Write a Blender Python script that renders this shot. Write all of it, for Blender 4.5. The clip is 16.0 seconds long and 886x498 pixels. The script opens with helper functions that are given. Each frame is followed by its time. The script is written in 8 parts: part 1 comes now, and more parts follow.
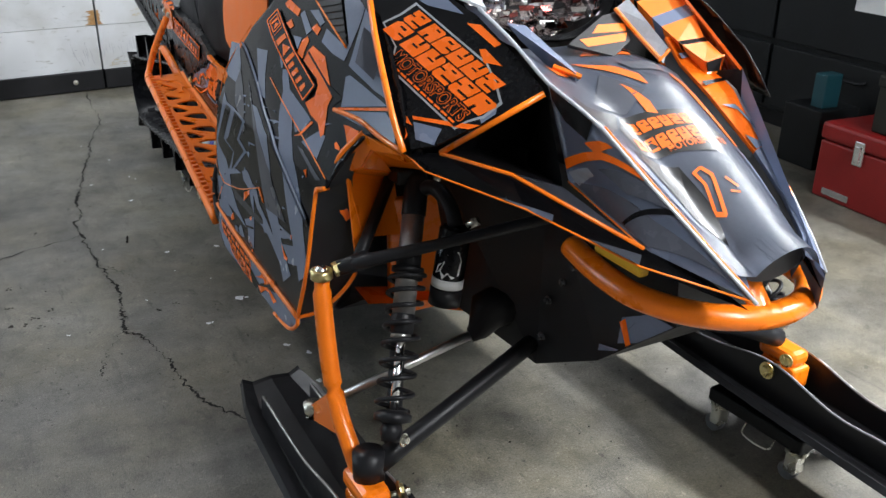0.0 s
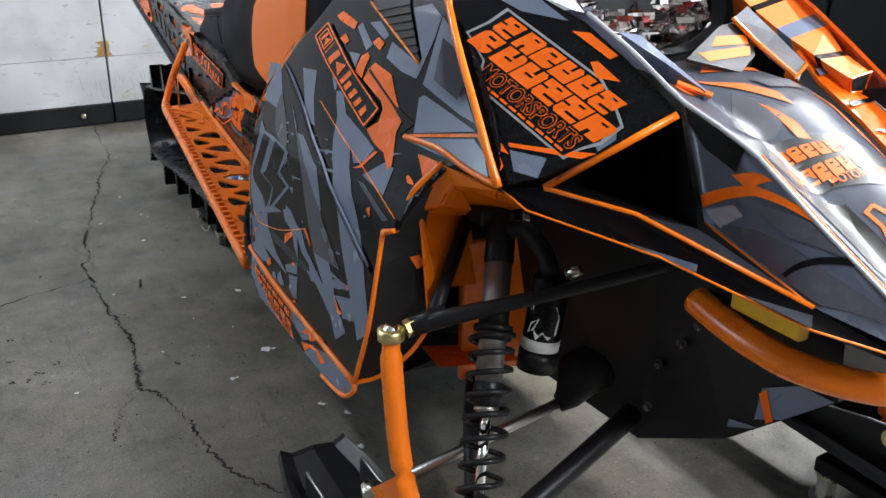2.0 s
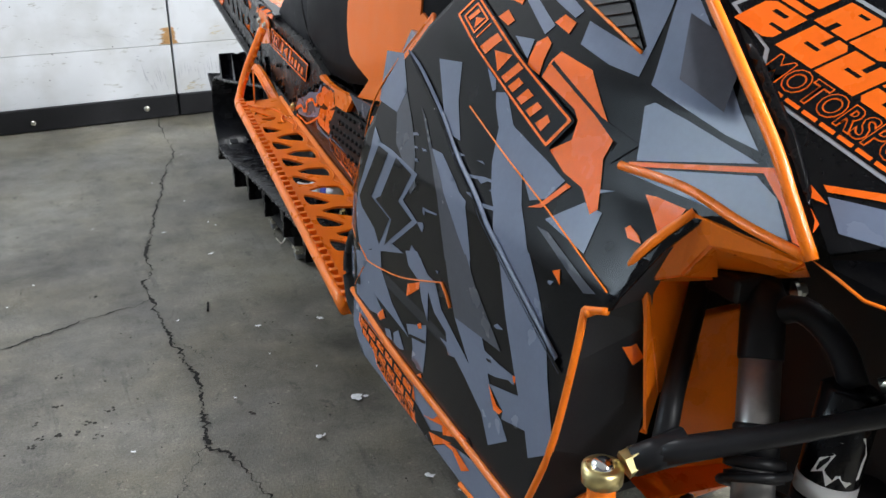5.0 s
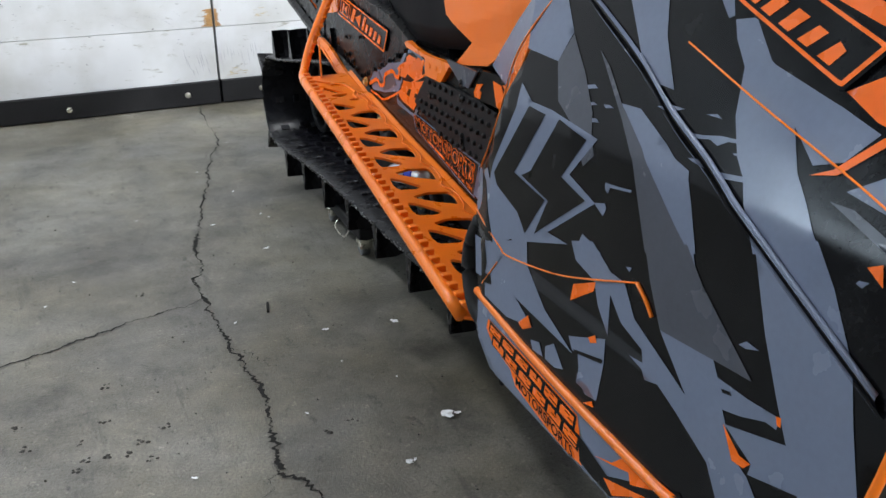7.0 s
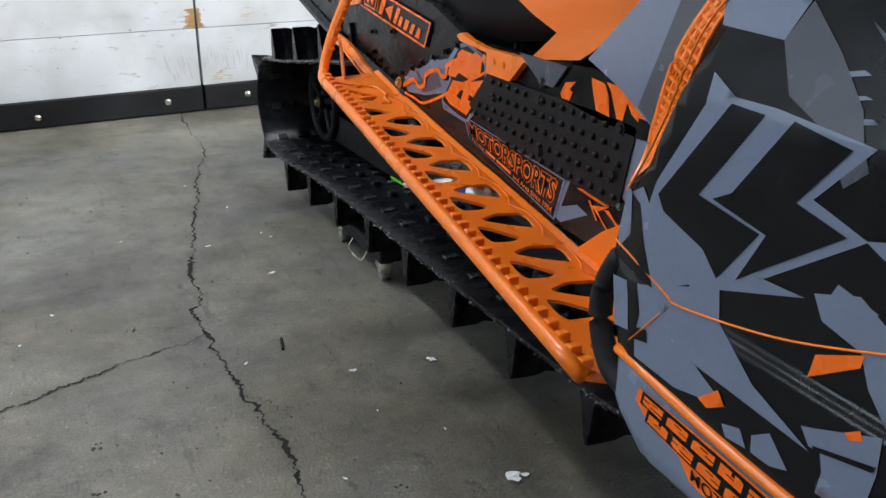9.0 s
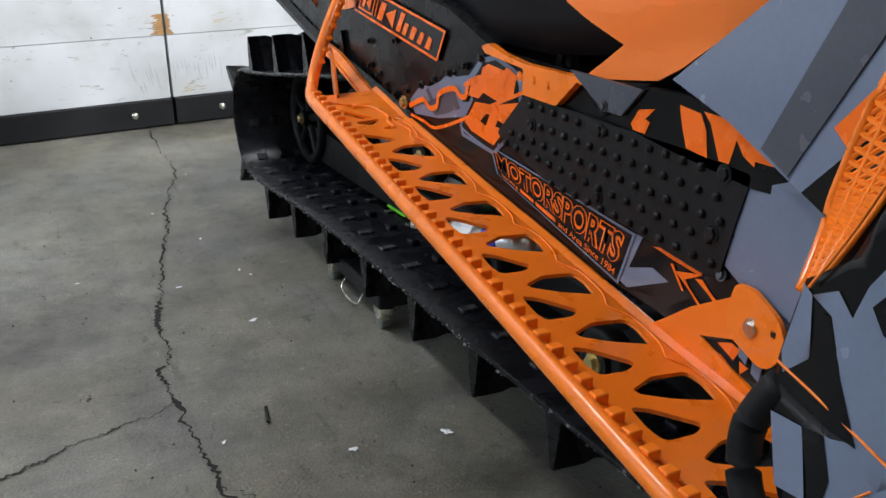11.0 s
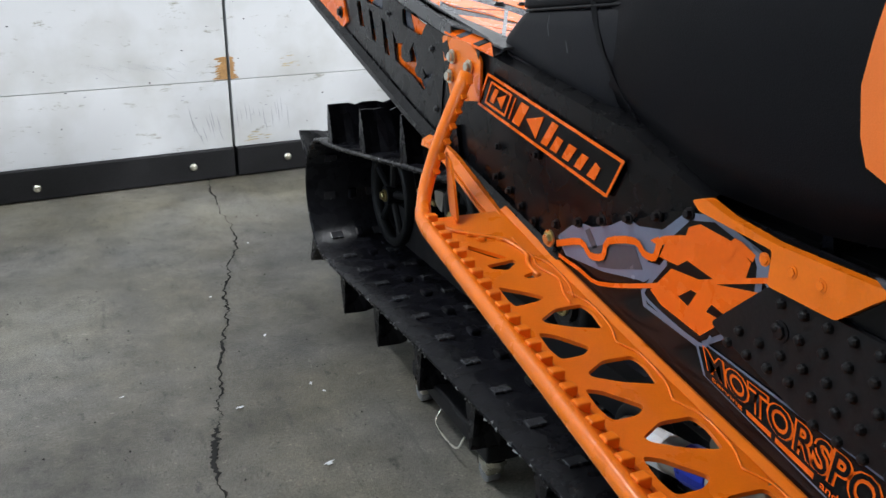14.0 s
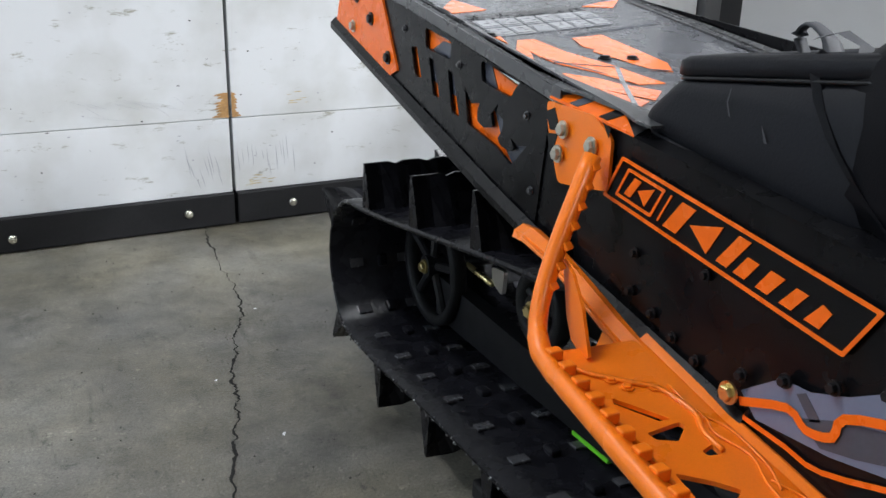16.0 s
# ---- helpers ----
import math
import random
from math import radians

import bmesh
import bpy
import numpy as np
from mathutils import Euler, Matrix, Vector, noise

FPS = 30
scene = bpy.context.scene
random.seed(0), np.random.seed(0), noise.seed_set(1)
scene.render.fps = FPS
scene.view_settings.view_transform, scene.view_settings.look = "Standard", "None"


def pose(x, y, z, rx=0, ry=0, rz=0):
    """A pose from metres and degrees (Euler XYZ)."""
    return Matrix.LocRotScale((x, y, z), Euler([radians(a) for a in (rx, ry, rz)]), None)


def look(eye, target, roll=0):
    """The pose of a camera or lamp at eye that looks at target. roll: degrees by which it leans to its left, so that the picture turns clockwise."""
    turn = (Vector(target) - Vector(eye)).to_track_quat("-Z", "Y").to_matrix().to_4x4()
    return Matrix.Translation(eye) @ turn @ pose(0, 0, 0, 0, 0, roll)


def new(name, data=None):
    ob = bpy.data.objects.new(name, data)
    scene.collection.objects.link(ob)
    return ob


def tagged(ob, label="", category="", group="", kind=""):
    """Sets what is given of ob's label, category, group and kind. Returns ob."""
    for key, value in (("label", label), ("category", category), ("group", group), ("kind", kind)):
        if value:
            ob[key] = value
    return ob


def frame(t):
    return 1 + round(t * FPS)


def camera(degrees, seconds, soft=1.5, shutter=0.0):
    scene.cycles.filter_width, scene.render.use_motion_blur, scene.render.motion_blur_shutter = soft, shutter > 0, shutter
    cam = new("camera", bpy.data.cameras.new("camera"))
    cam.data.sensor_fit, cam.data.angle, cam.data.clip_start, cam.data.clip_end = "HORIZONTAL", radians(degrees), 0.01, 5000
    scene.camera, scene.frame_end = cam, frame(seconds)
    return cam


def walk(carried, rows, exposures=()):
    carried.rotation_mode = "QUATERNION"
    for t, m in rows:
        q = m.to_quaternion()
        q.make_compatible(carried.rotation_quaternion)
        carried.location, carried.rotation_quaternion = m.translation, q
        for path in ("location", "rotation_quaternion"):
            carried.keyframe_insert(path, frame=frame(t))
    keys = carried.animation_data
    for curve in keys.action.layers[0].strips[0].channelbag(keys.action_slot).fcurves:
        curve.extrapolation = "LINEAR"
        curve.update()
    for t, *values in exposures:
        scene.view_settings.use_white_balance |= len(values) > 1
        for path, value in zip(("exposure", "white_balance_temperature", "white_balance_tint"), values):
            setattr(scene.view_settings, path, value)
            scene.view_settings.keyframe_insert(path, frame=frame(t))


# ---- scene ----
from mathutils.geometry import tessellate_polygon as tessellate

cam = camera(53.0, 16.0)
PATH = [
    (0, (-0.74, 0.928, 0.942), (0.136, 2.533, 0.132), 0.8),
    (0.5, (-0.748, 0.982, 0.923), (0.138, 2.601, 0.154), 0.8),
    (1, (-0.752, 1.03, 0.903), (0.141, 2.652, 0.148), 0.8),
    (1.5, (-0.748, 1.075, 0.89), (0.146, 2.703, 0.148), 0.7),
    (2, (-0.739, 1.138, 0.88), (0.15, 2.772, 0.145), 0.7),
    (2.5, (-0.725, 1.207, 0.87), (0.153, 2.848, 0.137), 0.6),
    (3, (-0.711, 1.271, 0.862), (0.155, 2.919, 0.131), 0.6),
    (3.5, (-0.701, 1.335, 0.851), (0.145, 2.992, 0.117), 0.5),
    (6, (-0.694, 1.584, 0.788), (0.047, 3.275, 0.019), -0.1),
    (6.5, (-0.706, 1.641, 0.761), (0.027, 3.337, -0.005), -0.2),
    (7, (-0.724, 1.714, 0.736), (-0.001, 3.415, -0.027), -0.3),
    (7.5, (-0.742, 1.797, 0.718), (-0.004, 3.496, -0.037), -0.1),
    (8, (-0.755, 1.862, 0.702), (0.002, 3.555, -0.049), 0.2),
    (8.5, (-0.759, 1.909, 0.69), (0.019, 3.593, -0.056), 0.3),
    (11, (-0.698, 2.188, 0.655), (0.145, 3.845, -0.084), 0.0),
    (11.5, (-0.679, 2.256, 0.669), (0.159, 3.916, -0.066), 0.1),
    (12, (-0.663, 2.318, 0.679), (0.163, 3.986, -0.053), 0.2),
    (12.5, (-0.652, 2.363, 0.683), (0.155, 4.041, -0.049), 0.3),
    (13, (-0.655, 2.4, 0.693), (0.132, 4.09, -0.031), 0.5),
    (13.5, (-0.657, 2.448, 0.706), (0.105, 4.151, -0.015), 0.4),
    (14, (-0.652, 2.512, 0.704), (0.101, 4.223, -0.007), 0.6),
    (14.5, (-0.655, 2.586, 0.697), (0.1, 4.3, -0.003), 0.7),
    (15, (-0.66, 2.657, 0.702), (0.118, 4.367, 0.015), 1.1),
    (15.5, (-0.662, 2.719, 0.707), (0.124, 4.429, 0.027), 1.3),
    (16, (-0.656, 2.789, 0.709), (0.15, 4.493, 0.04), 1.6),
]
walk(cam, [(t, look(eye, target, roll)) for t, eye, target, roll in PATH], exposures=[(0, -0.42), (3.5, -0.27), (6, 0.0), (10.8, -0.03), (12.5, 0.03), (14.5, -0.2), (16, -0.22)])

# ---- light and air ----
world = bpy.data.worlds.new("garage_air")
scene.world = world
world.use_nodes = True
world.node_tree.nodes["Background"].inputs[0].default_value = (0.55, 0.62, 0.75, 1)
world.node_tree.nodes["Background"].inputs[1].default_value = 0.03


# ---- materials ----
def tree(name):
    m = bpy.data.materials.new(name)
    m.use_nodes = True
    return m, m.node_tree.nodes, m.node_tree.links, m.node_tree.nodes["Principled BSDF"]


def paint(name, color, rough=0.4, metal=0.0, vary=0.12, scale=30.0, bump=0.0, fine=220.0, coat=0.0, spec=0.5):
    """A surface with two scales of variation in colour and gloss, and fine relief."""
    m, n, l, b = tree(name)
    tc = n.new("ShaderNodeTexCoord")
    big, small = n.new("ShaderNodeTexNoise"), n.new("ShaderNodeTexNoise")
    big.inputs["Scale"].default_value, small.inputs["Scale"].default_value = scale, fine
    big.inputs["Detail"].default_value, small.inputs["Detail"].default_value = 5, 3
    for t in (big, small):
        l.new(tc.outputs["Object"], t.inputs["Vector"])
    mix = n.new("ShaderNodeMath")
    mix.operation = "ADD"
    l.new(big.outputs["Fac"], mix.inputs[0])
    l.new(small.outputs["Fac"], mix.inputs[1])
    ramp = n.new("ShaderNodeMapRange")
    ramp.inputs["From Min"].default_value, ramp.inputs["From Max"].default_value = 0.6, 1.4
    ramp.inputs["To Min"].default_value, ramp.inputs["To Max"].default_value = 1 - vary, 1 + vary
    l.new(mix.outputs[0], ramp.inputs["Value"])
    hsv = n.new("ShaderNodeHueSaturation")
    hsv.inputs["Color"].default_value = (*color, 1)
    l.new(ramp.outputs[0], hsv.inputs["Value"])
    l.new(hsv.outputs[0], b.inputs["Base Color"])
    rr = n.new("ShaderNodeMapRange")
    rr.inputs["From Min"].default_value, rr.inputs["From Max"].default_value = 0.3, 0.7
    rr.inputs["To Min"].default_value, rr.inputs["To Max"].default_value = max(rough - 0.06, 0.02), rough + 0.08
    l.new(big.outputs["Fac"], rr.inputs["Value"])
    l.new(rr.outputs[0], b.inputs["Roughness"])
    b.inputs["Metallic"].default_value = metal
    b.inputs["Coat Weight"].default_value = coat
    b.inputs["Coat Roughness"].default_value = 0.12
    b.inputs["Specular IOR Level"].default_value = spec
    if bump:
        bp = n.new("ShaderNodeBump")
        bp.inputs["Strength"].default_value, bp.inputs["Distance"].default_value = bump, 0.001
        l.new(small.outputs["Fac"], bp.inputs["Height"])
        l.new(bp.outputs[0], b.inputs["Normal"])
    return m


ORANGE = paint("orange_powder_coat", (0.90, 0.190, 0.006), 0.30, vary=0.06, fine=500, bump=0.05, coat=0.25, spec=0.4)
ORANGE_WRAP = paint("orange_vinyl", (0.90, 0.150, 0.008), 0.26, vary=0.05, spec=0.35)
ORANGE_CLOTH = paint("orange_seat_vinyl", (0.92, 0.190, 0.014), 0.50, vary=0.05, bump=0.25, fine=900)
BLACK_WRAP = paint("black_vinyl", (0.005, 0.005, 0.006), 0.20, vary=0.2, spec=0.18)
GREY_WRAP = paint("slate_grey_vinyl", (0.150, 0.178, 0.255), 0.20, vary=0.05, spec=0.52)
MID_WRAP = paint("dark_slate_vinyl", (0.072, 0.077, 0.096), 0.22, vary=0.08, spec=0.30)
PLASTIC = paint("black_moulded_plastic", (0.012, 0.012, 0.0138), 0.40, vary=0.25, bump=0.15, fine=700, spec=0.36)
TUNNEL = paint("black_anodised_sheet", (0.005, 0.005, 0.006), 0.26, vary=0.2, spec=0.16)
STEEL_BLACK = paint("black_satin_steel", (0.010, 0.010, 0.0115), 0.38, vary=0.2, bump=0.05, spec=0.22)
RUBBER = paint("black_rubber", (0.008, 0.008, 0.009), 0.55, vary=0.35, bump=0.35, fine=260, spec=0.22)
TRACK_RUBBER = paint("track_rubber", (0.006, 0.006, 0.008), 0.26, vary=0.5, bump=0.9, fine=70, spec=0.14)
CLIP_STEEL = paint("bright_clip_steel", (0.05, 0.05, 0.055), 0.22, vary=0.3, spec=0.8)
RAIL_SATIN = paint("satin_black_rail", (0.055, 0.055, 0.058), 0.28, 0.0, 0.2, 40, 0.05, 300, spec=0.7)
TOP_GREY = paint("tunnel_laminate_slate", (0.20, 0.205, 0.225), 0.24, vary=0.06, coat=0.8)
TOP_MID = paint("tunnel_laminate_dark", (0.165, 0.17, 0.187), 0.24, vary=0.06, coat=0.8)
TOP_ORANGE = paint("tunnel_laminate_orange", (0.90, 0.170, 0.020), 0.24, vary=0.05, coat=0.8)
BAG = paint("bag_vinyl", (0.0080, 0.0083, 0.0110), 0.50, 0, 0.25, 12, 0.20, 500, spec=0.14)
SCUFF = paint("scuffed_vinyl", (0.040, 0.041, 0.046), 0.6, 0, 0.3, 60, 0.0)
WEBBING = paint("webbing", (0.035, 0.036, 0.042), 0.7, 0, 0.2, 60, 0.15, 600)
SEAT = paint("black_seat_vinyl", (0.0035, 0.0035, 0.0050), 0.55, vary=0.3, scale=9, bump=0.25, fine=800, spec=0.10)
ZINC = paint("zinc_steel", (0.62, 0.60, 0.52), 0.28, metal=1.0, vary=0.15)
BRASS = paint("yellow_zinc", (0.70, 0.58, 0.28), 0.28, metal=1.0, vary=0.15)
ALU = paint("brushed_aluminium", (0.50, 0.49, 0.47), 0.33, metal=1.0, vary=0.12, fine=600)
SHOCK_GREY = paint("hard_anodised_body", (0.30, 0.29, 0.28), 0.34, metal=0.8, vary=0.12)
WHITE_INK = paint("white_ink", (0.75, 0.75, 0.75), 0.4, vary=0.05)
GLOSS = paint("glossy_hood_wrap", (0.125, 0.141, 0.187), 0.34, vary=0.08, coat=1.0, spec=0.5)
PALE_EDGE = paint("pale_edge_vinyl", (0.42, 0.43, 0.47), 0.25, vary=0.1, coat=0.5)
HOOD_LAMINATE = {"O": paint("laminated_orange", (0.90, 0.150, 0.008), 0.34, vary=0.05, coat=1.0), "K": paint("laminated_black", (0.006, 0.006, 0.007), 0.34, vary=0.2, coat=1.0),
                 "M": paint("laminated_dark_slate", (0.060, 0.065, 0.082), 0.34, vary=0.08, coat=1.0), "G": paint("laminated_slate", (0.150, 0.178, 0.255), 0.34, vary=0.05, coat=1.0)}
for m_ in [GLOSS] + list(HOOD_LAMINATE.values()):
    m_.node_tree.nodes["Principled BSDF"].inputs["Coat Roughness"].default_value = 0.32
GREY_INK = paint("grey_ink", (0.30, 0.31, 0.34), 0.4, vary=0.05)
GREEN = paint("lime_hyfax", (0.18, 0.72, 0.03), 0.4, vary=0.05)
BLUE = paint("blue_anodised", (0.02, 0.05, 0.55), 0.3, metal=0.6, vary=0.05)
RED_STEEL = paint("red_enamel", (0.24, 0.010, 0.010), 0.38, vary=0.15, scale=12)
OLIVE = paint("olive_steel", (0.012, 0.013, 0.009), 0.5, vary=0.25, scale=14)
TEAL = paint("teal_card", (0.006, 0.050, 0.065), 0.5, vary=0.1)
CABINET = paint("black_cabinet_steel", (0.009, 0.010, 0.011), 0.42, vary=0.3, scale=9, spec=0.22)
CHROME = paint("chrome", (0.85, 0.85, 0.86), 0.08, metal=1.0, vary=0.04)
PAPER = paint("torn_paper", (0.80, 0.81, 0.83), 0.8, vary=0.1)


def concrete():
    m, n, l, b = tree("worn_concrete")
    tc = n.new("ShaderNodeTexCoord")

    def noise_at(scale, detail, rough=0.6, stretch=None):
        t = n.new("ShaderNodeTexNoise")
        t.inputs["Scale"].default_value, t.inputs["Detail"].default_value, t.inputs["Roughness"].default_value = scale, detail, rough
        src = tc.outputs["Object"]
        if stretch:
            mp = n.new("ShaderNodeMapping")
            mp.inputs["Scale"].default_value, mp.inputs["Rotation"].default_value = stretch, (0, 0, 0.5)
            l.new(src, mp.inputs["Vector"])
            src = mp.outputs[0]
        l.new(src, t.inputs["Vector"])
        return t

    def ranged(src, a, c, lo, hi):
        q = n.new("ShaderNodeMapRange")
        for k, v in (("From Min", a), ("From Max", c), ("To Min", lo), ("To Max", hi)):
            q.inputs[k].default_value = v
        l.new(src.outputs[0], q.inputs["Value"])
        return q

    def times(a, c):
        q = n.new("ShaderNodeMath")
        q.operation = "MULTIPLY"
        l.new(a.outputs[0], q.inputs[0])
        l.new(c.outputs[0], q.inputs[1])
        return q
    cloud = n.new("ShaderNodeMixRGB")
    cloud.inputs[0].default_value = 0.45
    l.new(noise_at(2.0, 6).outputs["Fac"], cloud.inputs[1])
    l.new(noise_at(13, 9, 0.72).outputs["Fac"], cloud.inputs[2])
    ramp = n.new("ShaderNodeValToRGB")
    ramp.color_ramp.elements[0].position, ramp.color_ramp.elements[1].position = 0.36, 0.64
    ramp.color_ramp.elements[0].color, ramp.color_ramp.elements[1].color = (0.045, 0.0420, 0.034, 1), (0.222, 0.207, 0.170, 1)
    l.new(cloud.outputs[0], ramp.inputs[0])
    # oily marks with ragged edges, small scuffs, scratches and grain
    oil = ranged(noise_at(4.5, 10, 0.78), 0.55, 0.66, 1.0, 0.55)
    scuff = ranged(noise_at(38, 8, 0.8, (1.0, 0.55, 1)), 0.575, 0.635, 1.0, 0.42)
    scratch = ranged(noise_at(34, 5, 0.7, (1.0, 0.10, 1)), 0.60, 0.68, 1.0, 0.65)
    pale = ranged(noise_at(60, 6, 0.7), 0.60, 0.66, 1.0, 1.5)
    pits = ranged(noise_at(150, 3, 0.6), 0.64, 0.70, 1.0, 0.35)
    spots = ranged(noise_at(17, 7, 0.75), 0.63, 0.69, 1.0, 0.40)
    grain = ranged(noise_at(240, 4, 0.7), 0.3, 0.7, 0.62, 1.32)
    total = times(times(times(oil, scuff), times(scratch, pale)), times(grain, times(pits, spots)))
    hsv = n.new("ShaderNodeHueSaturation")
    l.new(ramp.outputs[0], hsv.inputs["Color"])
    l.new(total.outputs[0], hsv.inputs["Value"])
    l.new(ranged(noise_at(3.3, 4), 0.35, 0.65, 0.7, 1.5).outputs[0], hsv.inputs["Saturation"])
    l.new(hsv.outputs[0], b.inputs["Base Color"])
    l.new(ranged(noise_at(5, 6), 0.3, 0.7, 0.30, 0.52).outputs[0], b.inputs["Roughness"])
    b.inputs["Specular IOR Level"].default_value = 0.62
    bp = n.new("ShaderNodeBump")
    bp.inputs["Strength"].default_value, bp.inputs["Distance"].default_value = 0.4, 0.002
    l.new(grain.outputs[0], bp.inputs["Height"])
    l.new(bp.outputs[0], b.inputs["Normal"])
    return m


def door_white():
    m, n, l, b = tree("scuffed_white_door")
    tc = n.new("ShaderNodeTexCoord")
    mp = n.new("ShaderNodeMapping")
    mp.inputs["Scale"].default_value = (0.45, 1, 1.5)
    l.new(tc.outputs["Object"], mp.inputs["Vector"])
    a, c = n.new("ShaderNodeTexNoise"), n.new("ShaderNodeTexNoise")
    a.inputs["Scale"].default_value, a.inputs["Detail"].default_value = 5, 8
    c.inputs["Scale"].default_value, c.inputs["Detail"].default_value, c.inputs["Roughness"].default_value = 22, 9, 0.75
    l.new(tc.outputs["Object"], a.inputs["Vector"])
    l.new(mp.outputs[0], c.inputs["Vector"])
    r1 = n.new("ShaderNodeValToRGB")
    r1.color_ramp.elements[0].position, r1.color_ramp.elements[1].position = 0.25, 0.55
    r1.color_ramp.elements[0].color, r1.color_ramp.elements[1].color = (0.40, 0.40, 0.385, 1), (0.545, 0.555, 0.57, 1)
    l.new(a.outputs["Fac"], r1.inputs[0])
    r2 = n.new("ShaderNodeValToRGB")
    r2.color_ramp.elements[0].position, r2.color_ramp.elements[1].position = 0.585, 0.65
    r2.color_ramp.elements[0].color, r2.color_ramp.elements[1].color = (1, 1, 1, 1), (0.50, 0.48, 0.40, 1)
    l.new(c.outputs["Fac"], r2.inputs[0])
    mul = n.new("ShaderNodeMixRGB")
    mul.blend_type = "MULTIPLY"
    mul.inputs[0].default_value = 1
    l.new(r1.outputs[0], mul.inputs[1])
    l.new(r2.outputs[0], mul.inputs[2])
    l.new(mul.outputs[0], b.inputs["Base Color"])
    b.inputs["Roughness"].default_value = 0.45
    return m


CONCRETE, DOOR = concrete(), door_white()
WALL_PAINT = paint("grey_white_wall", (0.62, 0.63, 0.65), 0.6, vary=0.06, scale=4)
CEIL_PAINT = paint("ceiling_white", (0.70, 0.70, 0.70), 0.7, vary=0.05, scale=4)
CRACK = paint("crack_dirt", (0.012, 0.011, 0.010), 0.9, vary=0.3)
WOOD = paint("raw_splintered_wood", (0.36, 0.20, 0.075), 0.7, vary=0.4, scale=60, bump=0.5)
GLASS_M, gn, gl, gb = tree("clear_lens")
gb.inputs["Transmission Weight"].default_value, gb.inputs["Roughness"].default_value, gb.inputs["IOR"].default_value = 1.0, 0.0, 1.04
TUBE_M, tn, tl_, tb = tree("lamp_diffuser")
tb.inputs["Emission Color"].default_value, tb.inputs["Emission Strength"].default_value = (0.97, 0.985, 1.0, 1), 14.0
DAY_PANE, tn, tl_, tb = tree("frosted_daylight_pane")
tb.inputs["Emission Color"].default_value, tb.inputs["Emission Strength"].default_value = (0.70, 0.86, 1.0, 1), 12.0


# ---- mesh tools ----
def link(name, bm, material, parent=None, label="", smooth=False):
    me = bpy.data.meshes.new(name)
    bmesh.ops.recalc_face_normals(bm, faces=bm.faces[:])
    bm.to_mesh(me)
    bm.free()
    if smooth:
        for f in me.polygons:
            f.use_smooth = True
    me.materials.append(material)
    ob = new(name, me)
    if parent:
        ob.parent = parent
    if label:
        ob["label"] = label
    return ob


def part(name, bm, material, parent, label="", smooth=False):
    return link(name, bm, material, parent, label, smooth)


def box(x0, x1, y0, y1, z0, z1, bevel=0.0, bm=None):
    own = bmesh.new()
    bmesh.ops.create_cube(own, size=1)
    for v in own.verts:
        v.co = Vector((x0 + (v.co.x + 0.5) * (x1 - x0), y0 + (v.co.y + 0.5) * (y1 - y0), z0 + (v.co.z + 0.5) * (z1 - z0)))
    if bevel:
        bmesh.ops.bevel(own, geom=own.edges[:], offset=bevel, segments=2, affect="EDGES", profile=0.5)
    return merge(bm, own)


def merge(bm, own):
    """Adds the mesh own to bm, or gives own back where there is none."""
    if bm is None:
        return own
    me = bpy.data.meshes.new("t")
    own.to_mesh(me)
    own.free()
    bm.from_mesh(me)
    bpy.data.meshes.remove(me)
    return bm


def moved(bm, m):
    bmesh.ops.transform(bm, matrix=m, verts=bm.verts[:])
    return bm


def spline(points, steps=6):
    """A Catmull-Rom line through the points."""
    p = [Vector(q) for q in points]
    p = [2 * p[0] - p[1]] + p + [2 * p[-1] - p[-2]]
    out = []
    for i in range(1, len(p) - 2):
        for s in range(steps):
            t = s / steps
            out.append(0.5 * (2 * p[i] + (p[i + 1] - p[i - 1]) * t + (2 * p[i - 1] - 5 * p[i] + 4 * p[i + 1] - p[i + 2]) * t * t
                              + (3 * p[i] - p[i - 1] - 3 * p[i + 1] + p[i + 2]) * t ** 3))
    return out + [p[-2]]


def tube(points, radius, sides=12, bm=None, flat=1.0, up=(0, 0, 1), closed=False):
    """A round or oval tube along a line; radius is a number or one for each point."""
    own = bmesh.new()
    pts = [Vector(q) for q in points]
    rings = []
    for i, p in enumerate(pts):
        a, c = pts[i - 1] if i or closed else p, pts[(i + 1) % len(pts)] if i + 1 < len(pts) or closed else p
        d = (c - a).normalized()
        u = Vector(up)
        if abs(d.dot(u)) > 0.95:
            u = Vector((1, 0, 0))
        s = d.cross(u).normalized()
        w = s.cross(d)
        r = radius[i] if isinstance(radius, (list, tuple)) else radius
        rings.append([own.verts.new(p + r * (math.cos(k * math.tau / sides) * s + flat * math.sin(k * math.tau / sides) * w)) for k in range(sides)])
    for a, c in zip(rings, rings[1:] + ([rings[0]] if closed else [])):
        for k in range(sides):
            own.faces.new((a[k], a[(k + 1) % sides], c[(k + 1) % sides], c[k]))
    if not closed:
        own.faces.new(rings[0])
        own.faces.new(rings[-1][::-1])
    return merge(bm, own)


def rod(a, b, r, sides=12, bm=None):
    return tube([a, b], r, sides, bm)


def loft(rings, bm=None, caps=True, closed=True):
    """Skins rings of points that all have the same count."""
    own = bmesh.new()
    vs = [[own.verts.new(p) for p in ring] for ring in rings]
    n = len(vs[0])
    for a, c in zip(vs, vs[1:]):
        for k in range(n if closed else n - 1):
            own.faces.new((a[k], a[(k + 1) % n], c[(k + 1) % n], c[k]))
    if caps and closed:
        own.faces.new(vs[0])
        own.faces.new(vs[-1][::-1])
    return merge(bm, own)


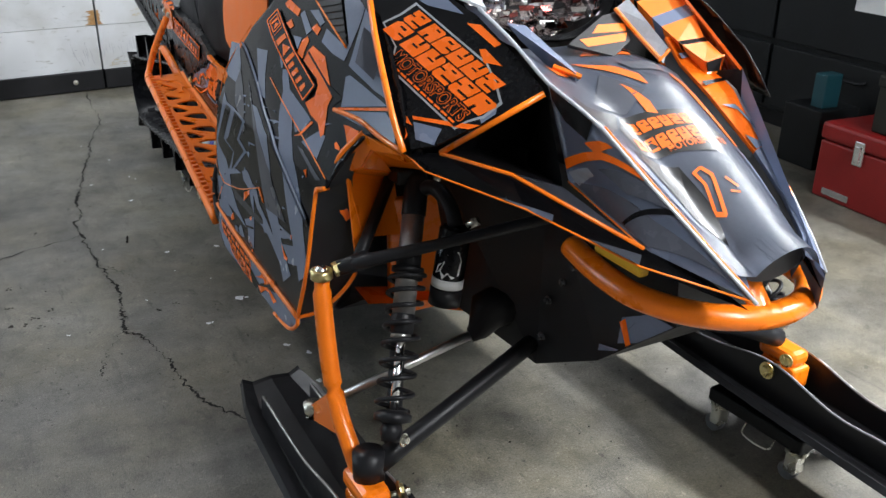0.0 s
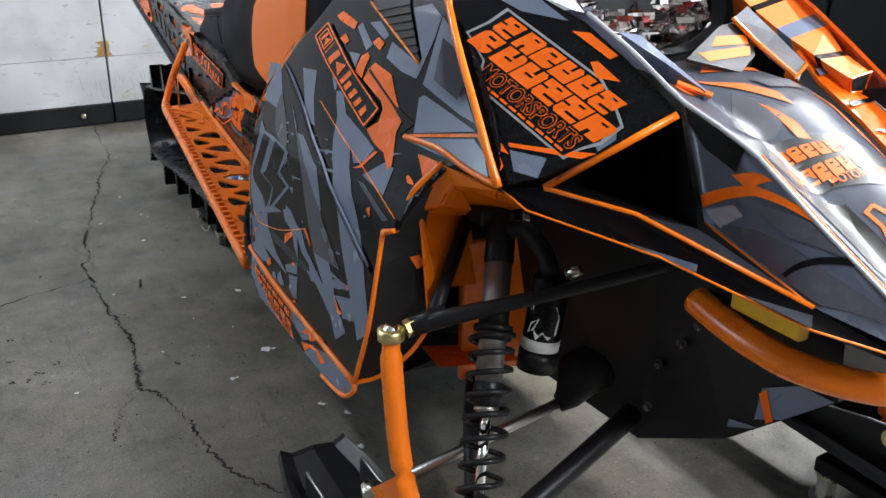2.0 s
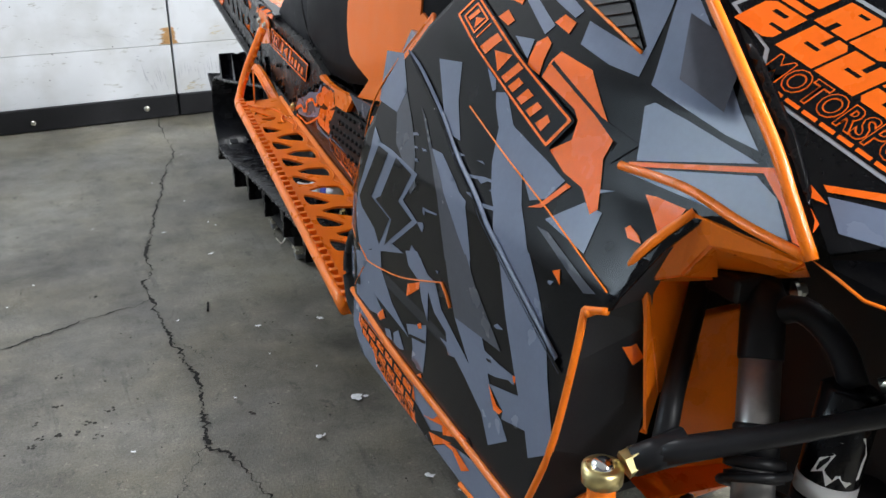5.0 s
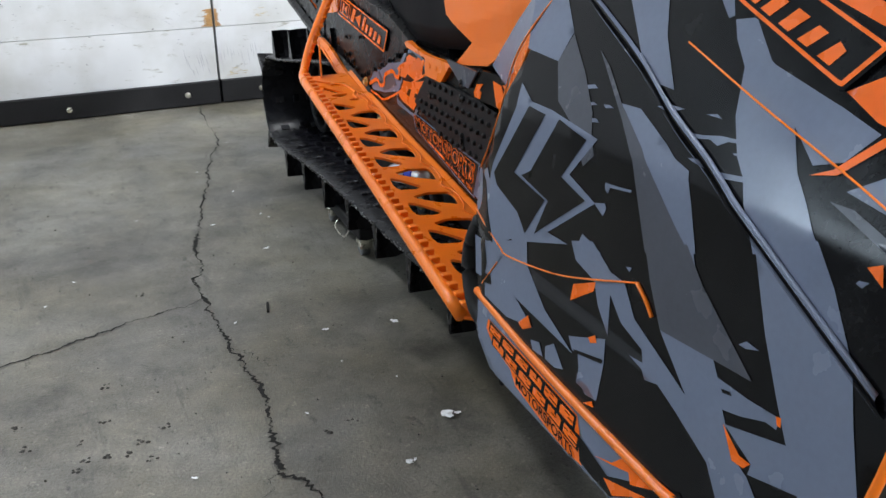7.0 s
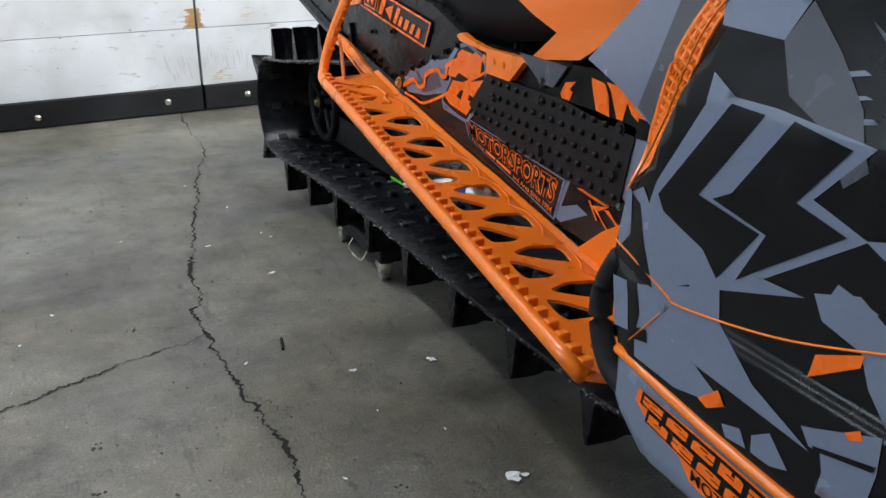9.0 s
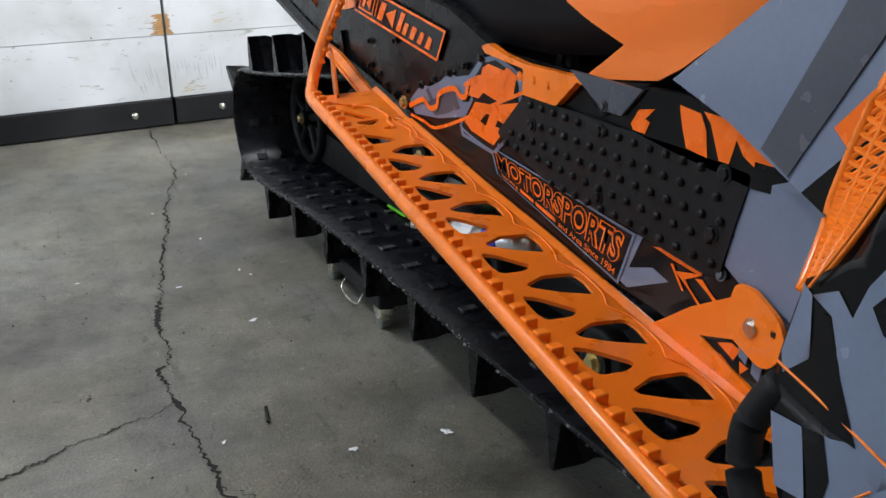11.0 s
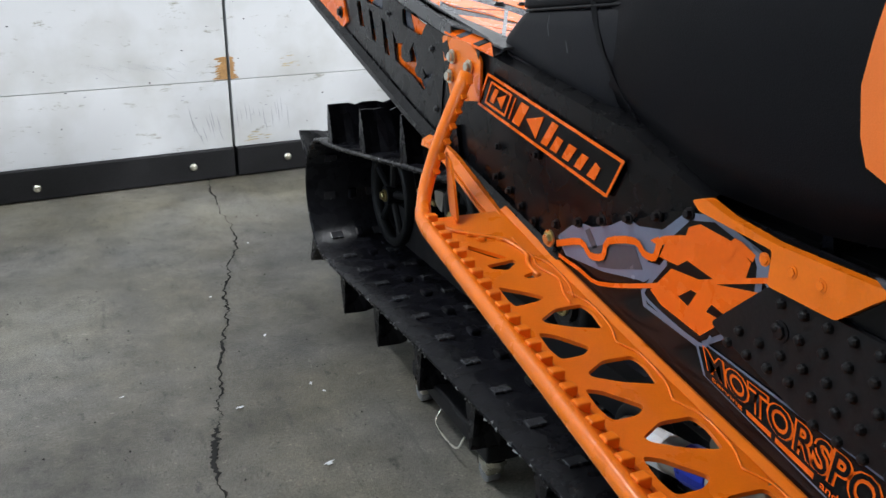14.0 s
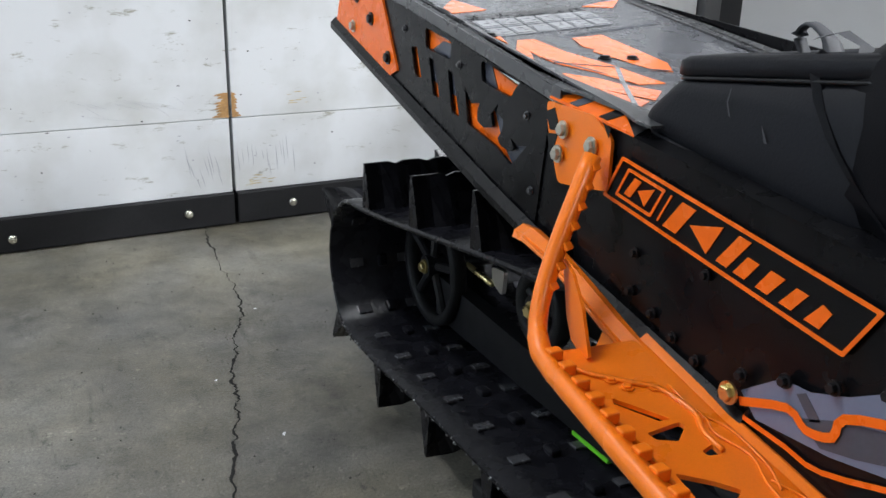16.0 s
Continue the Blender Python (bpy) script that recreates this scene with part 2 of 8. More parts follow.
def plate(outline, place, thick, holes=(), step=0.0, bm=None):
    """A sheet with holes: outlines in two numbers, laid into the world by place(u, v); thick is a vector or a function of (u, v)."""
    own = bmesh.new()
    loops = [[Vector((*p, 0)) for p in outline]] + [[Vector((*p, 0)) for p in h] for h in holes]
    flat = [p for lp in loops for p in lp]
    vs = [own.verts.new(p) for p in flat]
    for tri in tessellate(loops):
        if len(set(tri)) == 3:
            try:
                own.faces.new([vs[i] for i in tri])
            except ValueError:
                pass
    if step:
        for axis in (0, 1):
            lo, hi = min(p[axis] for p in flat), max(p[axis] for p in flat)
            k = math.ceil(lo / step)
            while k * step < hi:
                no = Vector((1, 0, 0)) if axis == 0 else Vector((0, 1, 0))
                bmesh.ops.bisect_plane(own, geom=own.verts[:] + own.edges[:] + own.faces[:], plane_co=no * (k * step), plane_no=no)
                k += 1
    uv = {v: (v.co.x, v.co.y) for v in own.verts}
    if thick is None:
        for v in own.verts:
            v.co = place(*uv[v])
        return merge(bm, own)
    ext = bmesh.ops.extrude_face_region(own, geom=own.faces[:], use_keep_orig=True)
    new_verts = [g for g in ext["geom"] if isinstance(g, bmesh.types.BMVert)]
    for v in new_verts:
        u, w = v.co.x, v.co.y
        v.co = place(u, w) + (Vector(thick(u, w)) if callable(thick) else Vector(thick))
    for v, (u, w) in uv.items():
        v.co = place(u, w)
    return merge(bm, own)


def bolt(parent, at, d, r=0.006, h=0.005, material=None, name="bolt"):
    """A hexagon head with a washer, its axis along d."""
    d = Vector(d).normalized()
    at = Vector(at)
    bm = tube([at, at + d * h * 0.35], r * 1.45, 14)
    tube([at + d * h * 0.3, at + d * h, at + d * h * 1.15], [r, r, r * 0.85], 6, bm)
    return part(name, bm, material or STEEL_BLACK, parent)


def rounded(points, r, n=3):
    """The outline with its corners rounded."""
    out = []
    k = len(points)
    for i in range(k):
        p, a, c = (Vector((*points[j % k], 0)) for j in (i, i - 1, i + 1))
        da, dc = (a - p), (c - p)
        e = min(r, da.length * 0.45, dc.length * 0.45)
        s, t = p + da.normalized() * e, p + dc.normalized() * e
        for j in range(n + 1):
            f = j / n
            q = s * (1 - f) ** 2 + p * (2 * f * (1 - f)) + t * f * f
            out.append((q.x, q.y))
    return out


def lerp(table, t):
    """Straight lines through rows of (t, value)."""
    if t <= table[0][0]:
        return table[0][1]
    for (a, va), (b, vb) in zip(table, table[1:]):
        if t <= b:
            return va + (vb - va) * (t - a) / (b - a)
    return table[-1][1]


def thing(name, label, category, at=(0, 0, 0), kind="", group=""):
    ob = new(name)
    ob.location = at
    ob.empty_display_size = 0.05
    return tagged(ob, label, category, group, kind)


def word(text, swell=0.0):
    """Flat letters of the built-in font, fitted to a box of 1 by 1."""
    cu = bpy.data.curves.new("word", "FONT")
    cu.body, cu.resolution_u, cu.offset = text, 3, swell
    ob = new("word", cu)
    bpy.context.view_layer.update()
    me = bpy.data.meshes.new_from_object(ob.evaluated_get(bpy.context.evaluated_depsgraph_get()))
    bpy.data.objects.remove(ob)
    bm = bmesh.new()
    bm.from_mesh(me)
    bpy.data.meshes.remove(me)
    bmesh.ops.triangulate(bm, faces=bm.faces[:])
    xs, ys_ = [v.co.x for v in bm.verts], [v.co.y for v in bm.verts]
    x0, x1, y0, y1 = min(xs), max(xs), min(ys_), max(ys_)
    for v in bm.verts:
        v.co = Vector(((v.co.x - x0) / (x1 - x0), (v.co.y - y0) / (y1 - y0), 0))
    return bm


def written(text, place, swell=0.0):
    """Letters laid on a surface by place(u, v), both 0 to 1."""
    bm = word(text, swell)
    for v in bm.verts:
        v.co = place(v.co.x, v.co.y)
    return bm


# ---- the garage ----
FLOOR = thing("floor", "worn grey concrete garage floor with long cracks and oil stains", "floor", kind="structure")
bm = bmesh.new()
bmesh.ops.create_grid(bm, x_segments=8, y_segments=8, size=5.5)
moved(bm, Matrix.Translation((0.5, 1.5, 0)))
part("slab", bm, CONCRETE, FLOOR)


def crack(points, width, seed):
    """A ragged crack: a thin dark strip that wanders about its line."""
    rnd = random.Random(seed)
    line = spline([(x, y, 0) for x, y in points], 26)
    bm = bmesh.new()
    rows = []
    j, f = 0.0, 1.0
    for i, p in enumerate(line):
        d = (line[min(i + 1, len(line) - 1)] - line[max(i - 1, 0)]).normalized()
        s = Vector((-d.y, d.x, 0))
        j = j * 0.72 + rnd.uniform(-1, 1) * 0.0040
        f = max(0.4, min(2.2, f + rnd.uniform(-0.5, 0.5)))
        w = width * 0.8 * f * rnd.uniform(0.7, 1.25)
        q = p + s * j
        rows.append((bm.verts.new((q.x + s.x * w, q.y + s.y * w, 0.0012)), bm.verts.new((q.x - s.x * w, q.y - s.y * w, 0.0012))))
    for a, b in zip(rows, rows[1:]):
        bm.faces.new((a[0], a[1], b[1], b[0]))
    part("crack", bm, CRACK, FLOOR, "dark hairline crack")


crack([(-0.290, 4.96), (-0.308, 4.82), (-0.312, 4.62), (-0.322, 4.43), (-0.361, 4.30), (-0.396, 4.15), (-0.416, 4.04), (-0.450, 3.91), (-0.481, 3.75), (-0.503, 3.66)], 0.0015, 1)
crack([(-0.503, 3.66), (-0.518, 3.59), (-0.524, 3.455), (-0.549, 3.39), (-0.546, 3.30), (-0.541, 3.20), (-0.534, 3.10), (-0.522, 3.01), (-0.517, 2.94), (-0.521, 2.855), (-0.530, 2.78), (-0.540, 2.72)], 0.0026, 2)
crack([(-0.540, 2.72), (-0.512, 2.671), (-0.487, 2.591), (-0.477, 2.514), (-0.470, 2.445), (-0.450, 2.36), (-0.41, 2.29)], 0.0018, 3)
crack([(-0.547, 3.305), (-0.626, 3.278), (-0.714, 3.250), (-0.805, 3.208), (-0.881, 3.187), (-1.2, 3.10)], 0.0017, 4)
crack([(-0.540, 2.72), (-0.575, 2.66), (-0.600, 2.60), (-0.612, 2.55)], 0.0010, 8)
crack([(-0.41, 2.29), (-0.37, 2.22), (-0.33, 2.12), (-0.30, 2.02)], 0.0016, 6)
crack([(-0.534, 3.10), (-0.505, 3.05), (-0.48, 3.0)], 0.0012, 7)

WALL_Y, WALL_TILT = 4.975, math.radians(4.3)
GARAGE_WALL = thing("wall_back", "scuffed white panelled garage door wall with black rubber base", "wall", (0, WALL_Y, 0), "structure")
GARAGE_WALL.rotation_euler = (0, 0, WALL_TILT)
SEAM_X = -0.215
for x0, x1 in ((-4.2, -1.72), (-1.712, SEAM_X - 0.004), (SEAM_X + 0.004, 1.285)):
    part("rubber_strip", box(x0, x1, -0.014, 0.02, 0.004, 0.084, 0.003), RUBBER, GARAGE_WALL, "black rubber bottom strip")
    for z0, z1 in ((0.084, 0.269), (0.2705, 1.25), (1.2515, 2.9)):
        part("panel", box(x0, x1, 0.0, 0.04, z0, z1, 0.0015), DOOR, GARAGE_WALL)
for x in (-0.335, -0.067, -0.73, 0.55, -1.2):
    bm = tube([(x, -0.014, 0.043 if x > -0.4 else 0.035), (x, -0.018, 0.043 if x > -0.4 else 0.035), (x, -0.021, 0.043 if x > -0.4 else 0.035)], [0.0105, 0.0105, 0.007], 16)
    part("bolt", bm, ZINC, GARAGE_WALL, "galvanised round bolt head", True)
# chipped paint round the seam
rnd = random.Random(5)
for side in (-1, 1):
    for k in range(9):
        zc = 0.275 + k * 0.0065
        ln = rnd.uniform(0.018, 0.036) * (0.55 if side > 0 else 1.0) * (1.45 if k == 0 else 1.0)
        x0 = SEAM_X + side * 0.004
        pts = [(x0, zc - 0.0035), (x0 + side * ln, zc - 0.001), (x0 + side * ln * 0.8, zc + 0.0030), (x0 + side * ln * 0.3, zc + 0.0055), (x0, zc + 0.0055)]
        part("bare_patch", plate(pts, lambda u, v: Vector((u, -0.0012, v)), (0, 0.001, 0)), WOOD, GARAGE_WALL, "bare splintered wood")
# dark scuff streaks low on the panels, nicks and a muddy smear
def mark(name, pts, material, lift=0.0008):
    part(name, plate(pts, lambda u, v: Vector((u, -lift, v)), (0, 0.0006, 0)), material, GARAGE_WALL)


def scratch(x, z, dx, dz, w):
    mark("scuff", [(x, z), (x + dx * 0.4 + w, z + dz * 0.4), (x + dx, z + dz), (x + dx * 0.5 - w * 0.2, z + dz * 0.5)], GREY_INK)


for k in range(9):
    scratch(-0.318 + 0.0095 * k + rnd.uniform(-0.004, 0.004), rnd.uniform(0.095, 0.135), -0.012, rnd.uniform(0.035, 0.09), 0.0016)
for k in range(13):
    scratch(-0.195 + 0.0115 * k + rnd.uniform(-0.004, 0.004), rnd.uniform(0.120, 0.165), -0.004, rnd.uniform(0.025, 0.075), 0.0012)
for k in range(12):
    scratch(rnd.uniform(-0.52, -0.32), rnd.uniform(0.272, 0.315), rnd.uniform(-0.09, -0.03), rnd.uniform(0.012, 0.040), 0.0010)
for k in range(70):
    x, z = rnd.uniform(-1.3, 0.3), rnd.uniform(0.10, 0.62)
    w, h = rnd.uniform(0.002, 0.010), rnd.uniform(0.0010, 0.0030)
    mark("scuff", [(x, z), (x + w * 0.6, z - h * 0.3), (x + w, z + h * 0.4), (x + w * 0.3, z + h)], GREY_INK if k % 3 else CRACK)
MUD = paint("dried_mud", (0.42, 0.36, 0.24), 0.9, vary=0.4, scale=80)
for k in range(26):
    x, z = (rnd.uniform(-0.195, -0.115), rnd.uniform(0.096, 0.122)) if k < 17 else (rnd.uniform(-0.075, -0.02), rnd.uniform(0.295, 0.325))
    w, h = rnd.uniform(0.008, 0.026), rnd.uniform(0.0012, 0.0032)
    mark("smear", [(x, z), (x + w * 0.5, z - h * 0.5), (x + w, z + h * 0.2), (x + w * 0.6, z + h), (x + w * 0.2, z + h * 0.7)], MUD, 0.0007)

part("door_post", box(1.29, 1.36, -0.03, 0.08, 0, 2.9, 0.004), paint("dark_grey_steel", (0.055, 0.055, 0.058), 0.4), GARAGE_WALL)
part("door_post", box(1.362, 1.47, -0.015, 0.08, 0, 2.9, 0.004), STEEL_BLACK, GARAGE_WALL)
part("panel", box(1.472, 6.0, 0.0, 0.04, 0, 2.9), WALL_PAINT, GARAGE_WALL)


def wall(name, x0, x1, y0, y1, label, material=WALL_PAINT):
    ob = link(name, box(x0, x1, y0, y1, 0, 2.92), material)
    return tagged(ob, label, "wall", kind="structure")


DARK_WALL = paint("dark_grey_wall", (0.16, 0.16, 0.165), 0.6, vary=0.08, scale=4)
wall("wall_west", -4.15, -4.0, -4, 5.6, "plain dark painted garage side wall", DARK_WALL)
wall("wall_east", 5.6, 5.75, -4, 5.6, "plain painted garage side wall")
wall("wall_front", -4.15, 5.75, -4.1, -4.0, "plain dark painted garage end wall", DARK_WALL)
ceil = link("ceiling", box(-4.15, 5.75, -4.1, 5.6, 2.9, 3.0), CEIL_PAINT)
tagged(ceil, "plain white garage ceiling", "ceiling", kind="structure")


def strip_light(x, y0, y1, power, width=0.16):
    """A ceiling batten out of view: housing, diffuser and the lamp behind it."""
    ob = thing("ceiling_light", "long white ceiling batten out of view, switched on", "ceiling light", (x, (y0 + y1) / 2, 2.9), group="ceiling battens")
    h = (y1 - y0) / 2
    part("housing", box(-width / 2, width / 2, -h, h, -0.05, 0, 0.006), WALL_PAINT, ob)
    part("diffuser", box(-width / 2 + 0.01, width / 2 - 0.01, -h + 0.01, h - 0.01, -0.085, -0.052, 0.008), TUBE_M, ob)
    lamp = bpy.data.lights.new("batten", "AREA")
    lamp.shape, lamp.size, lamp.size_y, lamp.energy, lamp.color = "RECTANGLE", width, y1 - y0, power, (0.915, 0.955, 1.0)
    lo = new("batten_lamp", lamp)
    lo.parent, lo.location = ob, (0, 0, -0.09)
    return ob


def side_window(y0, y1, z0, z1):
    """A frosted window in the west wall, lit by the day outside."""
    ob = thing("window_1", "frosted garage window with white frame and daylight behind", "window", (-3.99, (y0 + y1) / 2, (z0 + z1) / 2), "structure")
    w, h = (y1 - y0) / 2, (z1 - z0) / 2
    for a, b, c, d in ((-w - 0.06, w + 0.06, h, h + 0.06), (-w - 0.06, w + 0.06, -h - 0.06, -h), (-w - 0.06, -w, -h, h), (w, w + 0.06, -h, h), (-0.02, 0.02, -h, h)):
        part("window_frame", box(0.0, 0.05, a, b, c, d, 0.004), WALL_PAINT, ob)
    part("pane", box(0.0, 0.008, -w, w, -h, h), DAY_PANE, ob, "frosted pane")


side_window(3.2, 4.9, 1.1, 2.1)
strip_light(2.4, 1.3, 3.0, 130, 0.36)
# extra batten, added out of view to brighten the floor by the back wall
strip_light(-1.5, 3.6, 4.7, 46)
strip_light(0.5, -2.4, 0.0, 240, 0.34)
strip_light(2.75, -0.4, 1.2, 690)


# ---- the snowmobile ----
SLED = thing("snowmobile", "orange, black and grey wrapped mountain snowmobile standing on dollies", "snowmobile", (0, 2.8, 0))
HOME = Matrix.Translation((0, -2.8, 0))


def sled(name, bm, material, label="", smooth=False):
    ob = part(name, bm, material, SLED, label, smooth)
    ob.matrix_parent_inverse = HOME
    return ob


def mirrored(bm):
    return moved(bm, Matrix.Diagonal((-1, 1, 1, 1)))


def V3(*a):
    return Vector(a)


# side panel: how far out it stands at a place along and up
def side_x(y, z):
    x = lerp([(0.26, -0.372), (0.30, -0.388), (0.34, -0.3845), (0.42, -0.379), (0.50, -0.374), (0.56, -0.369), (0.62, -0.350), (0.69, -0.326), (0.76, -0.287), (0.88, -0.215)], z)
    d = max(0.0, lerp([(0.40, 1.93), (0.47, 1.985), (0.70, 2.30), (0.88, 2.5)], z) - y)
    x += (0.045 * d + 0.24 * d * d) * lerp([(0.62, 1.0), (0.76, 0.42)], z)
    x += 0.22 * max(0.0, y - 2.42)
    return x


def side(y, z, lift=0.0):
    e = 0.004
    n = Vector((-1, (side_x(y + e, z) - side_x(y - e, z)) / (2 * e), (side_x(y, z + e) - side_x(y, z - e)) / (2 * e))).normalized()
    return Vector((side_x(y, z), y, z)) + n * lift


SIDE_OUT = [(2.006, 0.338), (1.975, 0.42), (1.964, 0.50), (1.966, 0.541), (1.945, 0.548), (1.925, 0.596), (1.907, 0.624), (1.833, 0.622), (1.850, 0.655), (1.874, 0.684), (1.93, 0.728), (1.985, 0.763),
            (2.06, 0.82), (2.10, 0.87), (2.19, 0.87), (2.25, 0.80), (2.30, 0.72), (2.374, 0.635), (2.404, 0.57), (2.430, 0.505), (2.456, 0.485), (2.460, 0.465), (2.464, 0.440), (2.465, 0.420), (2.450, 0.380), (2.436, 0.362), (2.30, 0.349), (2.12, 0.341)]
SKIRT_OUT = [(2.006, 0.338), (2.12, 0.341), (2.30, 0.349), (2.436, 0.362), (2.43, 0.325), (2.385, 0.297), (2.25, 0.290), (2.12, 0.292), (2.04, 0.305), (2.008, 0.325)]


def side_place(y, z):
    return side(y, z)


side_panel = sled("side_panel", plate(SIDE_OUT, side_place, (0.004, 0, 0), step=0.01), BLACK_WRAP, "black side panel with grey and orange shard graphics", True)
lower_skirt = sled("lower_skirt", plate(SKIRT_OUT, side_place, (0.004, 0, 0), step=0.01), GREY_WRAP, "grey lower skirt with orange logo", True)
sled("side_panel", mirrored(plate(SIDE_OUT, side_place, (0.004, 0, 0), step=0.04)), BLACK_WRAP, "black side panel with grey and orange shard graphics", True)
sled("lower_skirt", mirrored(plate(SKIRT_OUT, side_place, (0.004, 0, 0), step=0.04)), GREY_WRAP, "grey lower skirt", True)


def side_line(name, pts, r, parent, material=ORANGE, lift=0.001):
    line = spline([side(y, z, lift) for y, z in pts], 5)
    return part(name, tube(line, r, 8), material, parent, "orange edge trim", True)


side_line("edge_trim", [(2.436, 0.362), (2.30, 0.350), (2.12, 0.342), (2.006, 0.338)], 0.0042, side_panel)
side_line("edge_trim", [(2.006, 0.338), (1.975, 0.42), (1.964, 0.50), (1.966, 0.541)], 0.003, side_panel)
side_line("edge_trim", [(1.966, 0.541), (1.945, 0.548)], 0.003, side_panel)
side_line("edge_trim", [(2.006, 0.338), (2.008, 0.325), (2.04, 0.304), (2.12, 0.291)], 0.003, side_panel)
part("edge_trim", tube(spline([(-0.303, 1.829, 0.622), (-0.305, 1.848, 0.652), (-0.303, 1.871, 0.681), (-0.289, 1.93, 0.727), (-0.272, 1.984, 0.763), (-0.245, 2.06, 0.82)], 5), 0.0042, 8), ORANGE, side_panel, "orange edge trim", True)
side_line("edge_trim", [(1.990, 0.637), (1.93, 0.637), (1.88, 0.628), (1.833, 0.622)], 0.0034, side_panel)
side_line("pinstripe", [(2.464, 0.438), (2.427, 0.435), (2.390, 0.425), (2.380, 0.422), (2.345, 0.427), (2.292, 0.438), (2.247, 0.452), (2.183, 0.475)], 0.0008, side_panel)
side_line("pinstripe", [(2.183, 0.475), (2.170, 0.466), (2.162, 0.458)], 0.0016, side_panel)
side_line("pinstripe", [(2.194, 0.638), (2.121, 0.615), (2.071, 0.600), (2.032, 0.588), (1.985, 0.572), (1.950, 0.560)], 0.0007, side_panel)
# moulded crease: a black strip, the highlight on its edges painted as grey strips
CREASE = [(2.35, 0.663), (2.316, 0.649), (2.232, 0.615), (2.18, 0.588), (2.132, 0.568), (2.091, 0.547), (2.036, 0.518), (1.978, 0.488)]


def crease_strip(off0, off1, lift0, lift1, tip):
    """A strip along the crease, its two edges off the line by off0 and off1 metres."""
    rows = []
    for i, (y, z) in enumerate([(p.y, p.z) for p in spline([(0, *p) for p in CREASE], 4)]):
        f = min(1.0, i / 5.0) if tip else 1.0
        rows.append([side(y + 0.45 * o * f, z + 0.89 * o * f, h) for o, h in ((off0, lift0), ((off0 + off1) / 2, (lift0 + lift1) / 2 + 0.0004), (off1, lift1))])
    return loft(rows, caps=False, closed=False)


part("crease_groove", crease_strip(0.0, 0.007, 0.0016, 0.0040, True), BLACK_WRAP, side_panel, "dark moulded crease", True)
# grey on both edges stands in for the light caught there
part("crease_highlight", crease_strip(-0.0035, 0.0, 0.0012, 0.0040, True), GREY_WRAP, side_panel, "grey strip painted as the crease's highlight", True)
part("crease_highlight", crease_strip(0.007, 0.0095, 0.0040, 0.0012, True), GREY_WRAP, side_panel, "", True)
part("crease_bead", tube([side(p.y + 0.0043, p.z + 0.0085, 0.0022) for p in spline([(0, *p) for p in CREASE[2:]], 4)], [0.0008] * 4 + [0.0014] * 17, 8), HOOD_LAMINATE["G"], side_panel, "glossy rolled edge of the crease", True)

WRAPS = {"G": (GREY_WRAP, 0.0005), "M": (MID_WRAP, 0.0006), "O": (ORANGE_WRAP, 0.0008), "B": (BLACK_WRAP, 0.0010), "K": (BLACK_WRAP, 0.0006), "S": (ORANGE_WRAP, 0.0009)}
SHARDS = [0]


def shard(kind, pts):
    """One piece of the vinyl wrap, in metres along and up the panel."""
    material, lift = WRAPS[kind]
    SHARDS[0] += 1
    lift += 0.000003 * SHARDS[0]
    part("wrap_shard", plate(pts, lambda y, z: side(y, z, lift), None, step=0.01), material, side_panel, "", True)


shard("G", [(2.409, 0.654), (2.364, 0.658), (2.33, 0.626), (2.34, 0.602), (2.392, 0.604)])
shard("M", [(2.34, 0.602), (2.329, 0.625), (2.298, 0.601), (2.272, 0.576), (2.257, 0.547), (2.27, 0.535), (2.29, 0.561), (2.322, 0.574)])
shard("M", [(2.287, 0.619), (2.269, 0.61), (2.241, 0.589), (2.204, 0.567), (2.156, 0.529), (2.136, 0.515), (2.18, 0.499), (2.191, 0.52), (2.21, 0.557), (2.235, 0.579)])
shard("G", [(2.241, 0.589), (2.218, 0.59), (2.18, 0.575), (2.168, 0.569), (2.151, 0.565), (2.142, 0.546), (2.13, 0.517), (2.137, 0.515), (2.156, 0.529), (2.204, 0.567)])
shard("G", [(2.28, 0.666), (2.234, 0.67), (2.217, 0.639), (2.191, 0.608), (2.22, 0.609), (2.238, 0.624)])
shard("G", [(2.189, 0.672), (2.175, 0.673), (2.165, 0.658), (2.169, 0.656)])
shard("G", [(2.163, 0.656), (2.147, 0.659), (2.123, 0.638), (2.119, 0.636), (2.063, 0.622), (2.036, 0.614), (2.048, 0.597), (2.065, 0.591), (2.087, 0.607), (2.072, 0.585), (2.058, 0.572), (2.038, 0.551), (2.082, 0.535), (2.106, 0.573), (2.117, 0.583), (2.131, 0.604), (2.14, 0.631), (2.155, 0.645)])
shard("G", [(2.293, 0.592), (2.28, 0.595), (2.275, 0.593), (2.289, 0.59)])
shard("G", [(2.289, 0.58), (2.274, 0.583), (2.269, 0.582), (2.285, 0.578)])
shard("G", [(2.279, 0.57), (2.265, 0.573), (2.26, 0.571), (2.275, 0.568)])
shard("G", [(2.262, 0.584), (2.254, 0.585), (2.248, 0.584), (2.258, 0.582)])
shard("G", [(2.202, 0.595), (2.186, 0.599), (2.174, 0.599), (2.191, 0.594)])
shard("G", [(2.154, 0.6), (2.145, 0.602), (2.14, 0.6)])
shard("G", [(2.17, 0.586), (2.15, 0.588), (2.135, 0.591), (2.119, 0.592), (2.119, 0.59), (2.128, 0.589), (2.135, 0.585), (2.143, 0.587), (2.159, 0.584), (2.164, 0.581)])
shard("G", [(2.156, 0.572), (2.142, 0.575), (2.13, 0.573), (2.134, 0.57), (2.15, 0.571)])
shard("G", [(2.13, 0.571), (2.121, 0.572), (2.105, 0.574), (2.104, 0.571), (2.119, 0.569), (2.125, 0.569)])
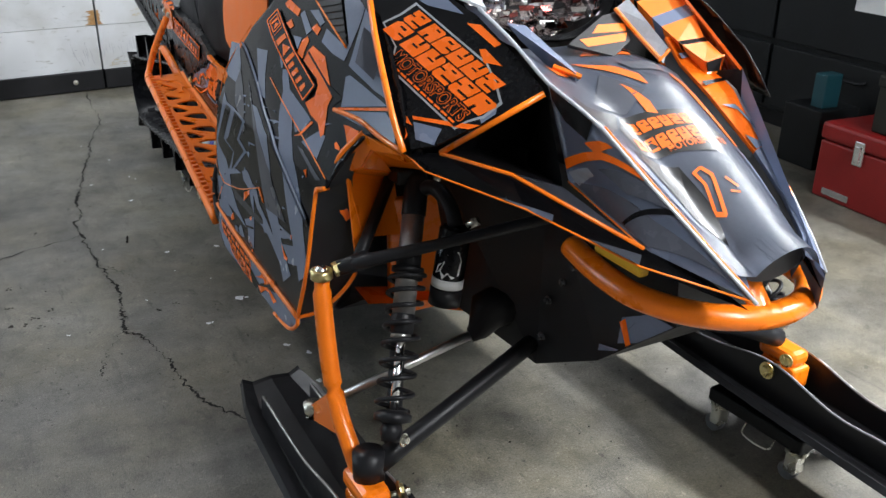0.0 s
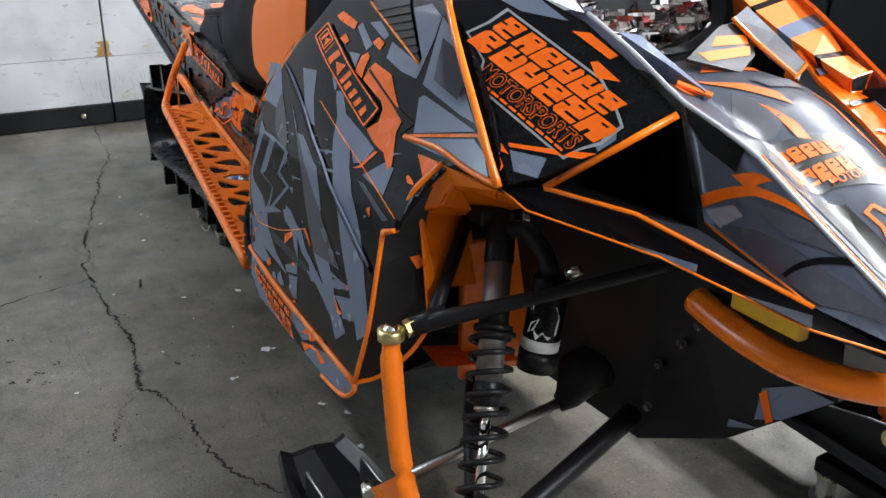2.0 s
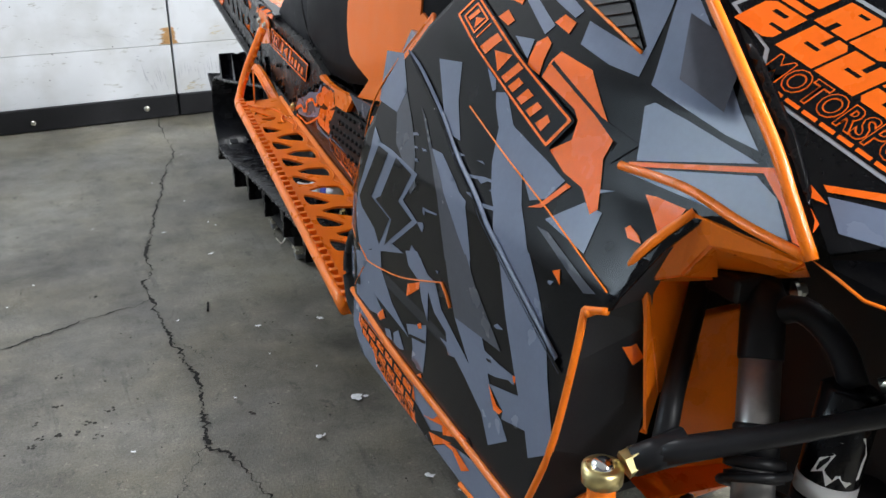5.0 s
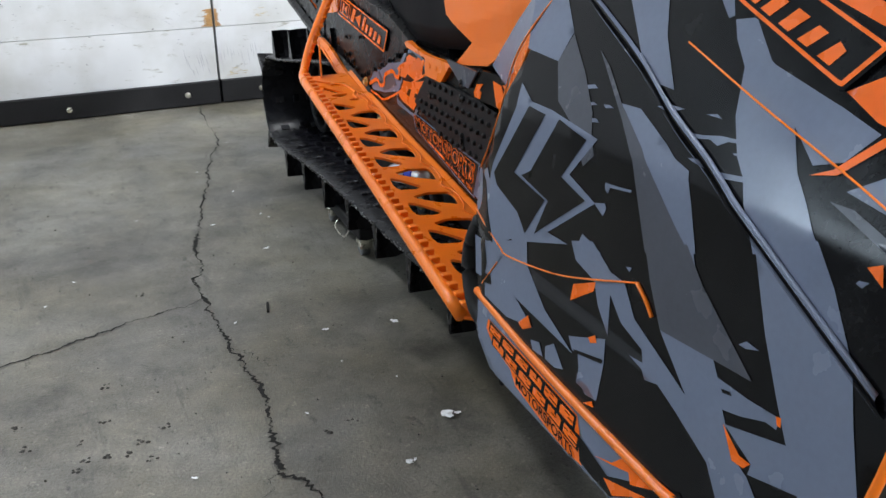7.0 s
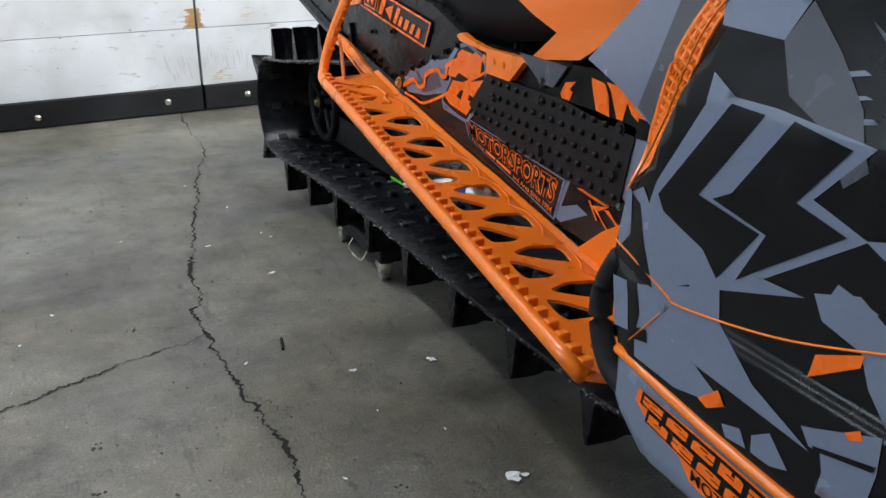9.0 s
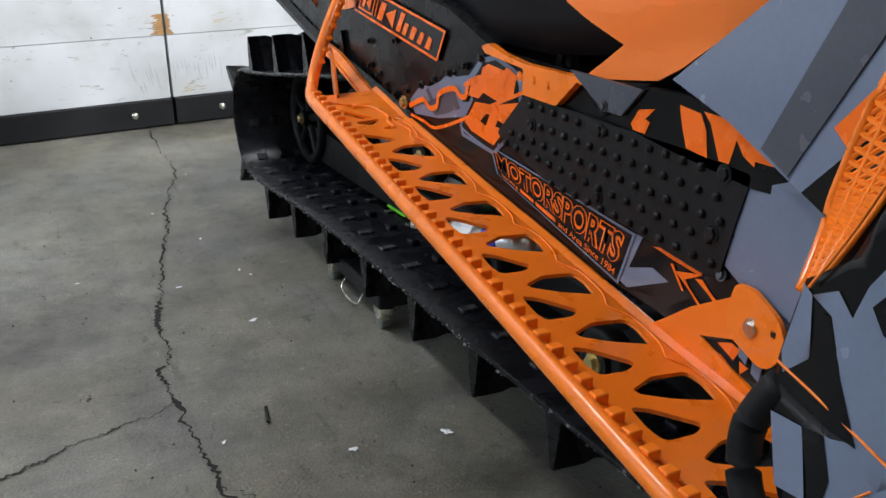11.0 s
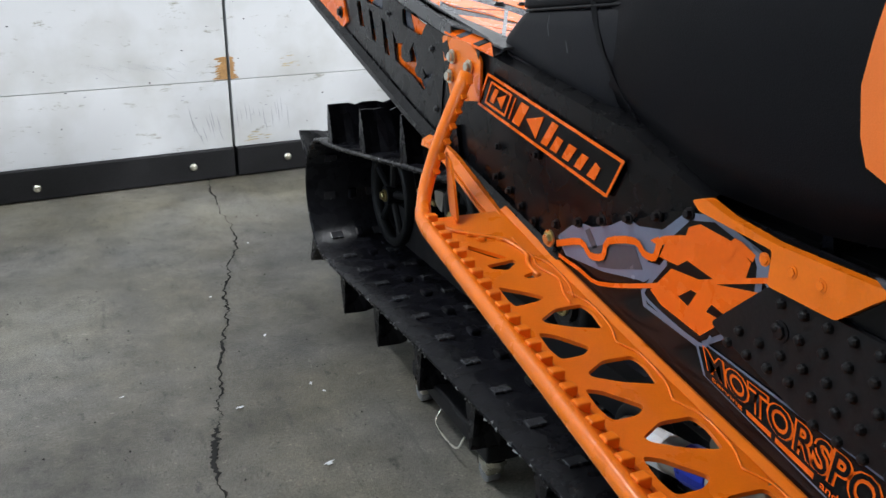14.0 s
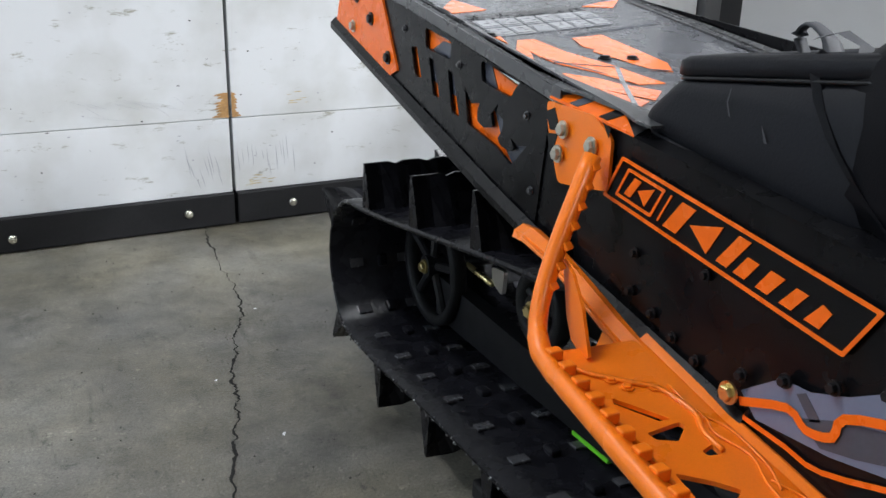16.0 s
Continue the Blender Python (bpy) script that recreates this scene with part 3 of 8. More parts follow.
shard("G", [(2.121, 0.584), (2.115, 0.585), (2.114, 0.584), (2.119, 0.583)])
shard("G", [(2.238, 0.532), (2.22, 0.534), (2.205, 0.536), (2.206, 0.534), (2.231, 0.53), (2.233, 0.525), (2.237, 0.527)])
shard("G", [(2.249, 0.513), (2.235, 0.517), (2.232, 0.514), (2.235, 0.507), (2.24, 0.509)])
shard("G", [(2.259, 0.485), (2.231, 0.479), (2.24, 0.475), (2.262, 0.478)])
shard("M", [(2.181, 0.505), (2.139, 0.52), (2.118, 0.5), (2.063, 0.461), (2.097, 0.458), (2.152, 0.453), (2.17, 0.482)])
shard("G", [(2.142, 0.521), (2.135, 0.523), (2.126, 0.505)])
shard("G", [(2.424, 0.419), (2.343, 0.449), (2.338, 0.427), (2.302, 0.401), (2.253, 0.384), (2.286, 0.386), (2.353, 0.39), (2.319, 0.376), (2.367, 0.365), (2.413, 0.367)])
shard("G", [(2.273, 0.474), (2.244, 0.484), (2.216, 0.47), (2.198, 0.469), (2.181, 0.448), (2.117, 0.422), (2.107, 0.398), (2.087, 0.389), (2.125, 0.406), (2.146, 0.414), (2.16, 0.41), (2.165, 0.416), (2.181, 0.419), (2.165, 0.421), (2.168, 0.43), (2.196, 0.438), (2.213, 0.453), (2.21, 0.421), (2.227, 0.438), (2.236, 0.455), (2.264, 0.461)])
shard("G", [(2.152, 0.453), (2.097, 0.458), (2.091, 0.449), (2.063, 0.449), (2.037, 0.451), (2.038, 0.443), (2.047, 0.443), (2.067, 0.435), (2.082, 0.431), (2.077, 0.423), (2.062, 0.405), (2.052, 0.401), (2.039, 0.389), (2.07, 0.366), (2.087, 0.389), (2.107, 0.398), (2.117, 0.422)])
shard("G", [(2.083, 0.543), (2.042, 0.557), (2.024, 0.537), (2.0, 0.503), (1.971, 0.419), (2.005, 0.394), (2.014, 0.414), (2.052, 0.403), (2.051, 0.411), (2.078, 0.423), (2.029, 0.438), (2.042, 0.46), (2.06, 0.493), (2.077, 0.53)])
shard("G", [(2.262, 0.396), (2.254, 0.399), (2.212, 0.417), (2.21, 0.396), (2.213, 0.363), (2.229, 0.36), (2.234, 0.363), (2.243, 0.363), (2.242, 0.377), (2.246, 0.388), (2.254, 0.387)])
shard("G", [(2.295, 0.37), (2.282, 0.379), (2.264, 0.364), (2.277, 0.359), (2.293, 0.359)])
shard("G", [(2.32, 0.364), (2.305, 0.369), (2.297, 0.359), (2.315, 0.357)])
shard("G", [(2.293, 0.343), (2.273, 0.352), (2.26, 0.347), (2.277, 0.341)])
shard("B", [(2.252, 0.389), (2.211, 0.4), (2.212, 0.396), (2.249, 0.387)])
shard("B", [(2.086, 0.444), (2.078, 0.446), (2.076, 0.444), (2.084, 0.442)])
shard("O", [(2.265, 0.426), (2.263, 0.441), (2.233, 0.455), (2.234, 0.447)])
shard("O", [(2.344, 0.37), (2.328, 0.384), (2.32, 0.376), (2.335, 0.367)])
shard("O", [(2.234, 0.408), (2.225, 0.414), (2.222, 0.409), (2.23, 0.405)])
shard("O", [(2.23, 0.352), (2.218, 0.36), (2.215, 0.356)])
shard("O", [(2.079, 0.423), (2.061, 0.411), (2.051, 0.411), (2.056, 0.405), (2.066, 0.404)])
shard("O", [(2.04, 0.451), (2.036, 0.452), (2.035, 0.446), (2.038, 0.446)])
shard("O", [(2.01, 0.554), (2.002, 0.558), (1.998, 0.547)])
shard("O", [(2.205, 0.319), (2.182, 0.327), (2.17, 0.339), (2.161, 0.34), (2.127, 0.347), (2.108, 0.348), (2.157, 0.324), (2.161, 0.332), (2.182, 0.325)])
shard("S", [(2.189, 0.309), (2.138, 0.326), (2.175, 0.302)])
shard("G", [(2.079, 0.478), (2.073, 0.483), (2.062, 0.482), (2.073, 0.478)])
shard("G", [(2.013, 0.544), (2.012, 0.546), (2.006, 0.547), (2.009, 0.543)])
shard("G", [(2.199, 0.481), (2.192, 0.483), (2.194, 0.479)])
shard("S", [(2.184, 0.311), (2.129, 0.326), (2.098, 0.321), (2.113, 0.311), (2.134, 0.32)])
shard("K", [(2.231, 0.323), (2.185, 0.313), (2.106, 0.352), (2.088, 0.336), (2.14, 0.324), (2.181, 0.297), (2.223, 0.302)])
shard("G", [(2.383, 0.558), (2.385, 0.577), (2.36, 0.566), (2.326, 0.566), (2.255, 0.56), (2.287, 0.524), (2.247, 0.513), (2.31, 0.468), (2.278, 0.469), (2.369, 0.439), (2.382, 0.453), (2.427, 0.459), (2.417, 0.498)])
shard("B", [(2.361, 0.562), (2.333, 0.561), (2.375, 0.501), (2.319, 0.493), (2.347, 0.454), (2.363, 0.468), (2.405, 0.48), (2.413, 0.49)])
shard("B", [(2.311, 0.562), (2.269, 0.556), (2.298, 0.519), (2.26, 0.511), (2.318, 0.469), (2.331, 0.459), (2.314, 0.494), (2.362, 0.502), (2.347, 0.51)])
shard("G", [(2.006, 0.739), (2.01, 0.76), (1.989, 0.751), (1.959, 0.728), (1.891, 0.67), (1.918, 0.674), (1.993, 0.692)])
shard("G", [(2.083, 0.707), (2.086, 0.724), (2.016, 0.71), (2.015, 0.715), (2.073, 0.763), (2.044, 0.77), (2.012, 0.76), (2.009, 0.74), (2.008, 0.695), (2.042, 0.698)])
shard("G", [(1.991, 0.678), (1.983, 0.682), (1.948, 0.676), (1.895, 0.665), (1.887, 0.663), (1.978, 0.643), (1.982, 0.654)])
shard("O", [(1.984, 0.641), (1.872, 0.664), (1.869, 0.661), (1.983, 0.638)])
shard("G", [(1.977, 0.638), (1.885, 0.656), (1.866, 0.647), (1.848, 0.627), (1.92, 0.631), (1.98, 0.634)])
shard("O", [(1.883, 0.66), (1.871, 0.661), (1.840, 0.641), (1.838, 0.626), (1.845, 0.627), (1.862, 0.645)])
shard("O", [(2.243, 0.736), (2.233, 0.743), (2.183, 0.735), (2.182, 0.726), (2.229, 0.732)])
shard("O", [(2.126, 0.718), (2.118, 0.725), (2.1, 0.721), (2.102, 0.712)])
shard("O", [(2.136, 0.701), (2.126, 0.707), (2.117, 0.703), (2.114, 0.679), (2.134, 0.683)])
shard("O", [(2.208, 0.713), (2.198, 0.72), (2.181, 0.713), (2.187, 0.708)])
shard("O", [(2.106, 0.691), (2.1, 0.699), (2.055, 0.692), (2.032, 0.672), (2.006, 0.651), (2.008, 0.637), (1.992, 0.605), (1.997, 0.6), (2.016, 0.614), (2.041, 0.619), (2.066, 0.63), (2.047, 0.642), (2.049, 0.656), (2.058, 0.663), (2.11, 0.678)])
# black slit: the shadow in the notch, painted as a shard
shard("B", [(2.103, 0.692), (2.026, 0.663), (1.981, 0.653), (2.001, 0.635), (2.005, 0.65), (2.036, 0.664), (2.104, 0.689)])
shard("O", [(2.064, 0.586), (2.048, 0.59), (2.027, 0.612), (2.033, 0.613), (2.052, 0.592)])
shard("G", [(2.039, 0.584), (2.007, 0.606), (1.987, 0.604), (1.986, 0.575)])
shard("G", [(2.014, 0.615), (1.985, 0.62), (2.0, 0.614)])
shard("O", [(1.961, 0.601), (1.958, 0.604), (1.947, 0.6), (1.942, 0.596), (1.955, 0.596)])
shard("O", [(1.958, 0.625), (1.948, 0.626), (1.922, 0.625), (1.926, 0.612), (1.933, 0.605), (1.945, 0.615)])
shard("G", [(2.169, 0.702), (2.141, 0.703), (2.137, 0.688)])
shard("G", [(2.178, 0.73), (2.171, 0.736), (2.124, 0.716), (2.131, 0.708)])
shard("G", [(2.154, 0.738), (2.130, 0.742), (2.098, 0.730), (2.104, 0.724)])
shard("M", [(2.045, 0.577), (2.030, 0.577), (1.960, 0.555), (1.972, 0.551), (2.0, 0.562)])
shard("G", [(2.449, 0.480), (2.433, 0.489), (2.423, 0.482), (2.411, 0.474), (2.367, 0.442), (2.405, 0.423), (2.434, 0.476)])
shard("G", [(2.456, 0.483), (2.449, 0.480), (2.442, 0.450), (2.458, 0.434), (2.462, 0.444), (2.457, 0.473)])
shard("B", [(2.442, 0.474), (2.434, 0.476), (2.405, 0.424), (2.452, 0.427), (2.458, 0.434), (2.442, 0.450)])
shard("G", [(2.461, 0.411), (2.437, 0.416), (2.425, 0.382), (2.447, 0.376)])
shard("G", [(2.422, 0.421), (2.407, 0.422), (2.380, 0.422), (2.390, 0.411), (2.404, 0.394), (2.415, 0.389), (2.414, 0.401)])
shard("B", [(2.437, 0.416), (2.422, 0.421), (2.414, 0.401), (2.415, 0.389), (2.404, 0.392), (2.401, 0.383), (2.419, 0.379)])
side_line("pinstripe", [(2.421, 0.376), (2.393, 0.409)], 0.0006, side_panel)
# tall black vent slot with fine ribs behind an orange edge
slot = part("vent_slot", plate([(2.167, 0.759), (2.120, 0.80), (2.085, 0.767), (2.015, 0.712)], lambda y, z: side(y, z, 0.0022), None, step=0.01), PLASTIC, side_panel, "black vent slot", True)
for k in range(7):
    f = 0.12 + 0.12 * k
    part("rib", tube([side(2.015 + 0.152 * f, 0.712 + 0.047 * f, 0.003), side(2.015 + 0.080 * f, 0.712 + 0.062 * f, 0.003)], 0.0009, 5), STEEL_BLACK, slot)
side_line("edge_trim", [(2.171, 0.759), (2.087, 0.733), (2.016, 0.710)], 0.0014, side_panel, ORANGE, 0.002)

# name tag on the panel, its characters as plain blocks
TAG = [(2.275, 0.706), (2.067, 0.629), (2.049, 0.655), (2.255, 0.728)]


def tag_at(u, v, lift):
    y = (TAG[0][0] * (1 - u) + TAG[1][0] * u) * (1 - v) + (TAG[3][0] * (1 - u) + TAG[2][0] * u) * v
    z = (TAG[0][1] * (1 - u) + TAG[1][1] * u) * (1 - v) + (TAG[3][1] * (1 - u) + TAG[2][1] * u) * v
    return side(y, z, lift)


def block(u, v, w, h, slot, lean=0.0):
    """A chamfered slab with notches, and a slot: a plain stand-in for a character."""
    k = int(slot * 100) % 4
    outs = ([(0.0, 0.0), (0.86, 0.0), (1.0, 0.14), (1.0, 0.36), (0.62, 0.36), (0.62, 0.46), (1.0, 0.46), (1.0, 1.0), (0.16, 1.0), (0.0, 0.84)],
            [(0.0, 0.0), (0.36, 0.0), (0.36, 0.30), (0.52, 0.30), (0.52, 0.0), (1.0, 0.0), (1.0, 0.88), (0.88, 1.0), (0.0, 1.0)],
            [(0.0, 0.14), (0.14, 0.0), (1.0, 0.0), (1.0, 0.22), (0.40, 0.22), (0.40, 0.34), (1.0, 0.34), (1.0, 1.0), (0.0, 1.0), (0.0, 0.62), (0.30, 0.62), (0.30, 0.52), (0.0, 0.52)],
            [(0.0, 0.0), (1.0, 0.0), (1.0, 0.86), (0.86, 1.0), (0.64, 1.0), (0.64, 0.66), (0.50, 0.66), (0.50, 1.0), (0.0, 1.0)])
    inn = [(0.34, 0.70), (0.70, 0.70), (0.70, 0.82), (0.34, 0.82)] if k < 1 else [(0.30, 0.44), (0.66, 0.44), (0.66, 0.54), (0.30, 0.54)] if k == 3 else [(0.44, 0.76), (0.72, 0.76), (0.72, 0.86), (0.44, 0.86)]
    lay = lambda q: [(u + w * a + lean * b, v + h * b) for a, b in q]
    return lay(outs[k]), lay(inn)


# a tall stem with a wedge, a thin stem and four short ones
STEMS = [[(0.295, 0.18), (0.355, 0.18), (0.375, 0.82), (0.315, 0.82)], [(0.385, 0.50), (0.490, 0.82), (0.490, 0.18)], [(0.530, 0.18), (0.575, 0.18), (0.595, 0.84), (0.550, 0.84)],
         [(0.600, 0.18), (0.645, 0.18), (0.655, 0.58), (0.612, 0.58)], [(0.685, 0.18), (0.730, 0.18), (0.745, 0.60), (0.695, 0.60)],
         [(0.770, 0.18), (0.812, 0.18), (0.825, 0.58), (0.785, 0.58)], [(0.855, 0.18), (0.905, 0.18), (0.905, 0.52), (0.870, 0.58)]]


def frame_of(u0, v0, u1, v1, w, h, rad=0.02):
    out = rounded([(u0, v0), (u1, v0), (u1, v1), (u0, v1)], rad)
    inn = rounded([(u0 + w, v0 + h), (u1 - w, v0 + h), (u1 - w, v1 - h), (u0 + w, v1 - h)], rad * 0.7)
    return out, inn


tag = part("name_tag", plate(rounded([(0, 0), (1, 0), (1, 1), (0, 1)], 0.04), lambda u, v: tag_at(u, v, 0.0034), None, step=0.1), BLACK_WRAP, side_panel, "black name tag with orange outline and blocks")


def on_tag(out, hole=()):
    part("block", plate(out, lambda u, v: tag_at(u, v, 0.0040), None, [hole] if hole else (), step=0.1), ORANGE_WRAP, tag)


on_tag(*frame_of(0.01, 0.04, 0.99, 0.96, 0.015, 0.07, 0.03))
on_tag(*frame_of(0.055, 0.20, 0.21, 0.82, 0.012, 0.06))
on_tag([(0.085, 0.30), (0.115, 0.30), (0.125, 0.72), (0.095, 0.72)])
on_tag([(0.130, 0.52), (0.185, 0.74), (0.180, 0.30)])
on_tag([(0.238, 0.22), (0.246, 0.22), (0.246, 0.80), (0.238, 0.80)])
for q in STEMS:
    on_tag([(u + 0.01, v) for u, v in q])
# block logo on the lower skirt, with a black edge
LOGO = [(2.398, 0.318), (2.226, 0.296), (2.232, 0.336), (2.402, 0.347)]


def skirt_at(a, b, lift):
    y = (LOGO[0][0] * (1 - a) + LOGO[1][0] * a) * (1 - b) + (LOGO[3][0] * (1 - a) + LOGO[2][0] * a) * b
    z = (LOGO[0][1] * (1 - a) + LOGO[1][1] * a) * (1 - b) + (LOGO[3][1] * (1 - a) + LOGO[2][1] * a) * b
    return side(y, z, lift)


part("logo_back", plate([(-0.02, 0.62), (0.0, 1.0), (0.45, 1.06), (0.98, 1.03), (1.02, 0.6), (1.04, 0.1), (0.9, -0.06), (0.35, -0.05), (0.28, 0.25), (0.08, 0.3)], lambda a, b: skirt_at(a, b, 0.0006), None, step=0.05), ORANGE_WRAP, lower_skirt, "orange logo ground")
for r_, (a0, g, w, h) in enumerate(((0.02, 0.66, 0.150, 0.33), (0.06, 0.32, 0.150, 0.33))):
    for k in range(6):
        u0 = a0 + k * (w + 0.008)
        part("block_edge", plate([(u0 - 0.006, g - 0.02), (u0 + w + 0.006, g - 0.02), (u0 + w + 0.02, g + h + 0.01), (u0 + 0.008, g + h + 0.01)], lambda a, b: skirt_at(a, b, 0.0009), None, step=0.05), BLACK_WRAP, lower_skirt)
        o_, i_ = block(u0 + 0.012, g + 0.03, w - 0.022, h - 0.09, 0.30 + 0.01 * ((k * 3 + r_) % 4), 0.012)
        part("block", plate(o_, lambda a, b: skirt_at(a, b, 0.0013), None, [i_], step=0.05), ORANGE_WRAP, lower_skirt)
part("lettering", written("MOTORSPORTS", lambda u, v: skirt_at(0.36 + 0.60 * u, 0.03 + 0.24 * v, 0.0012), 0.01), BLACK_WRAP, lower_skirt)

# cheek that faces forwards between the panel edge and the wheel well
cheek = bmesh.new()
rows = [[side(z_y[0], z_y[1]) for z_y in ((2.006, 0.338), (1.975, 0.42), (1.964, 0.50), (1.966, 0.541), (1.945, 0.548), (1.925, 0.596))],
        [Vector(p) for p in ((-0.345, 1.985, 0.345), (-0.318, 1.952, 0.41), (-0.314, 1.948, 0.475), (-0.320, 1.945, 0.53), (-0.322, 1.943, 0.555), (-0.318, 1.925, 0.60))],
        [Vector(p) for p in ((-0.30, 2.02, 0.345), (-0.285, 2.02, 0.41), (-0.28, 2.02, 0.475), (-0.28, 2.02, 0.53), (-0.28, 2.01, 0.555), (-0.28, 2.0, 0.60))]]
sled("front_cheek", loft(rows, caps=False, closed=False), PLASTIC, "black inner cheek panel")
sled("edge_trim", tube(spline([(-0.384, 2.006, 0.338), (-0.36, 1.985, 0.352), (-0.335, 1.955, 0.392), (-0.318, 1.948, 0.42)], 4), 0.003, 8), ORANGE, "orange edge trim", True)

sled("cheek_mark", loft([[V3(-0.346, 1.957, 0.527), V3(-0.336, 1.953, 0.530)], [V3(-0.330, 1.948, 0.497), V3(-0.322, 1.946, 0.503)]], caps=False, closed=False), ORANGE_WRAP, "orange stroke")
sled("cheek_edge", tube([V3(-0.366, 1.960, 0.541), V3(-0.342, 1.961, 0.543)], 0.003, 8), ORANGE, "orange edge trim", True)

# orange wheel-well scoop
def sheet(rows, thick=0.003):
    bm = loft([[Vector(p) for p in r] for r in rows], caps=False, closed=False)
    bmesh.ops.solidify(bm, geom=bm.faces[:], thickness=thick)
    return bm


def facet(points, thick=0.0025):
    bm = bmesh.new()
    bm.faces.new([bm.verts.new(p) for p in points])
    bmesh.ops.triangulate(bm, faces=bm.faces[:])
    bmesh.ops.solidify(bm, geom=bm.faces[:], thickness=thick)
    return bm


SC = {"b": V3(-0.342, 1.961, 0.543), "m": V3(-0.340, 1.940, 0.590), "c": V3(-0.317, 1.916, 0.625), "d": V3(-0.297, 1.840, 0.616), "e": V3(-0.222, 1.900, 0.570), "f": V3(-0.331, 1.944, 0.569), "g": V3(-0.241, 1.993, 0.532),
      "h": V3(-0.325, 1.935, 0.445), "i": V3(-0.309, 1.945, 0.471), "j": V3(-0.316, 1.924, 0.578), "k": V3(-0.309, 1.906, 0.606), "n": V3(-0.284, 1.862, 0.600), "w": V3(-0.231, 1.988, 0.445), "x": V3(-0.268, 1.945, 0.558)}
scoop = sled("wheel_well_scoop", facet([SC[q] for q in "cdnk"]), ORANGE, "orange moulded wheel well scoop with folded faces")
for path in ("kneg", "kgxj", "ckjf", "bmcf", "fjxg", "fgwih", "den"):
    part("face", facet([SC[q] for q in path]), ORANGE, scoop)
part("rim", tube([SC[q] for q in "cfih"], 0.0030, 8), ORANGE, scoop, "", True)
part("rim", tube(spline([SC[q] for q in "bmc"], 4), 0.0034, 8), ORANGE, scoop, "", True)
part("inner_panel", box(-0.25, -0.152, 1.985, 1.997, 0.315, 0.50, 0.003), ORANGE, scoop)
part("under_plate", sheet([[(-0.16, 1.984, 0.330), (-0.055, 1.99, 0.300)], [(-0.158, 1.982, 0.308), (-0.055, 1.988, 0.272)], [(-0.158, 2.05, 0.300), (-0.055, 2.05, 0.268)]]), ORANGE, scoop)
part("lower_lip", sheet([[(-0.30, 2.0, 0.37), (-0.18, 2.0, 0.345)], [(-0.30, 1.95, 0.365), (-0.18, 1.96, 0.34)]]), ORANGE, scoop)

# hood: the big faces between fender line, ridge and nose
FEN_T, FEN_B, VENT_L, VENT_T, VENT_B = V3(-0.210, 2.10, 0.868), V3(-0.301, 1.830, 0.622), V3(-0.266, 1.806, 0.623), V3(-0.170, 1.735, 0.700), V3(-0.161, 1.705, 0.597)
TIP, NOSE_V = V3(-0.062, 1.495, 0.522), V3(-0.133, 1.590, 0.559)
A_N = Vector((-0.662, -0.424, 0.618))
A_U = (V3(-0.213, 1.777, 0.682) - V3(-0.255, 1.955, 0.758)).normalized()
A_V = A_N.cross(A_U).normalized()
A_0 = V3(-0.245, 1.868, 0.710)


def facew(u, v, lift=0.0):
    return A_0 + A_U * u + A_V * v + A_N * lift


def face_uv(p):
    d = Vector(p) - A_0
    return d.dot(A_U), d.dot(A_V)


hood_out = [face_uv(p) for p in ((-0.268, 1.996, 0.773), (-0.291, 1.92, 0.71), (-0.301, 1.83, 0.624), (-0.266, 1.806, 0.629), VENT_T, (-0.180, 1.80, 0.738), (-0.190, 1.862, 0.770), (-0.203, 1.91, 0.785), (-0.235, 1.985, 0.80))]
hood_side = sled("hood_side", plate(hood_out, facew, -A_N * 0.004), BLACK_WRAP, "black hood flank with orange block logo")
sled("hood_side", moved(plate(hood_out, facew, -A_N * 0.004), Matrix.Diagonal((-0.76, 1, 1, 1))), ORANGE_WRAP, "orange hood flank with dark stripes")


def on_face(name, pts, material, lift, holes=()):
    part(name, plate(pts, lambda u, v: facew(u, v, lift), None, holes), material, hood_side)


on_face("wrap_shard", [(-0.12, -0.02), (-0.07, -0.02), (-0.05, -0.06), (-0.09, -0.06)], MID_WRAP, 0.0008)
on_face("wrap_shard", [(0.036, -0.063), (0.072, -0.046), (0.080, -0.066), (0.056, -0.076)], GREY_WRAP, 0.0008)
on_face("wrap_shard", [(-0.013, -0.058), (0.012, -0.061), (0.04, -0.067), (0.026, -0.071), (0.045, -0.079), (0.046, -0.085), (0.02, -0.079)], ORANGE_WRAP, 0.0024)
on_face("wrap_shard", [(0.029, -0.059), (0.076, -0.032), (0.107, -0.013), (0.099, -0.026), (0.054, -0.05), (0.034, -0.061)], ORANGE_WRAP, 0.0012)
on_face("wrap_shard", [(0.091, -0.003), (0.105, 0.016), (0.111, 0.008), (0.106, -0.011)], GREY_WRAP, 0.0009)
on_face("wrap_shard", [(-0.008, 0.066), (0.009, 0.075), (0.05, 0.073), (0.046, 0.065)], ORANGE_WRAP, 0.0012)
on_face("wrap_shard", [(0.032, 0.052), (0.038, 0.057), (0.072, 0.054), (0.053, 0.045), (0.063, 0.037)], ORANGE_WRAP, 0.0012)
on_face("wrap_shard", [(-0.13, 0.045), (-0.07, 0.052), (-0.02, 0.072), (-0.10, 0.075)], GREY_WRAP, 0.0008)
on_face("logo_edge", [(-0.103, 0.0), (-0.092, 0.022), (-0.086, 0.046), (0.055, 0.046), (0.082, 0.036), (0.108, 0.022), (0.104, -0.004), (0.092, -0.020), (0.086, -0.037), (-0.045, -0.037), (-0.062, -0.012)], GREY_INK, 0.0011)
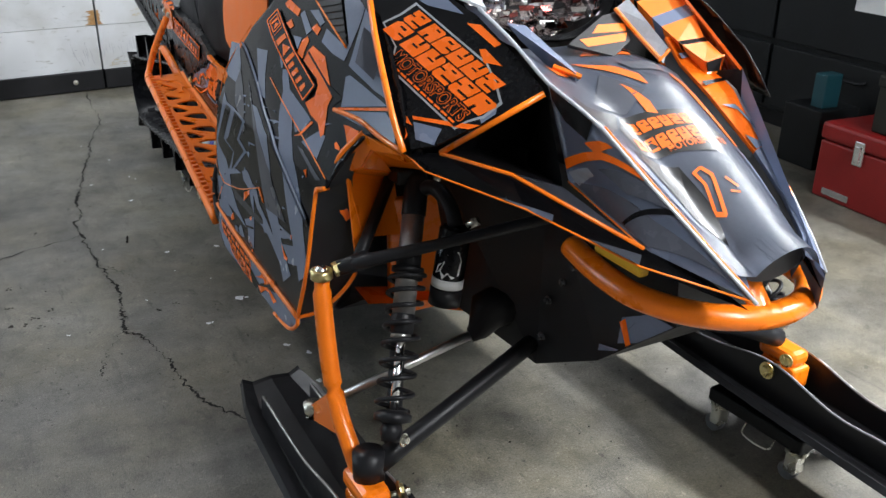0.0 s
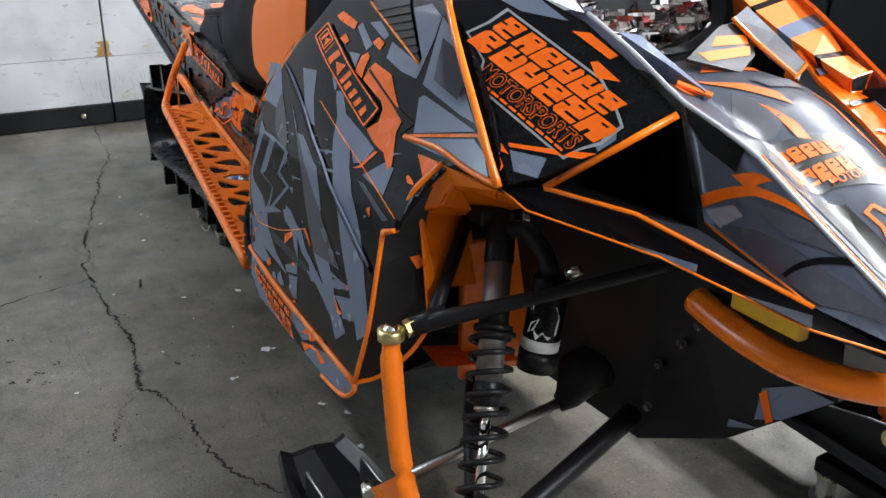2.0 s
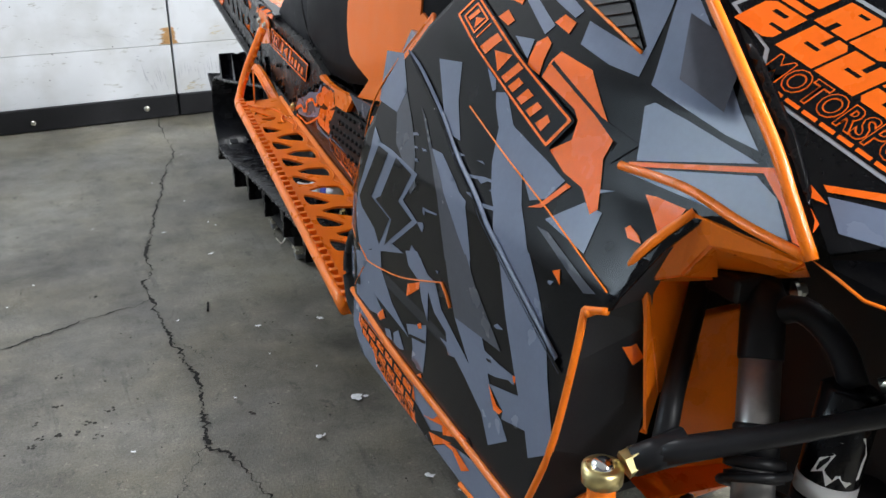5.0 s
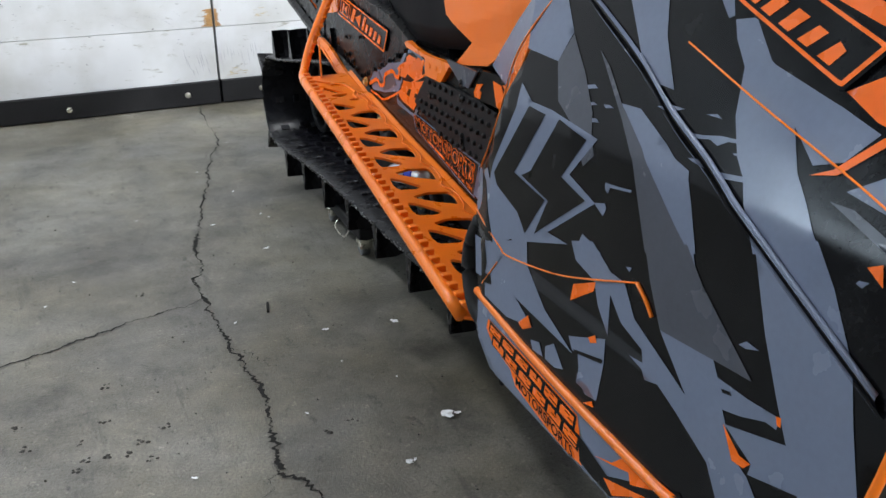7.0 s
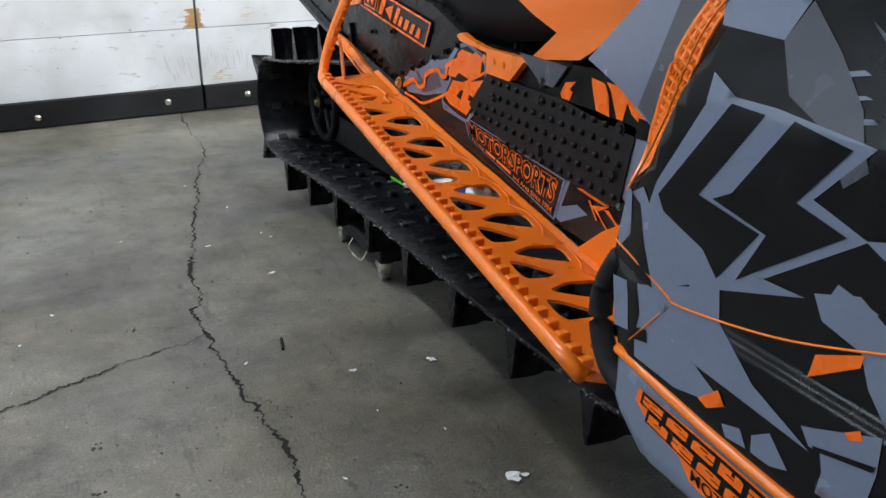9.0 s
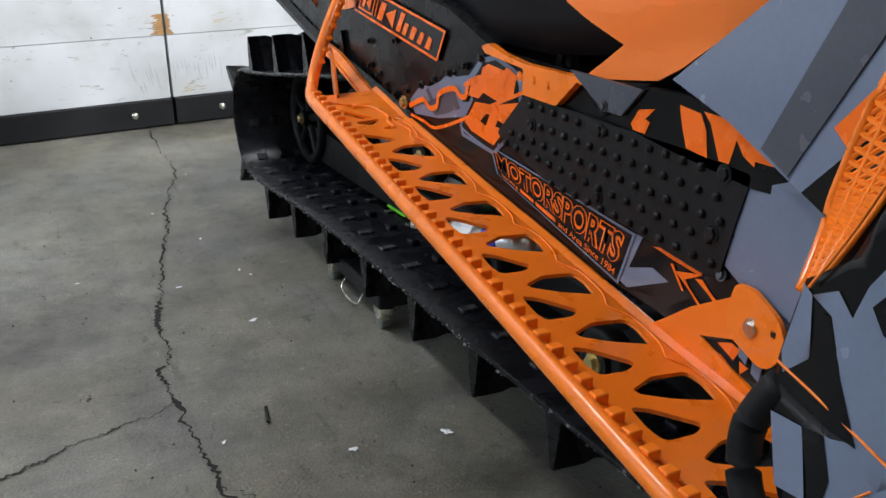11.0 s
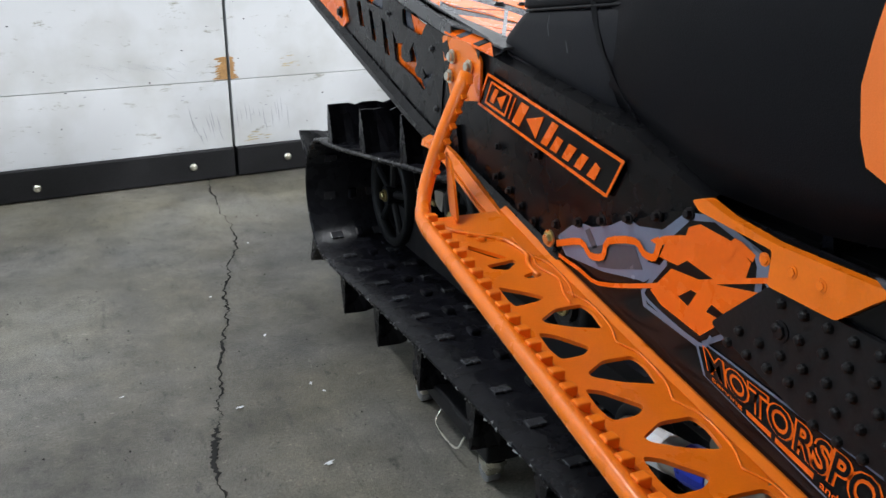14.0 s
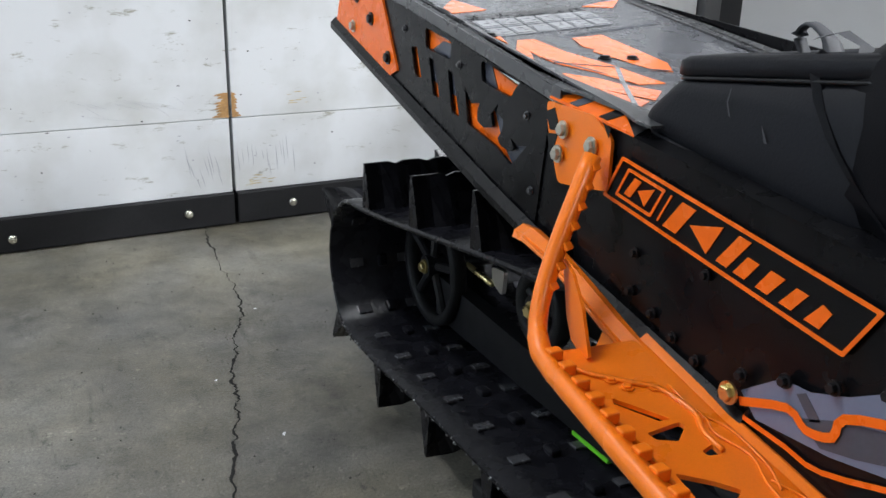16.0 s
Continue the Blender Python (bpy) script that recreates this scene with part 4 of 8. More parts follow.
on_face("logo_back", [(-0.099, 0.001), (-0.088, 0.022), (-0.082, 0.0435), (0.054, 0.0435), (0.080, 0.034), (0.104, 0.021), (0.100, -0.003), (0.089, -0.020), (0.083, -0.0345), (-0.043, -0.0345), (-0.059, -0.011)], BLACK_WRAP, 0.0015)
for k in range(6):
    for row, (u0, v0, w, h) in enumerate(((-0.083, 0.019, 0.0255, 0.022), (-0.094, -0.007, 0.0295, 0.024))):
        o_, i_ = block(u0 + k * (w + 0.002) + (0.004 if k else 0), v0, w, h, (0.30, 0.45, 0.20, 0.51, 0.35, 0.42)[(k + row * 2) % 6], 0.010)
        on_face("block", o_, ORANGE_WRAP, 0.0020, [i_])
part("lettering", written("MOTORSPORTS", lambda u, v: facew(-0.054 + 0.138 * u + 0.003 * v, -0.0275 + 0.0185 * v, 0.0018), 0.045), ORANGE_WRAP, hood_side, "orange outlined lettering")
part("lettering", written("MOTORSPORTS", lambda u, v: facew(-0.0530 + 0.136 * u + 0.003 * v, -0.0267 + 0.0169 * v, 0.0023), 0.006), BLACK_WRAP, hood_side)
for k in range(9):
    on_face("bar", [(-0.040 + k * 0.0135, -0.0325), (-0.0292 + k * 0.0135, -0.0325), (-0.0292 + k * 0.0135, -0.0298), (-0.040 + k * 0.0135, -0.0298)], ORANGE_WRAP, 0.0019)


fender = [V3(-0.303, 1.829, 0.622), V3(-0.305, 1.848, 0.652), V3(-0.303, 1.871, 0.681), V3(-0.289, 1.93, 0.727), V3(-0.272, 1.984, 0.763)]
fil = loft([[p + A_N * 0.0005 for p in fender], [p - A_N * ((p - A_0).dot(A_N) - 0.0009) + A_U * 0.016 + A_V * 0.002 for p in fender]], caps=False, closed=False)
bmesh.ops.solidify(fil, geom=fil.faces[:], thickness=0.001)
part("fender_fillet", fil, BLACK_WRAP, hood_side, "wrap running up to the fender edge", True)


def tri_sheet(points, thick=0.003):
    bm = bmesh.new()
    bm.faces.new([bm.verts.new(p) for p in points])
    bmesh.ops.solidify(bm, geom=bm.faces[:], thickness=thick)
    return bm


RIDGE = [(1.493, -0.060, 0.520), (1.515, -0.073, 0.542), (1.539, -0.086, 0.564), (1.576, -0.104, 0.597), (1.594, -0.114, 0.613), (1.619, -0.127, 0.637),
         (1.637, -0.137, 0.655), (1.662, -0.150, 0.679), (1.69, -0.160, 0.694), (1.737, -0.170, 0.712), (1.80, -0.178, 0.748), (1.862, -0.186, 0.776)]
FACET_B = V3(-0.151, 1.708, 0.601)


def ridge(y):
    return V3(lerp([(a, b) for a, b, c in RIDGE], y), y, lerp([(a, c) for a, b, c in RIDGE], y))


def facet_at(s, b, lift=0.0):
    """s runs from the vent to the nose tip, b from the ridge down to the lower edge."""
    top = ridge(1.735 - 0.24 * s)
    nose = V3(-0.133, 1.590, 0.559)
    low = FACET_B.lerp(nose, s / 0.6) if s < 0.6 else nose.lerp(V3(-0.062, 1.495, 0.522), (s - 0.6) / 0.4)
    return top.lerp(low, b) + V3(-0.80, -0.25, 0.55) * lift


E0, E1, E2 = V3(-0.29, 1.800, 0.606), V3(-0.228, 1.680, 0.590), V3(-0.15, 1.575, 0.548)
for s in (1, -1):
    flip = (lambda b: b) if s > 0 else (lambda b: moved(b, Matrix.Diagonal((-0.76, 1, 1, 1))))
    if s < 0:
        NOSE_V, VENT_B, E1, E2 = V3(-0.092, 1.575, 0.545), V3(-0.15, 1.71, 0.62), V3(-0.17, 1.70, 0.58), V3(-0.10, 1.57, 0.53)
    low = loft([[FEN_B, VENT_L, VENT_B.lerp(VENT_L, 0.5) + V3(0, -0.02, 0.0), NOSE_V, TIP.lerp(NOSE_V, 0.4)],
                [E0, E0.lerp(E1, 0.4), E1, E2, TIP + V3(0, 0.004, -0.012)]], caps=False, closed=False)
    bmesh.ops.solidify(low, geom=low.faces[:], thickness=0.003)
    strip = sled("hood_lower_strip", flip(low), BLACK_WRAP, "black and grey lower hood strip")
    if s > 0:
        part("edge_trim", tube([VENT_L + V3(-.001, -.001, 0.0), VENT_B.lerp(VENT_L, 0.5) + V3(0.002, -0.022, 0.0), NOSE_V], 0.0028, 8), ORANGE, strip, "orange edge trim", True)
        part("edge_trim", tube([FEN_B, E0, E1, E2, TIP], 0.0012, 6), ORANGE, strip, "orange edge trim", True)
    if s > 0:
        fb = loft([[facet_at(k / 16, b / 4) for b in range(5)] for k in range(17)], caps=False, closed=False)
        bmesh.ops.solidify(fb, geom=fb.faces[:], thickness=0.003)
    else:
        fb = flip(tri_sheet([VENT_T, VENT_B, NOSE_V, TIP]))
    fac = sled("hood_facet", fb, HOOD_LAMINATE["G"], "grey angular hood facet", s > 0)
    sled("vent_floor", flip(tri_sheet([VENT_L, VENT_B.lerp(VENT_L, 0.5) + V3(0, -0.02, 0.0), NOSE_V, VENT_B])), MID_WRAP, "dark grey vent ledge")
    duct = loft([[VENT_L, VENT_T, VENT_B], [VENT_L + V3(0.08, 0.05, -0.02), VENT_T + V3(0.06, 0.12, -0.03), VENT_B + V3(0.04, 0.14, -0.02)]], caps=False)
    bmesh.ops.solidify(duct, geom=duct.faces[:], thickness=0.002)
    sled("side_vent", flip(duct), PLASTIC, "black side vent duct")
    sled("vent_back", flip(tri_sheet([VENT_L + V3(0.08, 0.05, -0.02), VENT_T + V3(0.06, 0.12, -0.03), VENT_B + V3(0.04, 0.14, -0.02)])), PLASTIC)
    if s > 0:
        def on_facet(pts, material, k):
            part("wrap_shard", plate(pts, lambda u, v: facet_at(u, v, 0.0008 + 0.0003 * k), None, step=0.06), material, fac, "", True)
        on_facet([(0.01, 0.76), (0.47, 0.03), (0.52, 0.03), (0.01, 0.87)], ORANGE_WRAP, 3)
        on_facet([(0.20, 0.36), (0.34, 0.11), (0.37, 0.08), (0.27, 0.41), (0.25, 0.37)], ORANGE_WRAP, 3)
        on_facet([(0.04, 0.97), (0.48, 0.51), (0.79, 0.30), (0.95, 0.30), (0.62, 0.92), (0.30, 0.97)], MID_WRAP, 1)
        on_facet([(0.01, 0.16), (0.01, 0.03), (0.27, 0.03), (0.22, 0.31), (0.08, 0.29)], BLACK_WRAP, 2)
        on_facet([(0.43, 0.92), (0.63, 0.03), (0.66, 0.03), (0.45, 0.92)], BLACK_WRAP, 2)
        on_facet([(0.28, 0.53), (0.51, 0.07), (0.63, 0.05), (0.45, 0.47)], MID_WRAP, 2)
        on_facet([(0.02, 0.88), (0.20, 0.62), (0.24, 0.66), (0.10, 0.94)], GREY_INK, 1)
        part("wrap_shard", tri_sheet([E0.lerp(E1, 0.75) + V3(-0.002, -0.001, 0.004), E1.lerp(E2, 0.25) + V3(-0.002, -0.001, 0.003), E1.lerp(NOSE_V, 0.25) + V3(-0.003, -0.002, 0.006)], 0.0004), GREY_WRAP, strip)
        part("wrap_shard", tri_sheet([E1.lerp(E2, 0.55) + V3(-0.002, -0.001, 0.003), E2 + V3(-0.002, -0.001, 0.003), NOSE_V.lerp(E2, 0.4) + V3(-0.002, -0.001, 0.002)], 0.0004), MID_WRAP, strip)
        part("edge_trim", tube([VENT_L, VENT_T + V3(-0.004, -0.001, 0)], 0.0038, 8), ORANGE, fac, "orange edge trim", True)
        part("ridge", tube([ridge(1.862 - 0.0185 * k) for k in range(21)], 0.0024, 6), PALE_EDGE, fac, "pale polished ridge line", True)
        part("ridge_line", tube([ridge(1.66 - 0.0115 * k) + V3(0.004, 0, 0.0) for k in range(15)], 0.0018, 6), ORANGE_WRAP, fac, "", True)
        part("edge_trim", tube([facet_at(0, 1), facet_at(0.6, 1)], 0.0013, 6), ORANGE, fac, "", True)

# middle of the hood: a rounded barrel between two ridges
GROOVE_X = [(1.50, 0.046), (1.575, 0.058), (1.615, 0.068), (1.69, 0.075), (1.79, 0.070), (1.90, 0.066)]
GROOVE_Z = [(1.50, 0.524), (1.575, 0.5666), (1.615, 0.5866), (1.69, 0.629), (1.79, 0.690), (1.90, 0.702)]


def mid_z(x, y):
    """Height of the hood: a valley beside the near ridge, a barrel, and a fall into the far groove."""
    b = lerp([(1.493, 0.045), (1.62, 0.062), (1.79, 0.085), (1.9, 0.10)], y)
    floor_z = lerp([(1.493, 0.522), (1.60, 0.5967), (1.735, 0.674), (1.79, 0.690), (1.85, 0.698), (1.90, 0.702)], y)
    barrel = lerp([(1.493, 0.030), (1.60, 0.024), (1.75, 0.020), (1.9, 0.010)], y)
    if x > 0:
        crown = floor_z + barrel
        return crown - (crown - lerp(GROOVE_Z, y)) * (x / lerp(GROOVE_X, y)) ** 2.2
    edge = ridge(y)
    z = floor_z + (edge.z - floor_z) * min(1.0, x / edge.x) ** 3
    if -x < b:
        z += barrel * (1 - (x / b) ** 2) ** 0.8
    return z


rows = []
for i in range(24):
    y = 1.520 + (1.90 - 1.520) * i / 23
    half = -ridge(y).x
    xs = [(half if k < 0 else lerp(GROOVE_X, y)) * k / 20 for k in range(-20, 21)]
    rows.append([Vector((x, y - 0.02 * (1 - (x / half) ** 2) * (1 if i == 0 else 0), mid_z(x, y))) for x in xs])
hm = loft(rows, caps=False, closed=False)
bmesh.ops.solidify(hm, geom=hm.faces[:], thickness=-0.004)
hood = sled("hood", hm, GLOSS, "dark grey glossy hood centre with orange logo", True)


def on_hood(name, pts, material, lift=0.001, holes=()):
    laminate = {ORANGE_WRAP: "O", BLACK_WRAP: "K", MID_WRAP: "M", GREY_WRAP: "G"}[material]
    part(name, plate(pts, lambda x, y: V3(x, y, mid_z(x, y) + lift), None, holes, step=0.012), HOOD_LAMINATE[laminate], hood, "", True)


def quad_at(q, a, b):
    return tuple((q[0][i] * (1 - a) + q[3][i] * a) * (1 - b) + (q[1][i] * (1 - a) + q[2][i] * a) * b for i in (0, 1))


on_hood("logo_back", [(-0.081, 1.712), (-0.047, 1.704), (0.002, 1.693), (0.028, 1.648), (-0.002, 1.632), (-0.057, 1.650), (-0.092, 1.655), (-0.094, 1.676), (-0.098, 1.69)], BLACK_WRAP, 0.0010)
for row, q in enumerate(([(-0.081, 1.687), (-0.083, 1.703), (-0.004, 1.687), (-0.002, 1.671)], [(-0.089, 1.661), (-0.088, 1.679), (-0.005, 1.670), (-0.004, 1.653)])):
    for k in range(6):
        o_, i_ = block(k / 6 + 0.012, 0.04, 0.145, 0.92, 0.30 + 0.01 * ((k * 3 + row) % 4), 0.0)
        on_hood("block", [quad_at(q, *p) for p in o_], ORANGE_WRAP, 0.0016, [[quad_at(q, *p) for p in i_]])
lt = written("MOTORSPORTS", lambda u, v: Vector((*quad_at([(-0.054, 1.651), (-0.054, 1.660), (0.021, 1.648), (0.020, 1.639)], u, v), 0)), 0.02)
for v in lt.verts:
    v.co.z = mid_z(v.co.x, v.co.y) + 0.0017
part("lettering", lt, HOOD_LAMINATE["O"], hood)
for a, b, w in (((-0.048, 1.619), (-0.036, 1.621), 0.0016), ((-0.036, 1.621), (-0.029, 1.607), 0.0022), ((-0.030, 1.607), (-0.042, 1.568), 0.0022), ((-0.046, 1.619), (-0.043, 1.603), 0.0018), ((-0.043, 1.603), (-0.050, 1.575), 0.0018), ((-0.050, 1.575), (-0.041, 1.568), 0.0022),
                ((-0.018, 1.600), (-0.010, 1.586), 0.0014), ((-0.022, 1.585), (-0.012, 1.580), 0.0012)):
    d = Vector((b[0] - a[0], b[1] - a[1], 0)).normalized() * w
    on_hood("stroke", [(a[0] - d.y, a[1] + d.x), (a[0] + d.y, a[1] - d.x), (b[0] + d.y, b[1] - d.x), (b[0] - d.y, b[1] + d.x)], ORANGE_WRAP, 0.0012)
# second piece, black beside the near ridge: a dark reflection put in as colour
for n_, (material, pts) in enumerate((
        (MID_WRAP, [(-0.060, 1.783), (-0.032, 1.731), (-0.070, 1.713), (-0.107, 1.730)]), (BLACK_WRAP, [(-0.135, 1.735), (-0.122, 1.720), (-0.085, 1.715), (-0.100, 1.690), (-0.118, 1.680), (-0.140, 1.690)]),
        (BLACK_WRAP, [(-0.102, 1.659), (-0.056, 1.634), (-0.049, 1.583), (-0.053, 1.548), (-0.078, 1.576)]), (GREY_WRAP, [(-0.122, 1.655), (-0.106, 1.650), (-0.080, 1.575), (-0.070, 1.555), (-0.086, 1.575)]),
        (ORANGE_WRAP, [(-0.051, 1.755), (-0.036, 1.715), (-0.037, 1.697), (-0.048, 1.704)]), (ORANGE_WRAP, [(-0.074, 1.825), (-0.035, 1.794), (-0.016, 1.763), (-0.021, 1.737), (-0.037, 1.769), (-0.062, 1.805)]),
        (ORANGE_WRAP, [(-0.027, 1.860), (0.030, 1.840), (0.022, 1.826), (-0.047, 1.842)]), (BLACK_WRAP, [(-0.045, 1.870), (0.04, 1.852), (0.04, 1.846), (-0.045, 1.864)]), (ORANGE_WRAP, [(-0.03, 1.888), (0.05, 1.872), (0.05, 1.858), (-0.03, 1.874)]),
        (ORANGE_WRAP, [(-0.130, 1.800), (-0.095, 1.800), (-0.085, 1.790), (-0.120, 1.784)]), (ORANGE_WRAP, [(0.036, 1.766), (0.042, 1.719), (0.050, 1.651), (0.040, 1.645), (0.032, 1.709), (0.028, 1.75)]),
        (MID_WRAP, [(-0.020, 1.80), (0.03, 1.79), (0.028, 1.765), (-0.015, 1.775)]), (GREY_WRAP, [(0.036, 1.640), (0.048, 1.640), (0.044, 1.57), (0.034, 1.57)]))):
    on_hood("wrap_shard", pts, material, 0.0009 + 0.00006 * n_)
sled("nose_cap", tube([(0, 1.575, 0.545), (0, 1.53, 0.54)], 0.045, 20, flat=0.5), PLASTIC, "black nose opening")
sled("nose_tip", tri_sheet([TIP, V3(-0.050, 1.528, 0.548), V3(-0.10, 1.60, 0.60), NOSE_V.lerp(TIP, 0.5)]), GREY_WRAP)
# raised fins beside the lamp: a slim one on the near side, a broad ledge beyond
fin = loft([[V3(-0.146, 1.862, 0.756), V3(-0.122, 1.856, 0.752), V3(-0.128, 1.86, 0.735)], [V3(-0.120, 1.815, 0.729), V3(-0.103, 1.815, 0.724), V3(-0.110, 1.815, 0.705)], [V3(-0.097, 1.782, 0.706), V3(-0.088, 1.782, 0.702), V3(-0.094, 1.784, 0.690)]])
fin_ob = sled("hood_fin", fin, GREY_WRAP, "slim angular hood fin with orange tip")
part("fin_edge", tube([V3(-0.116, 1.802, 0.712), V3(-0.089, 1.780, 0.701)], 0.0034, 6), ORANGE, fin_ob)
# the far fin's pale colour stands in for the bright reflection on it
fin = loft([[V3(0.052, 1.900, 0.756), V3(0.071, 1.900, 0.768), V3(0.064, 1.900, 0.745)], [V3(0.052, 1.850, 0.730), V3(0.067, 1.850, 0.744), V3(0.060, 1.850, 0.718)], [V3(0.046, 1.795, 0.708), V3(0.060, 1.798, 0.720), V3(0.056, 1.800, 0.700)]])
fin_ob = sled("hood_fin", fin, PALE_EDGE, "slim angular hood fin with orange lower edge")
part("fin_edge", tube([V3(0.051, 1.900, 0.755), V3(0.0515, 1.851, 0.7285), V3(0.0455, 1.795, 0.707), V3(0.060, 1.797, 0.718)], 0.0030, 6), ORANGE, fin_ob)
# wrapped surround between the lamp and the far fin
SURROUND = [(-0.058, 1.853), (-0.003, 1.827), (0.040, 1.850), (0.056, 1.880), (0.066, 1.904), (0.028, 1.897), (-0.023, 1.871)]
SURROUND_STRIPES = [[(-0.036, 1.859), (0.044, 1.863), (0.031, 1.849), (-0.032, 1.846)], [(0.009, 1.881), (0.053, 1.880), (0.045, 1.866), (-0.010, 1.867)]]
surround = sled("lamp_surround", plate(SURROUND, lambda x, y: V3(x, y, 0.724 + 0.55 * (y - 1.853)), (0, 0.002, -0.004)), PLASTIC, "dark lamp surround with orange stripes")
for q in SURROUND_STRIPES:
    part("stripe", plate(q, lambda x, y: V3(x, y, 0.7246 + 0.55 * (y - 1.853)), None), ORANGE_CLOTH, surround)
# raised band outside the groove
BAND_OUT = [V3(0.135, 1.83, 0.715), V3(0.124, 1.78, 0.694), V3(0.122, 1.735, 0.6728), V3(0.104, 1.66, 0.6213), V3(0.0941, 1.60, 0.5837), V3(0.0784, 1.545, 0.5462), V3(0.0635, 1.51, 0.5235)]
BAND_IN = [V3(0.082, 1.83, 0.728), V3(0.0764, 1.79, 0.7008), V3(0.081, 1.735, 0.670), V3(0.0905, 1.66, 0.6175), V3(0.0800, 1.60, 0.5840), V3(0.058, 1.545, 0.556), V3(0.050, 1.53, 0.538)]


def band_rows(k0, k1, lift=0.0):
    out = []
    for k in range(k0, k1 + 1):
        a, b = BAND_OUT[k], BAND_IN[k]
        up = V3(0.1, -0.4, 0.8) * lift
        out.append([a + V3(0.004, 0.004, -0.05), a + up, a.lerp(b, 0.5) + V3(0, -0.001, 0.002) + up, b + up, b + V3(-0.004, 0.01, -0.03)])
    return out


band_ob = sled("hood_ridge_band", loft(band_rows(0, 3), caps=False, closed=False), ORANGE_WRAP, "orange and grey raised band along the hood")
part("lower_band", loft(band_rows(3, 6), caps=False, closed=False), GREY_WRAP, band_ob, "slate grey lower end")


def on_band(name, pts, material):
    """Pieces of wrap: k along the band, f across it."""
    def at(k, f):
        i = min(5, int(k))
        a, b = BAND_OUT[i].lerp(BAND_OUT[i + 1], k - i), BAND_IN[i].lerp(BAND_IN[i + 1], k - i)
        return a.lerp(b, f) + V3(0.0004, -0.0012, 0.0028)
    part(name, plate(pts, at, None, step=0.25), material, band_ob)


on_band("band_shard", [(1.55, 0.05), (1.65, 0.05), (1.75, 0.95), (1.62, 0.95)], BLACK_WRAP)
on_band("band_shard", [(2.2, 0.95), (2.35, 0.45), (2.75, 0.05), (2.62, 0.05), (2.25, 0.40)], GREY_WRAP)
on_band("band_shard", [(0.4, 0.05), (0.55, 0.05), (0.9, 0.95), (0.7, 0.95)], GREY_WRAP)
on_band("band_shard", [(2.75, 0.95), (2.95, 0.1), (3.0, 0.1), (3.0, 0.95)], GREY_WRAP)
on_band("band_shard", [(3.9, 0.05), (4.05, 0.05), (4.2, 0.4), (4.0, 0.5)], ORANGE_WRAP)
part("edge_trim", tube(BAND_OUT[1:], 0.0020, 6), PALE_EDGE, band_ob, "pale edge", True)
part("groove_wall", loft([[p + V3(-0.002, 0.0, -0.004) for p in BAND_IN], [V3(p.x - 0.016, p.y, p.z - 0.012) for p in BAND_IN]], caps=False, closed=False), PLASTIC, band_ob, "black groove")
def intake_ring(f):
    """Outline of the intake, f from its mouth back to the windscreen."""
    y = 1.767 + 0.233 * f
    z_in = lerp([(1.767, 0.706), (1.80, 0.722), (1.86, 0.742), (1.935, 0.773), (2.0, 0.81)], y)
    x_out = lerp([(1.767, 0.125), (1.813, 0.130), (1.843, 0.143), (1.935, 0.165), (2.0, 0.19)], y)
    z_out = lerp([(1.767, 0.711), (1.813, 0.728), (1.843, 0.748), (1.935, 0.788), (2.0, 0.82)], y)
    return [V3(lerp([(1.767, 0.095), (1.80, 0.084), (2.0, 0.10)], y), y, z_in), V3(x_out, y, z_out), V3(x_out - 0.002, y + 0.002, z_out - 0.021 - 0.05 * f), V3(0.10 + 0.02 * f, y + 0.002, z_in - 0.016 - 0.05 * f)]


intake = sled("side_intake", loft([intake_ring(0.0), intake_ring(0.14)], caps=False), ORANGE_CLOTH, "orange side intake scoop with dark stripes")
for f0, f1, m_ in ((0.14, 0.18, BLACK_WRAP), (0.18, 0.34, ORANGE_CLOTH), (0.34, 0.44, GREY_WRAP), (0.44, 0.60, ORANGE_CLOTH), (0.60, 0.64, BLACK_WRAP), (0.64, 0.80, ORANGE_CLOTH), (0.80, 1.0, MID_WRAP)):
    part("segment", loft([intake_ring(f0), intake_ring(f1)], caps=False), m_, intake)
part("intake_mouth", plate([(0.098, 0.704), (0.122, 0.708), (0.121, 0.692), (0.103, 0.692)], lambda u, v: V3(u, 1.7655 + (0.7 - v) * 0.05, v), (0, 0.002, 0)), PLASTIC, intake, "black intake mouth")
part("lip", tube([p + V3(0, -0.002, 0) for p in intake_ring(0.0)], 0.0018, 6, closed=True), ORANGE, intake)

# lamp
lamp_ring = [V3(-0.030 + 0.118 * math.cos(a), 1.916 + 0.055 * (1 + math.sin(a)), 0.719 + 0.066 * (1 + math.sin(a))) for a in [k * math.tau / 28 for k in range(28)]]
c_in = V3(-0.03, 2.03, 0.775)
hl = loft([[p + V3(0, -0.006, -0.004) for p in lamp_ring], [p + V3(0, -0.010, 0.0) for p in lamp_ring], [p.lerp(c_in, 0.05) + V3(0, 0.004, 0.0) for p in lamp_ring]], caps=False)
headlight = sled("headlight", hl, BLACK_WRAP, "clear faceted headlight with chrome reflector")
refl = []
rr = random.Random(8)
for f in (0.06, 0.14, 0.22, 0.30, 0.38, 0.46, 0.54, 0.62, 0.70, 0.78, 0.90):
    refl.append([p.lerp(c_in, f) + V3(rr.uniform(-.006, .006), 0.02 + 0.02 * f + rr.uniform(-0.016, 0.016), rr.uniform(-.008, .008)) for p in lamp_ring])
# tinted metals: the reflector's dark and red sparkle is put into the facets' colour
dark_glint = paint("dark_glint_chrome", (0.62, 0.55, 0.55), 0.10, metal=1.0, vary=0.5, scale=60)
